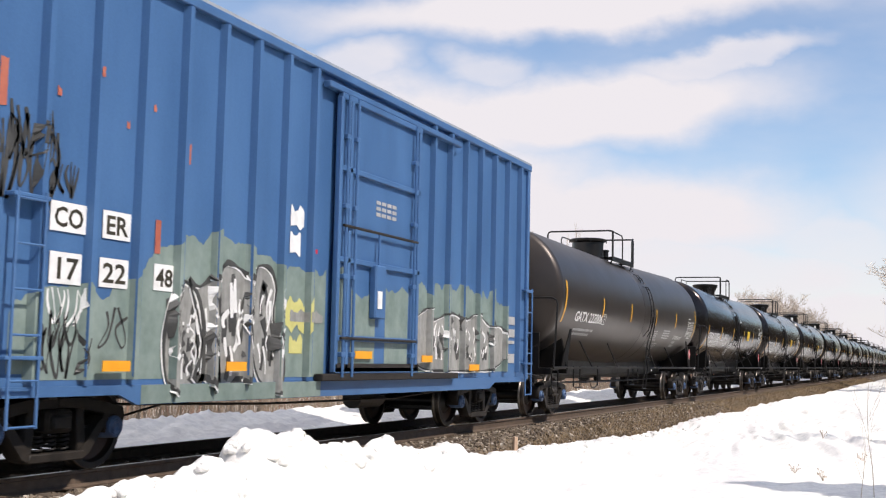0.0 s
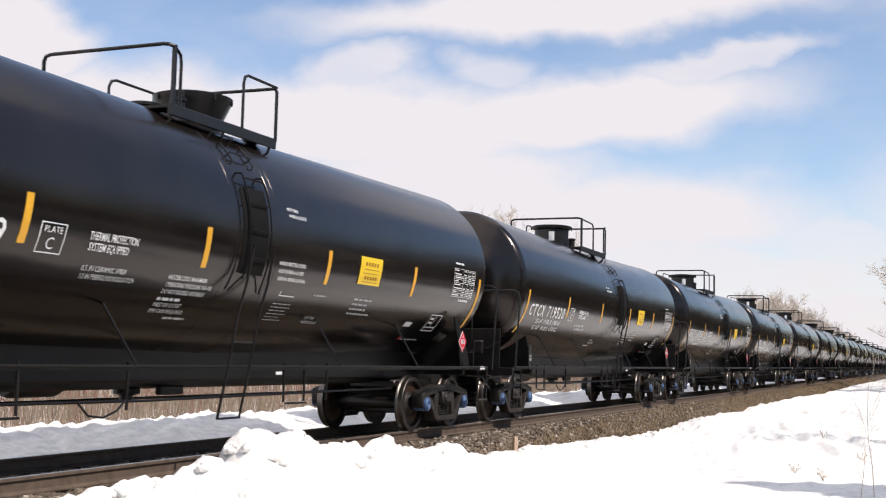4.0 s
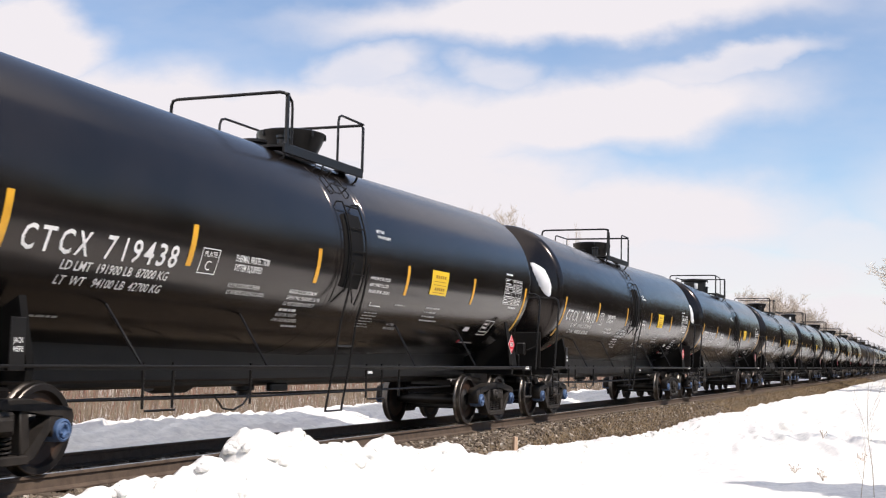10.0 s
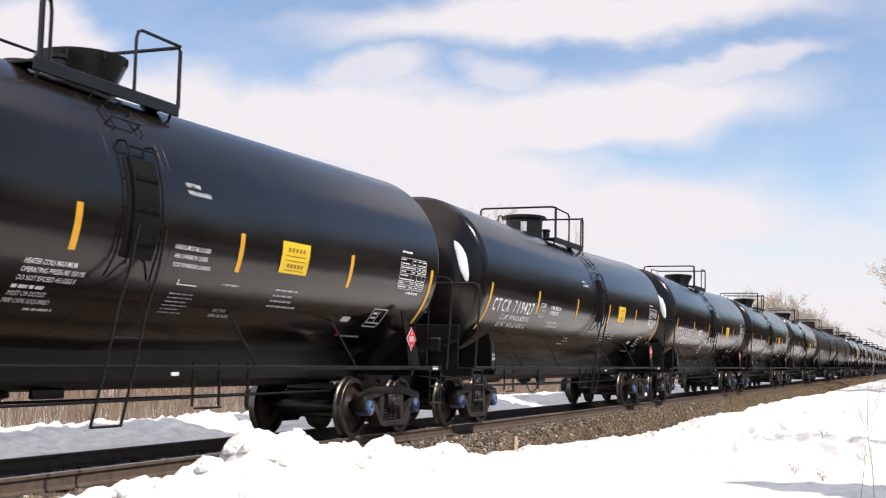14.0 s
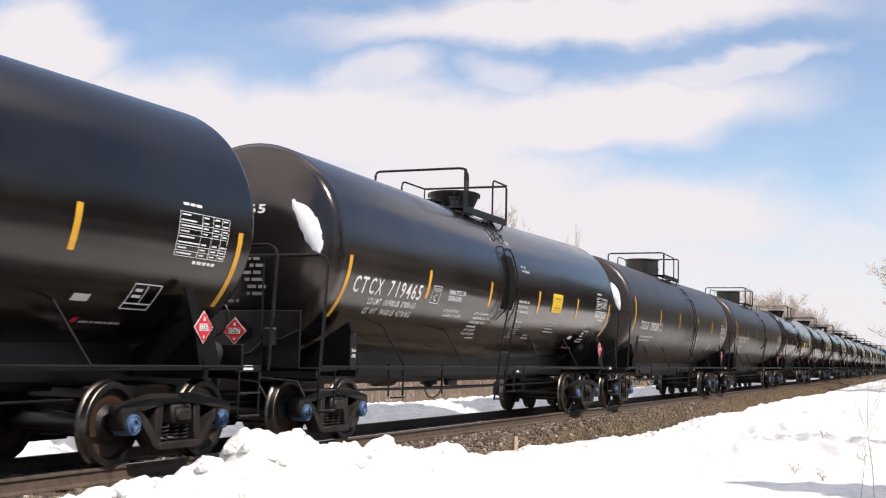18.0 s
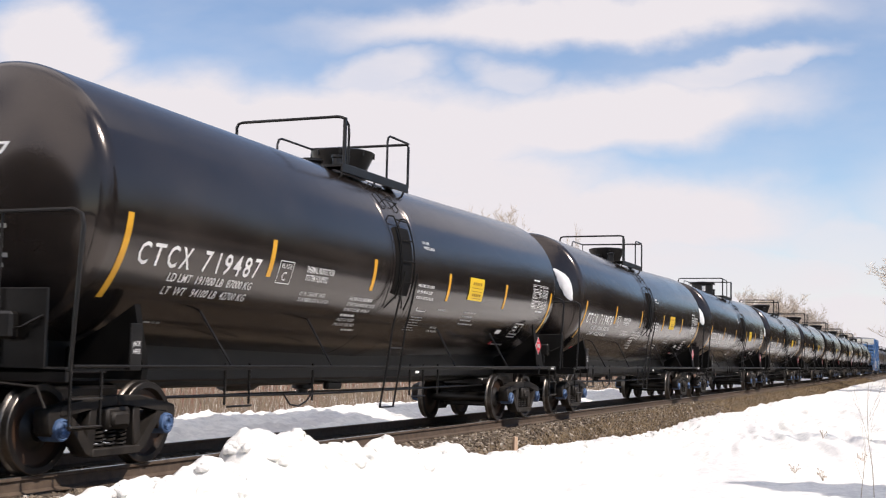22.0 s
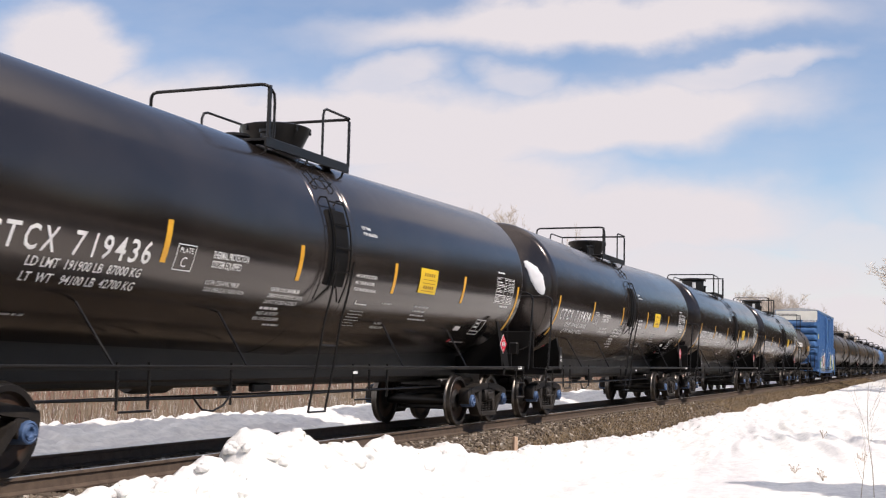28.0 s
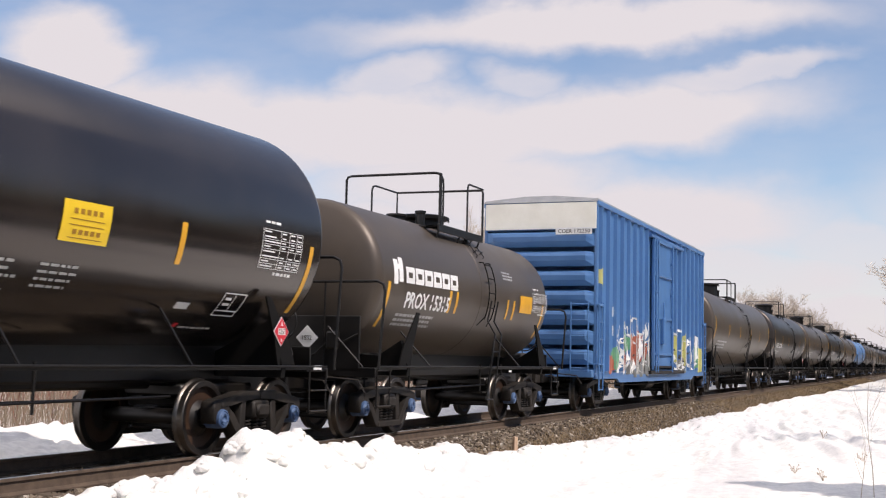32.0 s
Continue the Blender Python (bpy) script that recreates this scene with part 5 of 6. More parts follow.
for k, digits in NUMBERS.items():
    v = 0 if k in LEFT_VENT else 1
    place = 18.37 * k - 2.53 + (2.1 if k >= 18 else 0) + (0.09 if k == 13 else 0)
    car = car_black[v] if v not in used else copy_thing(car_black[v], Matrix())
    used.add(v)
    TRAIN.append((car, place, digits))
for car, place, digits in TRAIN:
    number_black(car, "CTCX", digits, "191900 LB  87000 KG", "94100 LB  42700 KG")
    # Cars far back in the train get the paler, glossier black.
    if place > 18.37 * 14.5:
        for c in car.children:
            if c.name.split(".")[0] == "tank":
                c.data = c.data.copy()
                c.data.materials[0] = M_BLACKPALE
    if digits in GLINTED:
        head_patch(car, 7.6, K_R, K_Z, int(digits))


def letter_grey(car, mark, digits, r, zc, half):
    if mark == "TGOX":
        tank_figures(car, mark, -half + 1.00, 110.9, 0.245, 0.265, bold=0.012, r=r, zc=zc)
        tank_figures(car, digits, -half + 2.22, 110.9, 0.245, 0.196, bold=0.012, r=r, zc=zc)
    else:
        bm = bmesh.new()
        tank_text(bm, mark + " " + digits, -half + 1.14, 111.3, 0.24, 2.45, r=r, zc=zc, bold=0.02)
        part("car_number", bm, M_WHITE, car, "white car number", smooth=0)
    bm = bmesh.new()
    if digits == "159127":
        tank_text(bm, "LD  LMT  191300 LB  86750 KG", -half + 1.07, 120.6, 0.10, 1.67, r=r, zc=zc, bold=0.012)
        tank_text(bm, "LT  WT    94700 LB  42950 KG", -half + 1.07, 127.9, 0.10, 1.67, r=r, zc=zc, bold=0.012)
    else:
        tank_lines(bm, -half + 1.4, -half + 3.2, 118, 2, 4.5, 2.4, 4, r, zc, 0.2)
    tank_lines(bm, 1.6, 2.45, 111, 5, 2.6, 1.3, 6, r, zc)
    tank_lines(bm, 2.25, 3.05, 126, 4, 2.4, 1.2, 16, r, zc)
    tank_lines(bm, 1.5, 1.9, 128, 2, 2.2, 1.6, 17, r, zc)
    tank_lines(bm, 5.0, 5.5, 121, 2, 5.0, 3.4, 18, r, zc, 0)
    part("weight_stencil", bm, M_PALE, car, "faded white stencilled lines", smooth=0)
    bm = bmesh.new()
    plate_box(bm, -4.51, -4.22, 101.8, 111.8, r, zc)
    tank_text(bm, "PLATE", -4.47, 104.9, 0.055, 0.20, r=r, zc=zc)
    tank_text(bm, "C", -4.41, 110.2, 0.11, r=r, zc=zc)
    part("plate_stencil", bm, M_WHITE, car, "white boxed plate letter", smooth=0)
    data_table(car, half - 1.45, 94, r, zc, 5)


greys = [("GATX", "222006", 15.13), ("TGOX", "159058", 291.88), ("TGOX", "159127", 311.30)]
for i, (mark, digits, place) in enumerate(greys):
    car = (proto_grey, proto_tall)[i] if i < 2 else copy_thing(proto_tall, Matrix())
    TRAIN.append((car, place, digits))
for (mark, digits, place), (car, _, _) in zip(greys, TRAIN[-3:]):
    letter_grey(car, mark, digits, K_R + (0.02 if mark == "GATX" else 0.01), K_Z, 8.13)
    placard(car, pose(7.50, -1.43, 1.58), "1267")
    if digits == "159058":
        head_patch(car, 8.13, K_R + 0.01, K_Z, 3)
for text, z, high, y0, wide in (("222006", 3.12, 0.13, 0.47, 0.92), ("US GAL", 2.94, 0.07, 0.30, 0.42)):
    bm = bmesh.new()
    v, f = glyphs(text, high, 1.1, 0.012)
    w = max(q[0] for q in v)
    vs = [bm.verts.new((head_x(y, zz, 8.13, K_R + 0.02) - 0.008, y, zz)) for y, zz in ((y0 - a * wide / w, z + b) for a, b in v)]
    for face in f:
        bm.faces.new([vs[i] for i in face])
    part("head_number", bm, M_WHITE, TRAIN[-3][0], "white lettering on the tank end", smooth=0)
bm = bmesh.new()
tank_text(bm, "SR-8754 FRA AIP", 4.85, 118.5, 0.13, 1.25, r=K_R + 0.02)
part("approval_stencil", bm, M_WHITE, TRAIN[-3][0], "white lettering", smooth=0)
part("insulation_stencil", tank_lines(bmesh.new(), 3.05, 4.15, 108.5, 4, 3.0, 1.6, 33, K_R + 0.02, K_Z, 0.2), M_PALE, TRAIN[-3][0], "white stencilled lines", smooth=0)

# the short grey car
short = tank_base("short_tank_car", "short grey tank car with a white block emblem", 4.20, 1.28, 2.55, M_TAUPE, ladder_u=0.55, seams=(0.2,), plat=(-1.3, 1.0), hatch=0.1, style=2, strips=(-4.02, -1.39, -1.07, 1.72, 2.10, 4.02))
bm = bmesh.new()
R27, Z27 = 1.28, 2.55
for u0, u1, a0, a1 in ((-3.86, -3.70, 76, 94), (-3.66, -3.50, 74, 92), (-3.70, -3.66, 79, 83)):
    tank_quad(bm, u0, u1, a0, a1, 0.005, R27, Z27)
emblem = part("emblem", bm, M_WHITE, short, "white block emblem", smooth=0)
for i in range(6):
    u = -3.38 + i * 0.39
    part("emblem_block", plate_box(bmesh.new(), u, u + 0.35, 80.0, 92.2, R27, Z27, 0.09), M_WHITE, emblem, smooth=0)
bm = bmesh.new()
tank_text(bm, "PROX 15315", -3.32, 110.2, 0.26, 1.92, r=R27, zc=Z27, bold=0.025)
part("car_number", bm, M_WHITE, short, "white car number", smooth=0)
bm = bmesh.new()
tank_lines(bm, -3.5, -1.9, 115.5, 3, 4.0, 2.2, 14, R27, Z27, 0.2)
tank_lines(bm, 1.5, 2.1, 67, 3, 3.0, 1.6, 15, R27, Z27, 0.2)
part("weight_stencil", bm, M_PALE, short, smooth=0)
bm = bmesh.new()
tank_quad(bm, 2.46, 3.25, 87, 103, 0.012, R27, Z27)
part("warning_sign", bm, M_YELLOW, short, "orange yellow sign", smooth=0)
data_table(short, 3.32, 82, R27, Z27, 8)
placard(short, pose(-5.0, -0.35, 1.55, 0, 0, -90), "1832", M_WHITE)
TRAIN.append((short, 492.13, ""))

# dusty cars behind
taupe = tank_base("tank_car", "dusty grey brown tank car", 8.13, K_R + 0.02, K_Z, M_TAUPE, seams=(0.1,), plat=(-1.6, 0.9))
bm = bmesh.new()
tank_lines(bm, -6.8, -4.6, 112, 3, 5, 2.6, 21, K_R + 0.02, K_Z, 0.2)
part("car_number", bm, M_PALE, taupe, "faded white lettering", smooth=0)
bluet = tank_base("tank_car", "light blue tank car", 8.13, K_R + 0.02, K_Z, M_BLUETANK, seams=(0.1,), plat=(-1.6, 0.9))
TRAIN.append((taupe, 526.4, ""))
tail = "gtgtbttgtgbtgt"
for i, kind in enumerate(tail):
    src = {"g": proto_grey, "t": taupe, "b": bluet}[kind]
    car = bluet if (kind == "b" and i == 4) else copy_thing(src, Matrix())
    TRAIN.append((car, 545.9 + 19.47 * i, ""))

# boxcars
box_a = boxcar("boxcar", "faded blue boxcar with sprayed paint along its lower side", M_BLUE, 0.5)
box_b = boxcar("boxcar", "blue boxcar with coloured sprayed letters and a cream end panel", M_BLUE2)
TRAIN.append((box_a, -3.56, ""))
TRAIN.append((box_b, 507.86, ""))
for text, x0, x1, z0, z1 in (("CO", -6.95, -6.43, 2.43, 2.72), ("ER", -6.17, -5.72, 2.43, 2.72), ("17", -6.93, -6.47, 1.92, 2.23), ("22", -6.19, -5.73, 1.93, 2.23), ("48", -5.28, -4.91, 1.95, 2.24)):
    number_panel(box_a, text, x0, x1, z0, z1)
for x0, x1, z in ((-6.2, -5.76, 1.13), (-3.94, -3.5, 1.13), (-0.6, -0.05, 1.30), (1.85, 2.28, 1.26), (4.0, 4.5, 1.12)):
    bm = bmesh.new()
    box(bm, ((x0 + x1) / 2, -(B_Y + (0.118 if abs(x0) > 1 else 0.13)), z), (x1 - x0, 0.012, 0.11))
    part("reflector", bm, M_ORANGE, box_a, "orange reflector strip", smooth=0)
spray_a(box_a)
spray_b(box_b)
for x0 in (-6.4, -5.75):
    for z0 in (1.95, 2.45):
        bm = bmesh.new()
        box(bm, (x0 + 0.16, -(B_Y + 0.012), z0 + 0.14), (0.34, 0.008, 0.26))
        part("number_panel", bm, M_WHITE, box_b, "white number panel", smooth=0)
bm = bmesh.new()
box(bm, (-(B_HALF + 0.165), -B_Y + 0.52, 4.55), (0.01, 0.95, 0.17))
plate = part("end_number_panel", bm, M_WHITE, box_b, "white number panel on the end", smooth=0)
bm = bmesh.new()
v, f = glyphs("COER 172250", 0.10, 1.0, 0.01)
w = max(q[0] for q in v)
vs = [bm.verts.new((-(B_HALF + 0.173), -B_Y + 0.52 + 0.42 - x * 0.84 / w, 4.50 + y)) for x, y in v]
for face in f:
    bm.faces.new([vs[i] for i in face])
part("panel_lettering", bm, M_INK, plate, smooth=0)

# ---------------------------------------------------------------- ground
M_SNOW = None


def snow_material():
    m, n, l, p = material("old granular snow")
    tc = n.new("ShaderNodeTexCoord").outputs["Object"]
    mid = noise_node(n, l, 5.0, 6, coord=tc)
    fine = noise_node(n, l, 60.0, 4, coord=tc)
    turn = n.new("ShaderNodeMapping")
    turn.inputs["Rotation"].default_value = (0, 0, radians(-8.6))
    l.new(tc, turn.inputs["Vector"])
    # Grey streaks put the shade of the ruts into the snow's colour.
    rut_shade = noise_node(n, l, 1.0, 5, coord=turn.outputs[0], stretch=(0.07, 1.3, 0.3), rough=0.6)
    dr = ramp(n, l, rut_shade.outputs[0], [(0.50, (0, 0, 0)), (0.60, (0.42, 0.42, 0.42))])
    c = ramp(n, l, mid.outputs[0], [(0.30, (0.62, 0.615, 0.59)), (0.62, (0.82, 0.81, 0.765))])
    c = mixed(n, l, dr.outputs[0], c.outputs[0], (0.50, 0.485, 0.50))
    d = ramp(n, l, mid.outputs[0], [(0.60, (0, 0, 0)), (0.78, (0.35, 0.35, 0.35))])
    l.new(mixed(n, l, d.outputs[0], c, (0.52, 0.46, 0.40)), p.inputs["Base Color"])
    p.inputs["Roughness"].default_value = 0.7
    p.inputs["Specular IOR Level"].default_value = 0.25
    add = n.new("ShaderNodeMath")
    add.operation = "MULTIPLY_ADD"
    add.inputs[1].default_value = 0.25
    l.new(fine.outputs[0], add.inputs[0])
    l.new(mid.outputs[0], add.inputs[2])
    bump(n, l, p, add.outputs[0], 0.55, 0.06)
    return m


M_SNOW = snow_material()
M_BALLAST = surface("brown grey ballast", (0.065, 0.048, 0.031), (0.18, 0.135, 0.088), (0.8, 0.95), 1.5, 30, relief=0.8, depth=0.03)
M_FIELD = surface("dry winter field with snow remains", (0.22, 0.17, 0.12), (0.55, 0.50, 0.45), (0.8, 0.95), 0.15, 3, relief=0.5, depth=0.05)


def sheet(xs, ys, height):
    verts = [(x, y, height(x, y)) for x in xs for y in ys]
    ny = len(ys)
    faces = [(i * ny + j, (i + 1) * ny + j, (i + 1) * ny + j + 1, i * ny + j + 1) for i in range(len(xs) - 1) for j in range(ny - 1)]
    return verts, faces


def raw(name, verts, faces, mat, smooth=True):
    me = bpy.data.meshes.new(name)
    me.from_pydata(verts, [], faces)
    me.materials.append(mat)
    if smooth:
        me.polygons.foreach_set("use_smooth", [True] * len(me.polygons))
    return me


def steps(a, b, d0, grow=1.0):
    out, x, d = [a], a, d0
    while x < b:
        x += d
        d *= grow
        out.append(min(x, b))
    return out


def lerp_table(tab, x):
    if x <= tab[0][0]:
        return tab[0][1]
    for (a, p), (b, q) in zip(tab, tab[1:]):
        if x <= b:
            return p + (q - p) * (x - a) / (b - a)
    return tab[-1][1]


def fbm(x, y, z=0.0, o=4):
    return noise.fractal(Vector((x, y, z)), 1.0, 2.0, o)


xs = [-k for k in reversed(steps(0, 1500, 4, 1.25))] + steps(2, 2600, 2, 1.06)
ys = [-k for k in reversed(steps(12, 1800, 3, 1.2))] + steps(-10, 20, 2) + steps(22, 2200, 3, 1.15)
v, f = sheet(xs, ys, lambda x, y: -0.62 + 0.06 * fbm(x * 0.1, y * 0.1))
tagged(new("ground", raw("ground", v, f, M_FIELD)), "flat dry field with remains of snow", "ground", kind="structure")

# wet dark road along the near side, past the snow bank
# Unseen; added so the tanks reflect dark ground.
M_ROAD = surface("wet dark asphalt", (0.018, 0.016, 0.015), (0.05, 0.045, 0.042), (0.35, 0.6), 0.6, 30, relief=0.2)
xs = steps(-60, 3, 3) + steps(4, 90, 1.0) + steps(92, 700, 3, 1.08)
v, f = sheet(xs, [-17.5, -17.3, -16.9, -15, -13, -11, -10.1, -9.75, -9.6], lambda x, y: -0.46 - 0.10 * max(0.0, -16.9 - y) + 0.02 * fbm(x * 0.2, y * 0.3) - 0.004 * (y + 13) ** 2)
tagged(new("road", raw("road", v, f, M_ROAD)), "unseen wet dark asphalt road along the near side, added for reflections", "road", kind="structure")

CREST = [(4, 0.0), (7.4, 0.10), (8.24, 0.18), (8.55, 0.23), (8.75, 0.17), (9.02, 0.17), (9.22, 0.31), (9.38, 0.27), (9.6, 0.31), (9.76, 0.27), (9.80, 0.47), (10.07, 0.56), (10.5, 0.43), (10.78, 0.49), (11.14, 0.43),
         (11.9, 0.23), (12.2, 0.27), (12.8, 0.16), (13.02, 0.27), (13.28, 0.25), (13.42, 0.17), (14.2, 0.07), (15.2, 0.08), (15.42, 0.05), (15.6, -0.12), (18.9, -0.19), (21, -0.26), (24, -0.31), (27, -0.45),
         (31.8, -0.47), (33, -0.36), (39, -0.33), (45, -0.47), (46.7, -0.31), (62, -0.33), (82, -0.55), (106, -0.4), (190, -0.55), (400, -0.6)]


def lumps(x, y, s):
    d, _ = noise.voronoi(Vector((x * s, y * s, 0.0)))
    return math.sqrt(max(0.0, 1.0 - min(1.0, d[0] * 1.25) ** 2))


def crumbs(x, y):
    """Broken snow: knobs at three sizes on a slow swell."""
    return 0.09 * lumps(x, y, 2.3) + 0.075 * lumps(x + 7, y, 5.1) + 0.05 * lumps(x, y + 9, 10.5) + 0.035 * fbm(x * 6, y * 6) - 0.145


def snow_near(x, y):
    c = lerp_table(CREST, x)
    base = -0.47 + 0.05 * fbm(x * 0.35, y * 0.35) + 0.012 * fbm(x * 3, y * 3)
    rut = max(0.0, min(1.0, (x - 16) / 10)) * max(0.0, min(1.0, (-3.6 - y) / 1.5))
    base += rut * (0.13 * fbm((y - 0.15 * x) * 1.3, x * 0.06) + 0.09 * fbm((y - 0.15 * x) * 3.4, x * 0.2))
    ridge = math.exp(-((y + 3.05) / (0.75 if y < -3.05 else 0.35)) ** 2)
    z = base + (c - base) * ridge + crumbs(x, y) * (0.40 + 0.5 * ridge * (1 - ridge) * 4 + 0.60 * ridge)
    if y > -2.75:
        z -= (y + 2.75) * 1.6
    return z


xs = steps(-16, 2.7, 0.35) + steps(3.0, 40, 0.055, 1.004) + steps(40.5, 600, 0.5, 1.045)
ys = steps(-9.7, -6, 0.12) + steps(-5.9, -4.2, 0.07) + steps(-4.15, -2.35, 0.05)
v, f = sheet(xs, ys, snow_near)
tagged(new("snow_bank", raw("snow_bank", v, f, M_SNOW)), "ploughed bank of lumpy white snow beside the track", "snow", kind="structure")

BERM = [(1.7, -0.72), (2.1, -0.46), (2.7, -0.33), (3.5, -0.18), (4.2, -0.06), (4.5, -0.01), (4.7, -0.05), (5.1, -0.22), (5.7, -0.44), (7.0, -0.57), (9.0, -0.66), (26, -0.75)]


def snow_far(x, y):
    top = math.exp(-((y - 4.45) / 0.5) ** 2)
    z = lerp_table(BERM, y + 0.22 * fbm(x * 0.5, 5)) + 0.07 * fbm(x * 0.45, 3.0) * top
    return z + crumbs(x, y) * (0.75 + 0.35 * top) + 0.10 * max(0.0, lumps(x, 2.0, 2.6) - 0.75) * 4 * top * 0.6 + 0.10 * fbm(x * 0.8, y * 0.8) * (1 - top) * (1 if y > 5 else 0.2)


xs = steps(-16, 2.7, 0.5) + steps(3.0, 40, 0.09, 1.004) + steps(41, 500, 0.7, 1.05)
ys = steps(1.7, 6.5, 0.09) + steps(6.7, 26, 0.5)
v, f = sheet(xs, ys, snow_far)
tagged(new("snow_strip", raw("snow_strip", v, f, M_SNOW)), "strip of lumpy snow behind the track", "snow", kind="structure")

# ballast bed
prof = [(-3.1, -0.75), (-2.65, -0.56), (-1.75, -0.235), (-1.3, -0.215), (1.3, -0.215), (1.75, -0.235), (2.65, -0.56), (3.1, -0.75)]
ys = [p[0] + (q[0] - p[0]) * k / 4 for p, q in zip(prof, prof[1:]) for k in range(4)] + [3.1]
xs = steps(-60, 3, 1.5) + steps(3.1, 45, 0.12, 1.002) + steps(46, 900, 1.0, 1.05)
v, f = sheet(xs, ys, lambda x, y: lerp_table(prof, y) + 0.02 * fbm(x * 2.5, y * 2.5) + 0.012 * fbm(x * 9, y * 9))
tagged(new("ballast_bed", raw("ballast_bed", v, f, M_BALLAST)), "brown grey crushed stone ballast of the track", "ballast", kind="structure")

# rails
RAIL = [(-0.07, -0.18), (-0.07, -0.165), (-0.012, -0.14), (-0.010, -0.045), (-0.036, -0.032), (-0.036, -0.006), (-0.030, 0.0), (0.030, 0.0), (0.036, -0.006),
        (0.036, -0.032), (0.010, -0.045), (0.012, -0.14), (0.07, -0.165), (0.07, -0.18)]
for s in (-1, 1):
    rail = thing("rail", "rusty steel rail with a polished top", "rail", "rails of the track")
    bm = bmesh.new()
    prism(bm, [(y + s * 0.755, z - 0.003) for y, z in RAIL], -60, 900, "x")
    part("rail_section", bm, M_RAIL, rail, smooth=0)
    bm = bmesh.new()
    box(bm, (420, s * 0.755, -0.001), (960, 0.056, 0.003))
    part("running_surface", bm, M_STEEL, rail, "polished running surface", smooth=0)

# ---------------------------------------------------------------- ballast stones, ties, stake
M_STONE = surface("crushed stone", (0.10, 0.085, 0.07), (0.30, 0.26, 0.215), (0.75, 0.95), 2.5, 40, relief=0.3)
n_, l_ = M_STONE.node_tree.nodes, M_STONE.node_tree.links
geo = n_.new("ShaderNodeNewGeometry")
tone = ramp(n_, l_, geo.outputs["Random Per Island"], [(0.0, (0.055, 0.040, 0.027)), (0.55, (0.150, 0.114, 0.080)), (0.9, (0.26, 0.21, 0.155)), (1.0, (0.50, 0.45, 0.38))])
l_.new(tone.outputs[0], n_["Principled BSDF"].inputs["Base Color"])


def bed(y):
    return lerp_table(prof, y)


def stones(count, x0, x1, y0, y1, big, seed):
    rnd = random.Random(seed)
    verts, faces = [], []
    cube = [(-1, -1, -1), (1, -1, -1), (1, 1, -1), (-1, 1, -1), (-1, -1, 1), (1, -1, 1), (1, 1, 1), (-1, 1, 1)]
    quads = [(0, 3, 2, 1), (4, 5, 6, 7), (0, 1, 5, 4), (1, 2, 6, 5), (2, 3, 7, 6), (3, 0, 4, 7)]
    for _ in range(count):
        x = x0 + (x1 - x0) * rnd.random() ** 1.7
        y = rnd.uniform(y0, y1)
        s = big * rnd.uniform(0.5, 1.0) * (1 + x / 60)
        q = Euler((rnd.uniform(0, 6), rnd.uniform(0, 6), rnd.uniform(0, 6))).to_matrix()
        c = Vector((x, y, bed(y) + s * 0.3))
        b = len(verts)
        for k in cube:
            d = Vector([a * rnd.uniform(0.55, 1.0) for a in k])
            d.z *= 0.8
            verts.append(c + q @ d * s)
        faces += [tuple(b + i for i in f) for f in quads]
    return raw("ballast_stones", verts, faces, M_STONE, smooth=False)


tagged(new("ballast_stones", stones(15000, 5.0, 45.0, -2.95, -0.85, 0.029, 5)), "loose crushed stones beside the rail", "stones", kind="stuff")
tagged(new("ballast_stones", stones(3500, 5.0, 30.0, -0.68, 2.4, 0.03, 6)), "loose crushed stones between the rails", "stones", kind="stuff")

bm = bmesh.new()
rbox(bm, (0, 0, -0.275), (0.22, 2.6, 0.18), 0.012)
tie_mesh = mesh_of("tie", bm, M_TIE, 30)
rnd = random.Random(3)
for k in range(150):
    ob = tagged(new("tie", tie_mesh), "weathered timber tie set in the ballast", "railway tie", "ties of the track")
    ob.matrix_basis = pose(2.0 + k * 0.52, rnd.uniform(-0.03, 0.03), 0, 0, 0, rnd.uniform(-0.8, 0.8))
bm = bmesh.new()
for k in range(700):
    box(bm, (80.0 + k * 0.52, 0, -0.275), (0.22, 2.6, 0.18))
tagged(new("ties_beyond", mesh_of("ties_beyond", bm, M_TIE, 0)), "weathered timber ties running into the distance", "railway tie", kind="stuff")

M_STAKE = surface("bare pine stake", (0.52, 0.35, 0.23), (0.70, 0.50, 0.35), (0.6, 0.8), 8, 60, stretch=(1, 1, 0.2))
bm = bmesh.new()
prism(bm, [(-0.085, -0.03), (0.085, -0.03), (0.085, 0.03), (-0.085, 0.03)], -0.62, 0.0, "z")
bmesh.ops.bevel(bm, geom=bm.edges[:], offset=0.008, segments=1, affect="EDGES")
solo("stake", bm, M_STAKE, "short bare wooden stake at the foot of the ballast", "stake", at=pose(19.47, -2.62, -0.04, 0, 2, 30))

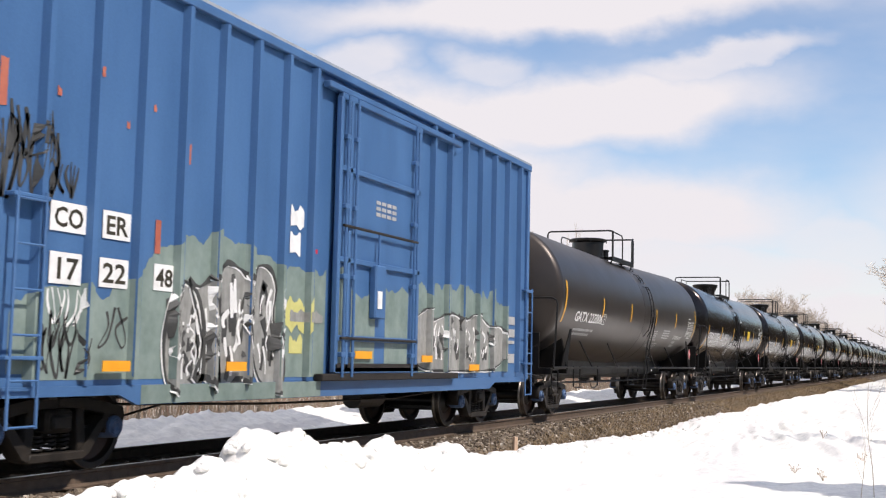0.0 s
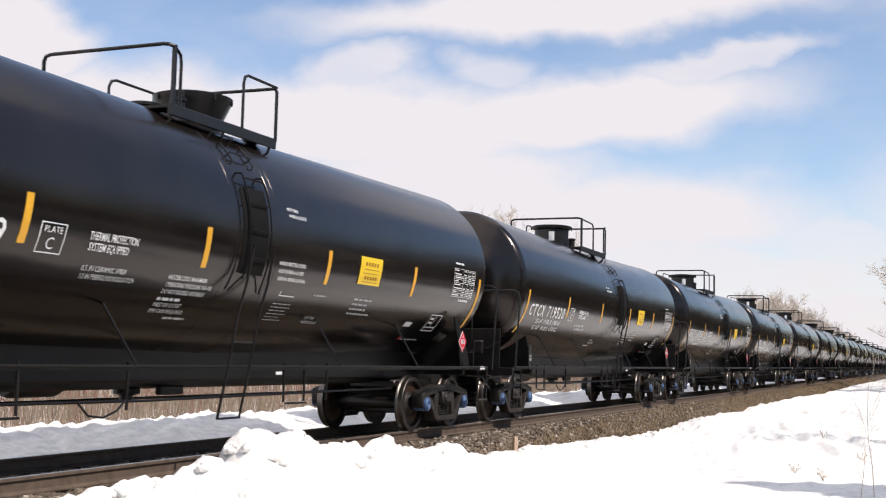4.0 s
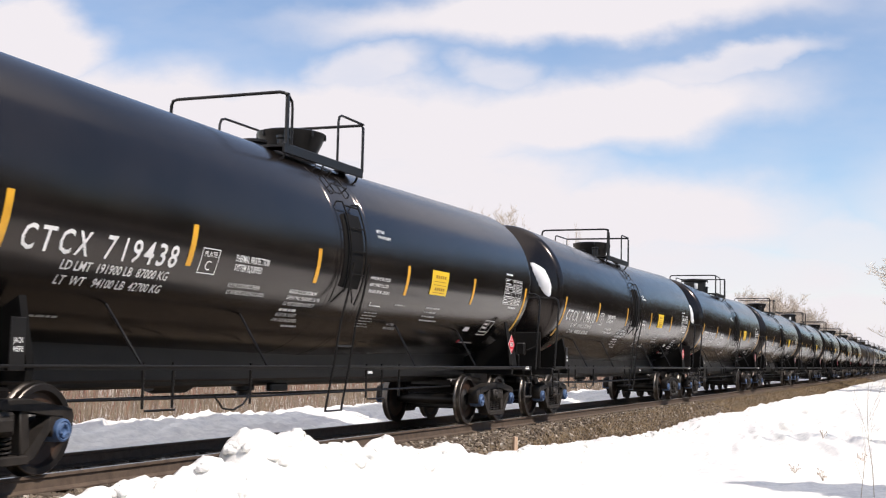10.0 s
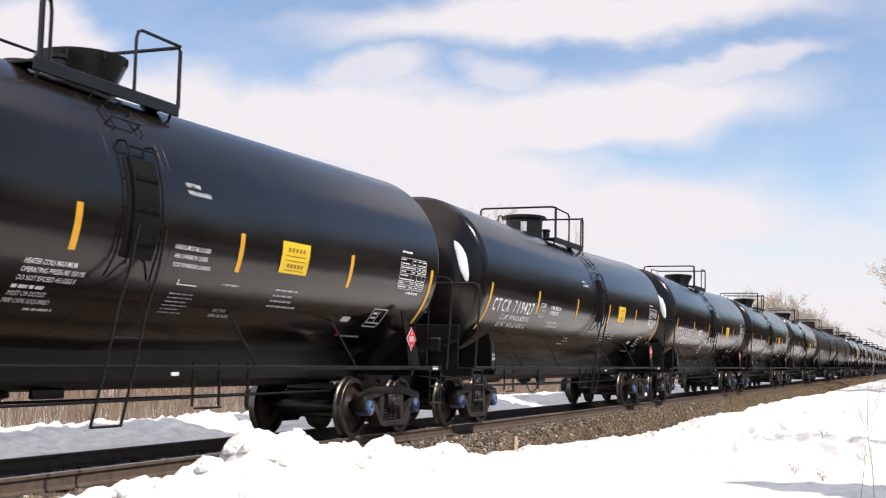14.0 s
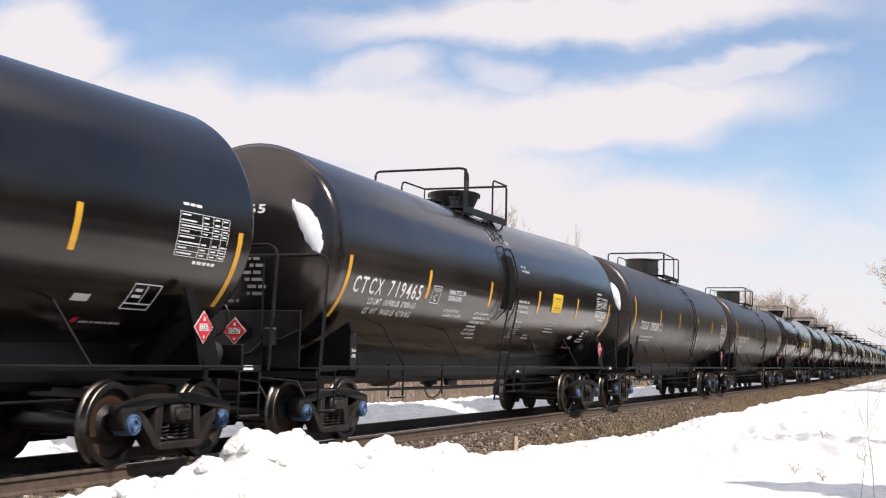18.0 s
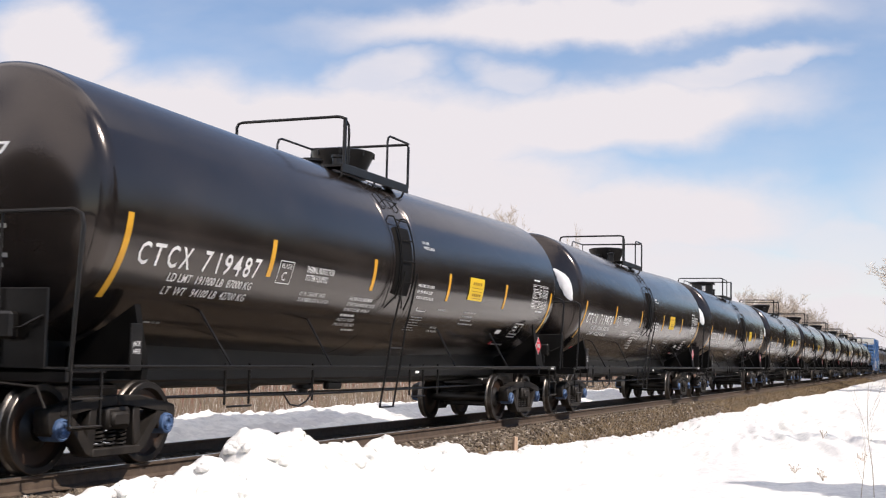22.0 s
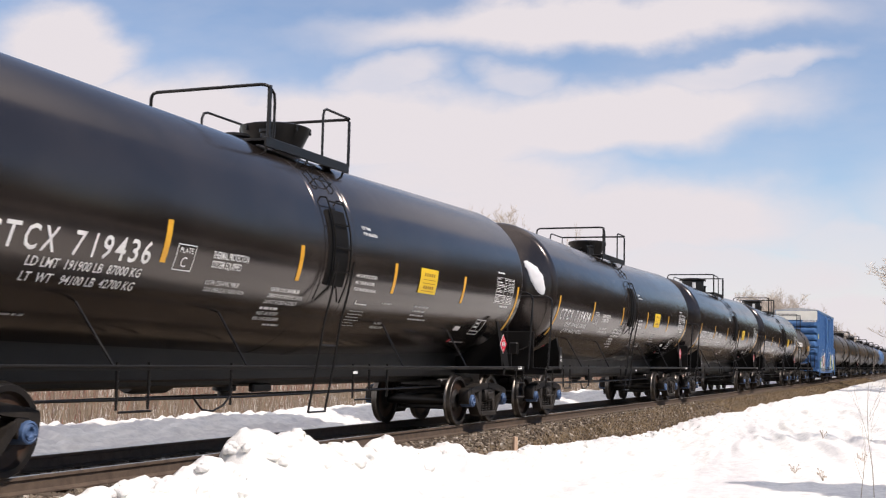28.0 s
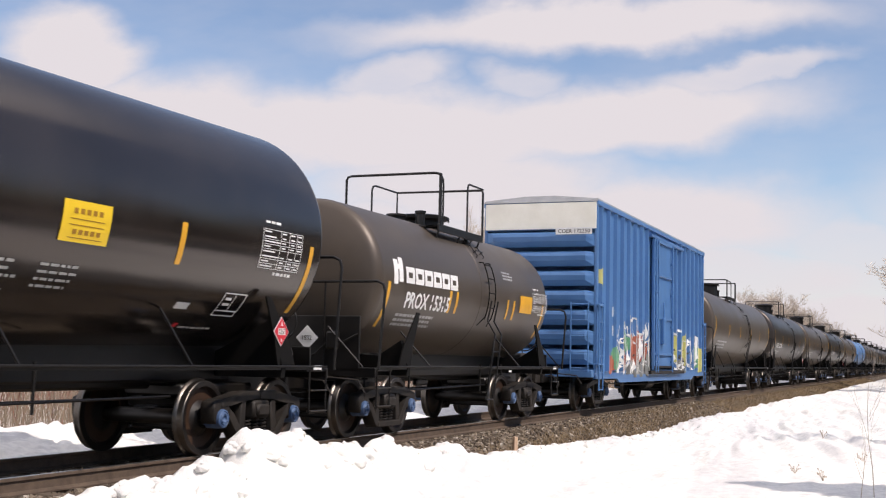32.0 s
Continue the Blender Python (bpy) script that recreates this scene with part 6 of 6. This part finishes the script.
# clods thrown up by the plough along the bank's crest
r4 = random.Random(44)
sb = bmesh.new()
bmesh.ops.create_icosphere(sb, subdivisions=3, radius=1.0)
ball = [v.co.copy() for v in sb.verts]
ball_faces = [[v.index for v in f.verts] for f in sb.faces]
sb.free()
cv, cf = [], []
for k in range(300):
    x = 7.0 + 32 * r4.random() ** 1.7
    y = -3.02 + r4.gauss(-0.10, 0.22)
    s = r4.uniform(0.035, 0.085) * (1.35 if r4.random() < 0.12 else 1.0)
    c = Vector((x, y, snow_near(x, y) - s * 0.60))
    b = len(cv)
    sx, sy, sz = r4.uniform(0.8, 1.4), r4.uniform(0.8, 1.3), r4.uniform(0.7, 1.0)
    for p in ball:
        q = 1 + 0.35 * noise.noise(p * 1.6 + Vector((k * 3.1, 0, 0))) + 0.2 * noise.noise(p * 4 + Vector((0, k * 3.1, 0)))
        cv.append(c + Vector((p.x * sx, p.y * sy, p.z * sz)) * s * q)
    cf += [tuple(b + i for i in f) for f in ball_faces]
tagged(new("snow_clods", raw("snow_clods", cv, cf, M_SNOW)), "rounded clods of snow along the ploughed bank", "snow", kind="stuff")

# ---------------------------------------------------------------- plants
M_REED = surface("dry reed", (0.12, 0.09, 0.06), (0.29, 0.23, 0.165), (0.7, 0.9), 3, 30, relief=0)
M_BARK = surface("grey bark", (0.10, 0.085, 0.07), (0.28, 0.25, 0.215), (0.8, 0.95), 4, 40, stretch=(1, 1, 0.3))
# Bright haze over the far trees is put into the twig colour.
M_TWIG = surface("brown grey twigs", (0.40, 0.335, 0.27), (0.64, 0.56, 0.47), (0.8, 0.95), 1, 10, relief=0)
M_SPRUCE = surface("dark spruce needles", (0.012, 0.022, 0.012), (0.035, 0.05, 0.025), (0.7, 0.9), 1, 10, relief=0)
M_RUST = surface("russet shrub stems", (0.14, 0.06, 0.045), (0.30, 0.16, 0.11), (0.8, 0.95), 2, 20, relief=0)


def blades(count, place, height, width, seed, mat, name, lean=0.25):
    rnd = random.Random(seed)
    verts, faces = [], []
    for _ in range(count):
        x, y, z = place(rnd)
        h = height * rnd.uniform(0.45, 1.1)
        a = rnd.uniform(0, 6.28)
        dx, dy = math.cos(a) * width / 2, math.sin(a) * width / 2
        lx, ly = rnd.gauss(0, lean) * h, rnd.gauss(0, lean) * h
        b = len(verts)
        verts += [(x - dx, y - dy, z), (x + dx, y + dy, z), (x + lx * 0.4 + dx * 0.8, y + ly * 0.4 + dy * 0.8, z + h * 0.6),
                  (x + lx * 0.4 - dx * 0.8, y + ly * 0.4 - dy * 0.8, z + h * 0.6), (x + lx, y + ly, z + h)]
        faces += [(b, b + 1, b + 2, b + 3), (b + 3, b + 2, b + 4)]
    return raw(name, verts, faces, mat, smooth=False)


def reed_place(r):
    x = 5 + 75 * r.random() ** 1.6
    y = 5.0 + 14 * r.random() ** 1.3 + 0.8 * fbm(x * 0.3, 2)
    return x, y, snow_far(x, y) - 0.05


tagged(new("dry_reeds", blades(17000, reed_place, 1.35, 0.013, 8, M_REED, "dry_reeds", 0.3)), "pale dry reeds standing behind the snow", "reeds", kind="stuff")


def brush_place(r):
    x = 20 + 260 * r.random() ** 1.4
    y = 9 + 40 * r.random()
    return x, y, -0.62


tagged(new("winter_brush", blades(14000, brush_place, 2.0, 0.035, 9, M_RUST, "winter_brush", 0.35)), "leafless russet brush in the field", "brush", kind="stuff")


M_STRAW = surface("dead straw grass", (0.15, 0.105, 0.055), (0.34, 0.245, 0.14), (0.7, 0.9), 1.5, 20, relief=0)


def grass_place(r):
    x = 8 + 150 * r.random() ** 1.2
    y = -2.66 + (0.35 + 0.85 * min(1, max(0, (x - 18) / 14))) * r.random() ** 1.4 * (1 if r.random() < 0.85 else 1.6)
    return x, y, bed(y) - 0.02


tagged(new("dead_grass", blades(42000, grass_place, 0.17, 0.012, 10, M_STRAW, "dead_grass", 0.6)), "dead grass along the foot of the ballast", "grass", kind="stuff")


def branches(bm, base, way, length, r, depth, rnd, twigs, spread=0.5, least=0.0):
    """A limb that bends and divides; the finest shoots are collected in twigs."""
    pts, p, d = [base], base.copy(), way.normalized()
    n = 4 if depth > 1 else 3
    for _ in range(n):
        d = (d + Vector((rnd.gauss(0, 0.10), rnd.gauss(0, 0.10), rnd.gauss(0.04, 0.06)))).normalized()
        p = p + d * length / n
        pts.append(p.copy())
    rs = [max(least, r * (1 - 0.65 * k / n)) for k in range(n + 1)]
    tube(bm if depth > 1 else twigs, pts, r, 6 if depth > 2 else (4 if depth > 1 else 3), caps=False, ends=rs)
    if depth == 0:
        return
    kids = {4: 15, 3: 8, 2: 6, 1: 5}[depth]
    for k in range(kids):
        t = 0.30 + 0.70 * (k + rnd.random()) / kids
        i = min(int(t * n), n - 1)
        q = pts[i].lerp(pts[i + 1], t * n - i)
        a = rnd.uniform(0, 6.28)
        side = Vector((math.cos(a), math.sin(a), rnd.uniform(-0.1, 0.5)))
        branches(bm, q, d * (1 - spread) + side * spread, length * rnd.uniform(0.34, 0.52), rs[i] * 0.55, depth - 1, rnd, twigs, spread, least)


def bare_tree(height, seed, label, spread=0.5, least=0.0, full=4):
    rnd = random.Random(seed)
    tree = thing("bare_tree", label, "tree", "bare trees")
    bm, tw = bmesh.new(), bmesh.new()
    branches(bm, Vector((0, 0, 0)), Vector((0, 0, 1)), height * 0.8, height * 0.011, full, rnd, tw, spread, least)
    part("trunk", bm, M_BARK, tree, smooth=60)
    part("crown", tw, M_TWIG, tree, "leafless crown of fine twigs", smooth=60)
    return tree


def spruce(height, seed, label):
    rnd = random.Random(seed)
    tree = thing("spruce", label, "tree", "spruces")
    bm = bmesh.new()
    tube(bm, [(0, 0, 0), (0, 0, height * 0.97)], 0.1, 6, ends=[height * 0.014, 0.01])
    part("trunk", bm, M_BARK, tree)
    verts, faces = [], []
    layers = int(height * 1.7)
    for i in range(layers):
        z = height * (0.10 + 0.88 * i / layers)
        r = height * 0.19 * (1 - i / layers) ** 0.9 + 0.12
        for k in range(9):
            a = 2 * math.pi * k / 9 + rnd.uniform(0, 0.7)
            rr = r * rnd.uniform(0.7, 1.15)
            w = rr * 0.30
            c, s = math.cos(a), math.sin(a)
            b = len(verts)
            drop = rr * rnd.uniform(0.15, 0.5)
            verts += [(0, 0, z + rr * 0.25), (c * rr * 0.6 - s * w, s * rr * 0.6 + c * w, z - drop * 0.3), (c * rr, s * rr, z - drop), (c * rr * 0.6 + s * w, s * rr * 0.6 - c * w, z - drop * 0.3), (c * rr * 0.5, s * rr * 0.5, z - drop * 0.3 - 0.25)]
            faces += [(b, b + 1, b + 2), (b, b + 2, b + 3), (b + 1, b + 4, b + 2), (b + 4, b + 3, b + 2)]
    part("crown", raw("crown", verts, faces, M_SPRUCE, smooth=False), None, tree, "dark needled crown")
    return tree


rnd = random.Random(12)
protos = [bare_tree(13, 31, "tall bare birch with pale fine twigs", 0.58, 0.012), bare_tree(12, 32, "bare grey tree with a rounded crown", 0.60, 0.012), bare_tree(14, 33, "slender leafless tree of the wood", 0.36, 0.012)]
far = [bare_tree(13, 41, "tall leafless tree at the edge of the wood", 0.48, 0.014), bare_tree(12, 42, "round leafless tree at the edge of the wood", 0.54, 0.014)]
spots = [(84.0, 20.2, 0.98, 0), (84.6, 20.9, 0.90, 1), (83.6, 19.5, 0.86, 1), (86.0, 23.8, 0.80, 2), (110, 22.3, 0.86, 2)]
# the edge of the wood beyond the track
for k in range(80):
    x = 222 + 400 * (k / 80) ** 1.2 + rnd.uniform(-6, 6)
    y = 17.5 + 9 * (k / 80) + rnd.uniform(-1, 8) * (0.3 + 0.7 * min(1, k / 20))
    spots.append((x, min(y, x * 0.135 - 9.5), rnd.uniform(0.92, 1.22) * (0.8 if k < 4 else 1.0), 3 + k % 2))
protos += far
placed = set()
for x, y, s, i in spots:
    tree = protos[i] if i not in placed else copy_thing(protos[i], Matrix())
    placed.add(i)
    slim = (0.62 if i < 2 else 0.3) if x < 150 else 0.95
    tree.matrix_basis = pose(x, y, -0.65, 0, 0, rnd.uniform(0, 360)) @ Matrix.Diagonal((s * slim, s * slim, s, 1))
fir = spruce(15, 51, "dark spruce at the wood's edge; near-side copies are unseen shadow casters")
fir.matrix_basis = pose(330, 21.5, -0.65) @ Matrix.Scale(1.05, 4)
# Last three: widened, unseen spruces added to cast a shadow on the snow.
for x, y, s in ((322, 22.6, 1.0), (345, 22.4, 0.95), (430, 27, 1.1), (455, 28, 1.0), (510, 26, 1.0), (16.4, -16.3, 0.8), (15.8, -17.6, 0.82), (16.2, -19.2, 0.85)):
    wide = s * (1.7 if y < 0 else 1.0)
    copy_thing(fir, pose(x, y, -0.65, 0, 0, x) @ Matrix.Diagonal((wide, wide, s, 1)))

# bare tree beside the road, its branches reaching into view
near = bare_tree(4.6, 77, "bare young tree with drooping twigs beside the snow", 0.62, 0.004)
near.matrix_basis = pose(29.5, -9.4, -0.6, 0, 0, 40)


def sapling(x, y, height, seed, label):
    rnd = random.Random(seed)
    t = thing("sapling", label, "shrub", "shoots in the snow")
    bm, tw = bmesh.new(), bmesh.new()
    branches(bm, Vector((0, 0, 0)), Vector((0.02, 0.0, 1)), height, 0.007, 2, rnd, tw, 0.3)
    part("stem", bm, M_TWIG, t)
    part("crown", tw, M_TWIG, t)
    t.matrix_basis = pose(x, y, snow_near(x, y) - 0.03)
    return t


sapling(17.3, -8.52, 1.55, 4, "thin leafless shoot standing in the snow")
sapling(17.0, -8.36, 0.8, 5, "thin leafless shoot standing in the snow")
for i, (x, y) in enumerate(((23.5, -8.05), (20.0, -7.2), (19.2, -7.7), (13.5, -5.8), (29, -6.9))):
    t = thing("dry_weed", "small dry brown weed poking through the snow", "weed", "weeds in the snow")
    r2 = random.Random(60 + i)
    bm = bmesh.new()
    for k in range(9):
        a = r2.uniform(0, 6.28)
        e = Vector((math.cos(a) * 0.09, math.sin(a) * 0.09, r2.uniform(0.05, 0.2)))
        tube(bm, [(0, 0, 0), e * 0.5 + Vector((0, 0, 0.03)), e], 0.004, 4)
        box(bm, tuple(e), (0.018, 0.018, 0.022))
    part("stalk", bm, M_TWIG, t)
    t.matrix_basis = pose(x, y, snow_near(x, y) - 0.02)

# wood on the camera's side of the road, behind and beside it
# Out of view; added so the tanks mirror something dark and brown.
r3 = random.Random(21)
M_WOODLAND = surface("brown winter wood", (0.030, 0.022, 0.014), (0.075, 0.055, 0.036), (0.8, 0.95), 0.4, 4, relief=0)
wv, wf = [], []
for k in range(230):
    x = -40 + 560 * (k / 230) ** 1.15 + r3.uniform(-1.5, 1.5)
    y = -22.5 - 11 * r3.random() + (5.0 if x > 75 else 0.0)
    h = (17 if x < 75 else 25) * r3.uniform(0.75, 1.2)
    c = Vector((x, y, -0.65))
    layers = 12
    for i in range(layers):
        z = h * (0.06 + 0.92 * i / layers)
        r = h * 0.19 * (1 - i / layers) ** 0.9 + 0.12
        for q in range(7):
            a = 2 * math.pi * q / 7 + r3.uniform(0, 0.8)
            rr, w = r * r3.uniform(0.7, 1.15), 0.34 * r
            co, si = math.cos(a), math.sin(a)
            b = len(wv)
            wv += [c + Vector((0, 0, z + rr * 0.3)), c + Vector((co * rr * 0.6 - si * w, si * rr * 0.6 + co * w, z - rr * 0.15)), c + Vector((co * rr, si * rr, z - rr * 0.4)), c + Vector((co * rr * 0.6 + si * w, si * rr * 0.6 - co * w, z - rr * 0.15))]
            wf += [(b, b + 1, b + 2), (b, b + 2, b + 3)]
tagged(new("mixed_wood", raw("mixed_wood", wv, wf, M_WOODLAND, smooth=False)), "unseen brown winter wood along the near side, added for reflections", "wood", kind="stuff")

# ---------------------------------------------------------------- birds


M_FEATHER = surface("dark feathers", (0.02, 0.018, 0.017), (0.05, 0.045, 0.04), (0.6, 0.8), 20, 60, relief=0)


def bird():
    b = thing("bird", "small dark bird diving over the train", "bird", "birds")
    bm = bmesh.new()
    lathe(bm, [(-0.14, 0.0), (-0.12, 0.025), (-0.04, 0.055), (0.05, 0.05), (0.10, 0.035), (0.14, 0.03), (0.17, 0.0)], "x", 10)
    prism(bm, [(-0.12, -0.02), (-0.26, -0.05), (-0.26, 0.05), (-0.12, 0.02)], -0.005, 0.008, "z")
    part("body", bm, M_FEATHER, b)
    for q in (-1, 1):
        bm = bmesh.new()
        prism(bm, [(0.07, q * 0.03), (0.05, q * 0.20), (-0.06, q * 0.30), (-0.05, q * 0.16), (-0.06, q * 0.03)], 0.01, 0.02, "z")
        part("wing", bm, M_FEATHER, b)
    return b


birds = [bird(), bird()]
FLIGHTS = [[(0.0, 105, -45, 24), (2.6, 108.5, -2.7, 18.4), (2.8, 108.4, 0.3, 17.5), (3.0, 108.2, 3.5, 16.6), (3.1, 108.1, 4.5, 16.1), (3.2, 108.2, 5.1, 14.9), (3.3, 108.4, 5.0, 13.7), (3.5, 108.8, 4.3, 10.3), (4.0, 112, 9, 2.0), (4.6, 125, 30, 1.5), (32.0, 190, 160, 2.0)],
           [(0.0, 110, -38, 22), (2.2, 109.2, -3.1, 13.3), (2.4, 109.2, -1.5, 12.0), (2.6, 109.3, -1.0, 10.1), (2.8, 109.5, -1.8, 8.5), (3.1, 110, -7, 7.5), (4.0, 112, -32, 5.0), (32.0, 120, -220, 5.0)]]

# ---------------------------------------------------------------- sky


def cloud_sheet():
    """A flat layer of thin cloud that drifts with the wind."""
    high = 220.0
    m = bpy.data.materials.new("thin broken cloud")
    m.use_nodes = True
    n, l = m.node_tree.nodes, m.node_tree.links
    n.remove(n["Principled BSDF"])
    co = n.new("ShaderNodeTexCoord").outputs["Object"]

    def dot(v, off):
        d = n.new("ShaderNodeVectorMath")
        d.operation = "DOT_PRODUCT"
        l.new(co, d.inputs[0])
        d.inputs[1].default_value = v
        a = n.new("ShaderNodeMath")
        a.operation = "ADD"
        l.new(d.outputs["Value"], a.inputs[0])
        a.inputs[1].default_value = off
        return a.outputs[0]
    q = look((0, 0, 0), AIM, ROLL).to_3x3()
    right, up, ahead = q.col[0], q.col[1], -q.col[2]

    def ratio(a, b):
        d = n.new("ShaderNodeMath")
        d.operation = "DIVIDE"
        l.new(a, d.inputs[0])
        l.new(b, d.inputs[1])
        return d.outputs[0]
    depth = dot(ahead, ahead.z * high)
    sx = ratio(dot(right, right.z * high), depth)
    sy = ratio(dot(up, up.z * high), depth)
    comb = n.new("ShaderNodeCombineXYZ")
    l.new(sx, comb.inputs[0])
    l.new(sy, comb.inputs[1])
    warp = noise_node(n, l, 9.0, 5, coord=comb.outputs[0], stretch=(1, 1.6, 1))
    wv = n.new("ShaderNodeVectorMath")
    wv.operation = "MULTIPLY_ADD"
    l.new(warp.outputs["Color"], wv.inputs[0])
    wv.inputs[1].default_value = (0.085, 0.060, 0)
    l.new(comb.outputs[0], wv.inputs[2])
    # long banks of cloud: centre, half sizes, lean, weight
    total = None
    for cx, cy, rx, ry, lean, wgt in CLOUDS:
        mp = n.new("ShaderNodeMapping")
        mp.vector_type = "TEXTURE"
        mp.inputs["Location"].default_value = (cx + 0.0425, cy + 0.030, 0)
        mp.inputs["Rotation"].default_value = (0, 0, radians(lean))
        mp.inputs["Scale"].default_value = (rx, ry, 1)
        l.new(wv.outputs[0], mp.inputs["Vector"])
        ln = n.new("ShaderNodeVectorMath")
        ln.operation = "LENGTH"
        l.new(mp.outputs[0], ln.inputs[0])
        mr = n.new("ShaderNodeMapRange")
        mr.interpolation_type = "SMOOTHSTEP"
        mr.inputs["From Min"].default_value, mr.inputs["From Max"].default_value = 1.28, 0.48
        mr.inputs["To Min"].default_value, mr.inputs["To Max"].default_value = 0.0, wgt
        l.new(ln.outputs["Value"], mr.inputs[0])
        if total is None:
            total = mr.outputs[0]
        else:
            a = n.new("ShaderNodeMath")
            a.operation = "MAXIMUM"
            l.new(total, a.inputs[0])
            l.new(mr.outputs[0], a.inputs[1])
            total = a.outputs[0]
    # Cloud out of view, added as fill light for shaded ground.
    wide = noise_node(n, l, 0.006, 5, coord=co)
    wr = n.new("ShaderNodeMapRange")
    wr.inputs["From Min"].default_value, wr.inputs["From Max"].default_value = 0.34, 0.52
    l.new(wide.outputs[0], wr.inputs[0])
    aside = n.new("ShaderNodeMapRange")
    aside.inputs["From Min"].default_value, aside.inputs["From Max"].default_value = 260.0, 160.0
    l.new(depth, aside.inputs[0])
    unseen_fill = n.new("ShaderNodeMath")
    unseen_fill.operation = "MULTIPLY"
    l.new(wr.outputs[0], unseen_fill.inputs[0])
    l.new(aside.outputs[0], unseen_fill.inputs[1])
    gate = n.new("ShaderNodeMapRange")
    gate.inputs["From Min"].default_value, gate.inputs["From Max"].default_value = 160.0, 260.0
    l.new(depth, gate.inputs[0])
    ahead_only = n.new("ShaderNodeMath")
    ahead_only.operation = "MULTIPLY"
    l.new(total, ahead_only.inputs[0])
    l.new(gate.outputs[0], ahead_only.inputs[1])
    both = n.new("ShaderNodeMath")
    both.operation = "ADD"
    l.new(ahead_only.outputs[0], both.inputs[0])
    l.new(unseen_fill.outputs[0], both.inputs[1])
    total = both.outputs[0]
    wisp = noise_node(n, l, 14.0, 6, coord=comb.outputs[0], stretch=(0.6, 1.6, 1))
    ww = n.new("ShaderNodeMapRange")
    ww.inputs["From Min"].default_value, ww.inputs["From Max"].default_value = 0.3, 0.75
    ww.inputs["To Min"].default_value, ww.inputs["To Max"].default_value = 0.0, 0.22
    l.new(wisp.outputs[0], ww.inputs[0])
    su = n.new("ShaderNodeMath")
    su.operation = "ADD"
    su.use_clamp = True
    l.new(total, su.inputs[0])
    l.new(ww.outputs[0], su.inputs[1])
    em = n.new("ShaderNodeEmission")
    em.inputs[0].default_value = (0.905, 0.90, 0.945, 1)
    # The unseen part glows stronger to brighten the shade.
    glow = n.new("ShaderNodeMapRange")
    glow.inputs["From Min"].default_value, glow.inputs["From Max"].default_value = 160.0, 260.0
    glow.inputs["To Min"].default_value, glow.inputs["To Max"].default_value = 1.5, 0.89
    l.new(depth, glow.inputs[0])
    l.new(glow.outputs[0], em.inputs[1])
    tr = n.new("ShaderNodeBsdfTransparent")
    mx = n.new("ShaderNodeMixShader")
    l.new(su.outputs[0], mx.inputs[0])
    l.new(tr.outputs[0], mx.inputs[1])
    l.new(em.outputs[0], mx.inputs[2])
    l.new(mx.outputs[0], n["Material Output"].inputs[0])
    bm = bmesh.new()
    xs, ys = steps(-4000, 4700, 150), steps(-60, 4700, 150)
    vv, ff = sheet(xs, ys, lambda x, y: -214 * min(1.0, math.hypot(x, y) / 4700) ** 2)
    ob = new("cloud_layer", raw("cloud_layer", vv, ff, m))
    ob.matrix_basis = pose(EYE.x, EYE.y, EYE.z + high)
    return tagged(ob, "thin white banks of cloud over a blue sky", "sky", kind="structure")


def px(x, y, w, h):
    """Cloud bank from its middle and half sizes on a 1568 wide picture."""
    return ((x - 784) / 2089.6, (441 - y) / 2089.6, w / 2089.6, h / 2089.6)


CLOUDS = [
    (*px(60, 75, 150, 75), -10, 1.0), (*px(250, 210, 330, 110), -8, 1.0), (*px(640, 230, 420, 100), -3, 1.0),
    (*px(1060, 200, 380, 75), 6, 1.0), (*px(1290, 110, 190, 32), 7, 0.75), (*px(640, 130, 120, 45), 8, 0.7), (*px(880, 130, 90, 40), -6, 0.6),
    (*px(1000, 15, 480, 55), 3, 0.95), (*px(1100, 390, 380, 85), 2, 0.95), (*px(820, 330, 330, 90), -4, 0.9),
    # Banks at 2150 and 1900: out of view, added to whiten tank reflections.
    (*px(1480, 420, 160, 60), -6, 0.6), (*px(1250, 480, 450, 60), -2, 0.75), (*px(1500, 560, 420, 60), 0, 0.85), (*px(1500, 640, 900, 75), 0, 1.2), (*px(2150, 380, 600, 170), 0, 1.0), (*px(1900, -260, 900, 260), 0, 0.6), (*px(500, 420, 600, 90), 0, 0.9),
]
clouds = cloud_sheet()
WIND = (1.36, -0.40)


def rolled(t):
    """Distance run by the train at t seconds, from the table."""
    return -UNIT * (lerp_table(MARK, t) - MARK[0][1])


def motions():
    for car, place, _ in TRAIN:
        walk(car, [(t, pose(UNIT * (s + place), 0, 0)) for t, s in MARK])
    walk(clouds, [(t, pose(EYE.x + WIND[0] * (t - 10), EYE.y + WIND[1] * (t - 10), EYE.z + 220)) for t in (0, 16, 32)])
    for b, flight in zip(birds, FLIGHTS):
        walk(b, [(t, pose(x, y, z, 20, 15, 120)) for t, x, y, z in flight])
    # all wheels turn alike: each is set on its axle place, and one turning path serves them
    sets = [o for o in scene.objects if o.name.split(".")[0] == "wheel"]
    rows = [(k / FPS, pose(0, 0, 0, 0, -math.degrees(rolled(k / FPS) / WHEEL_R) % 360, 0)) for k in range(32 * FPS + 1)]
    walk(sets[0], rows)
    done = sets[0].animation_data
    for o in sets[1:]:
        o.rotation_mode = "QUATERNION"
        a = o.animation_data_create()
        a.action = done.action
        a.action_slot = done.action_slot


motions()
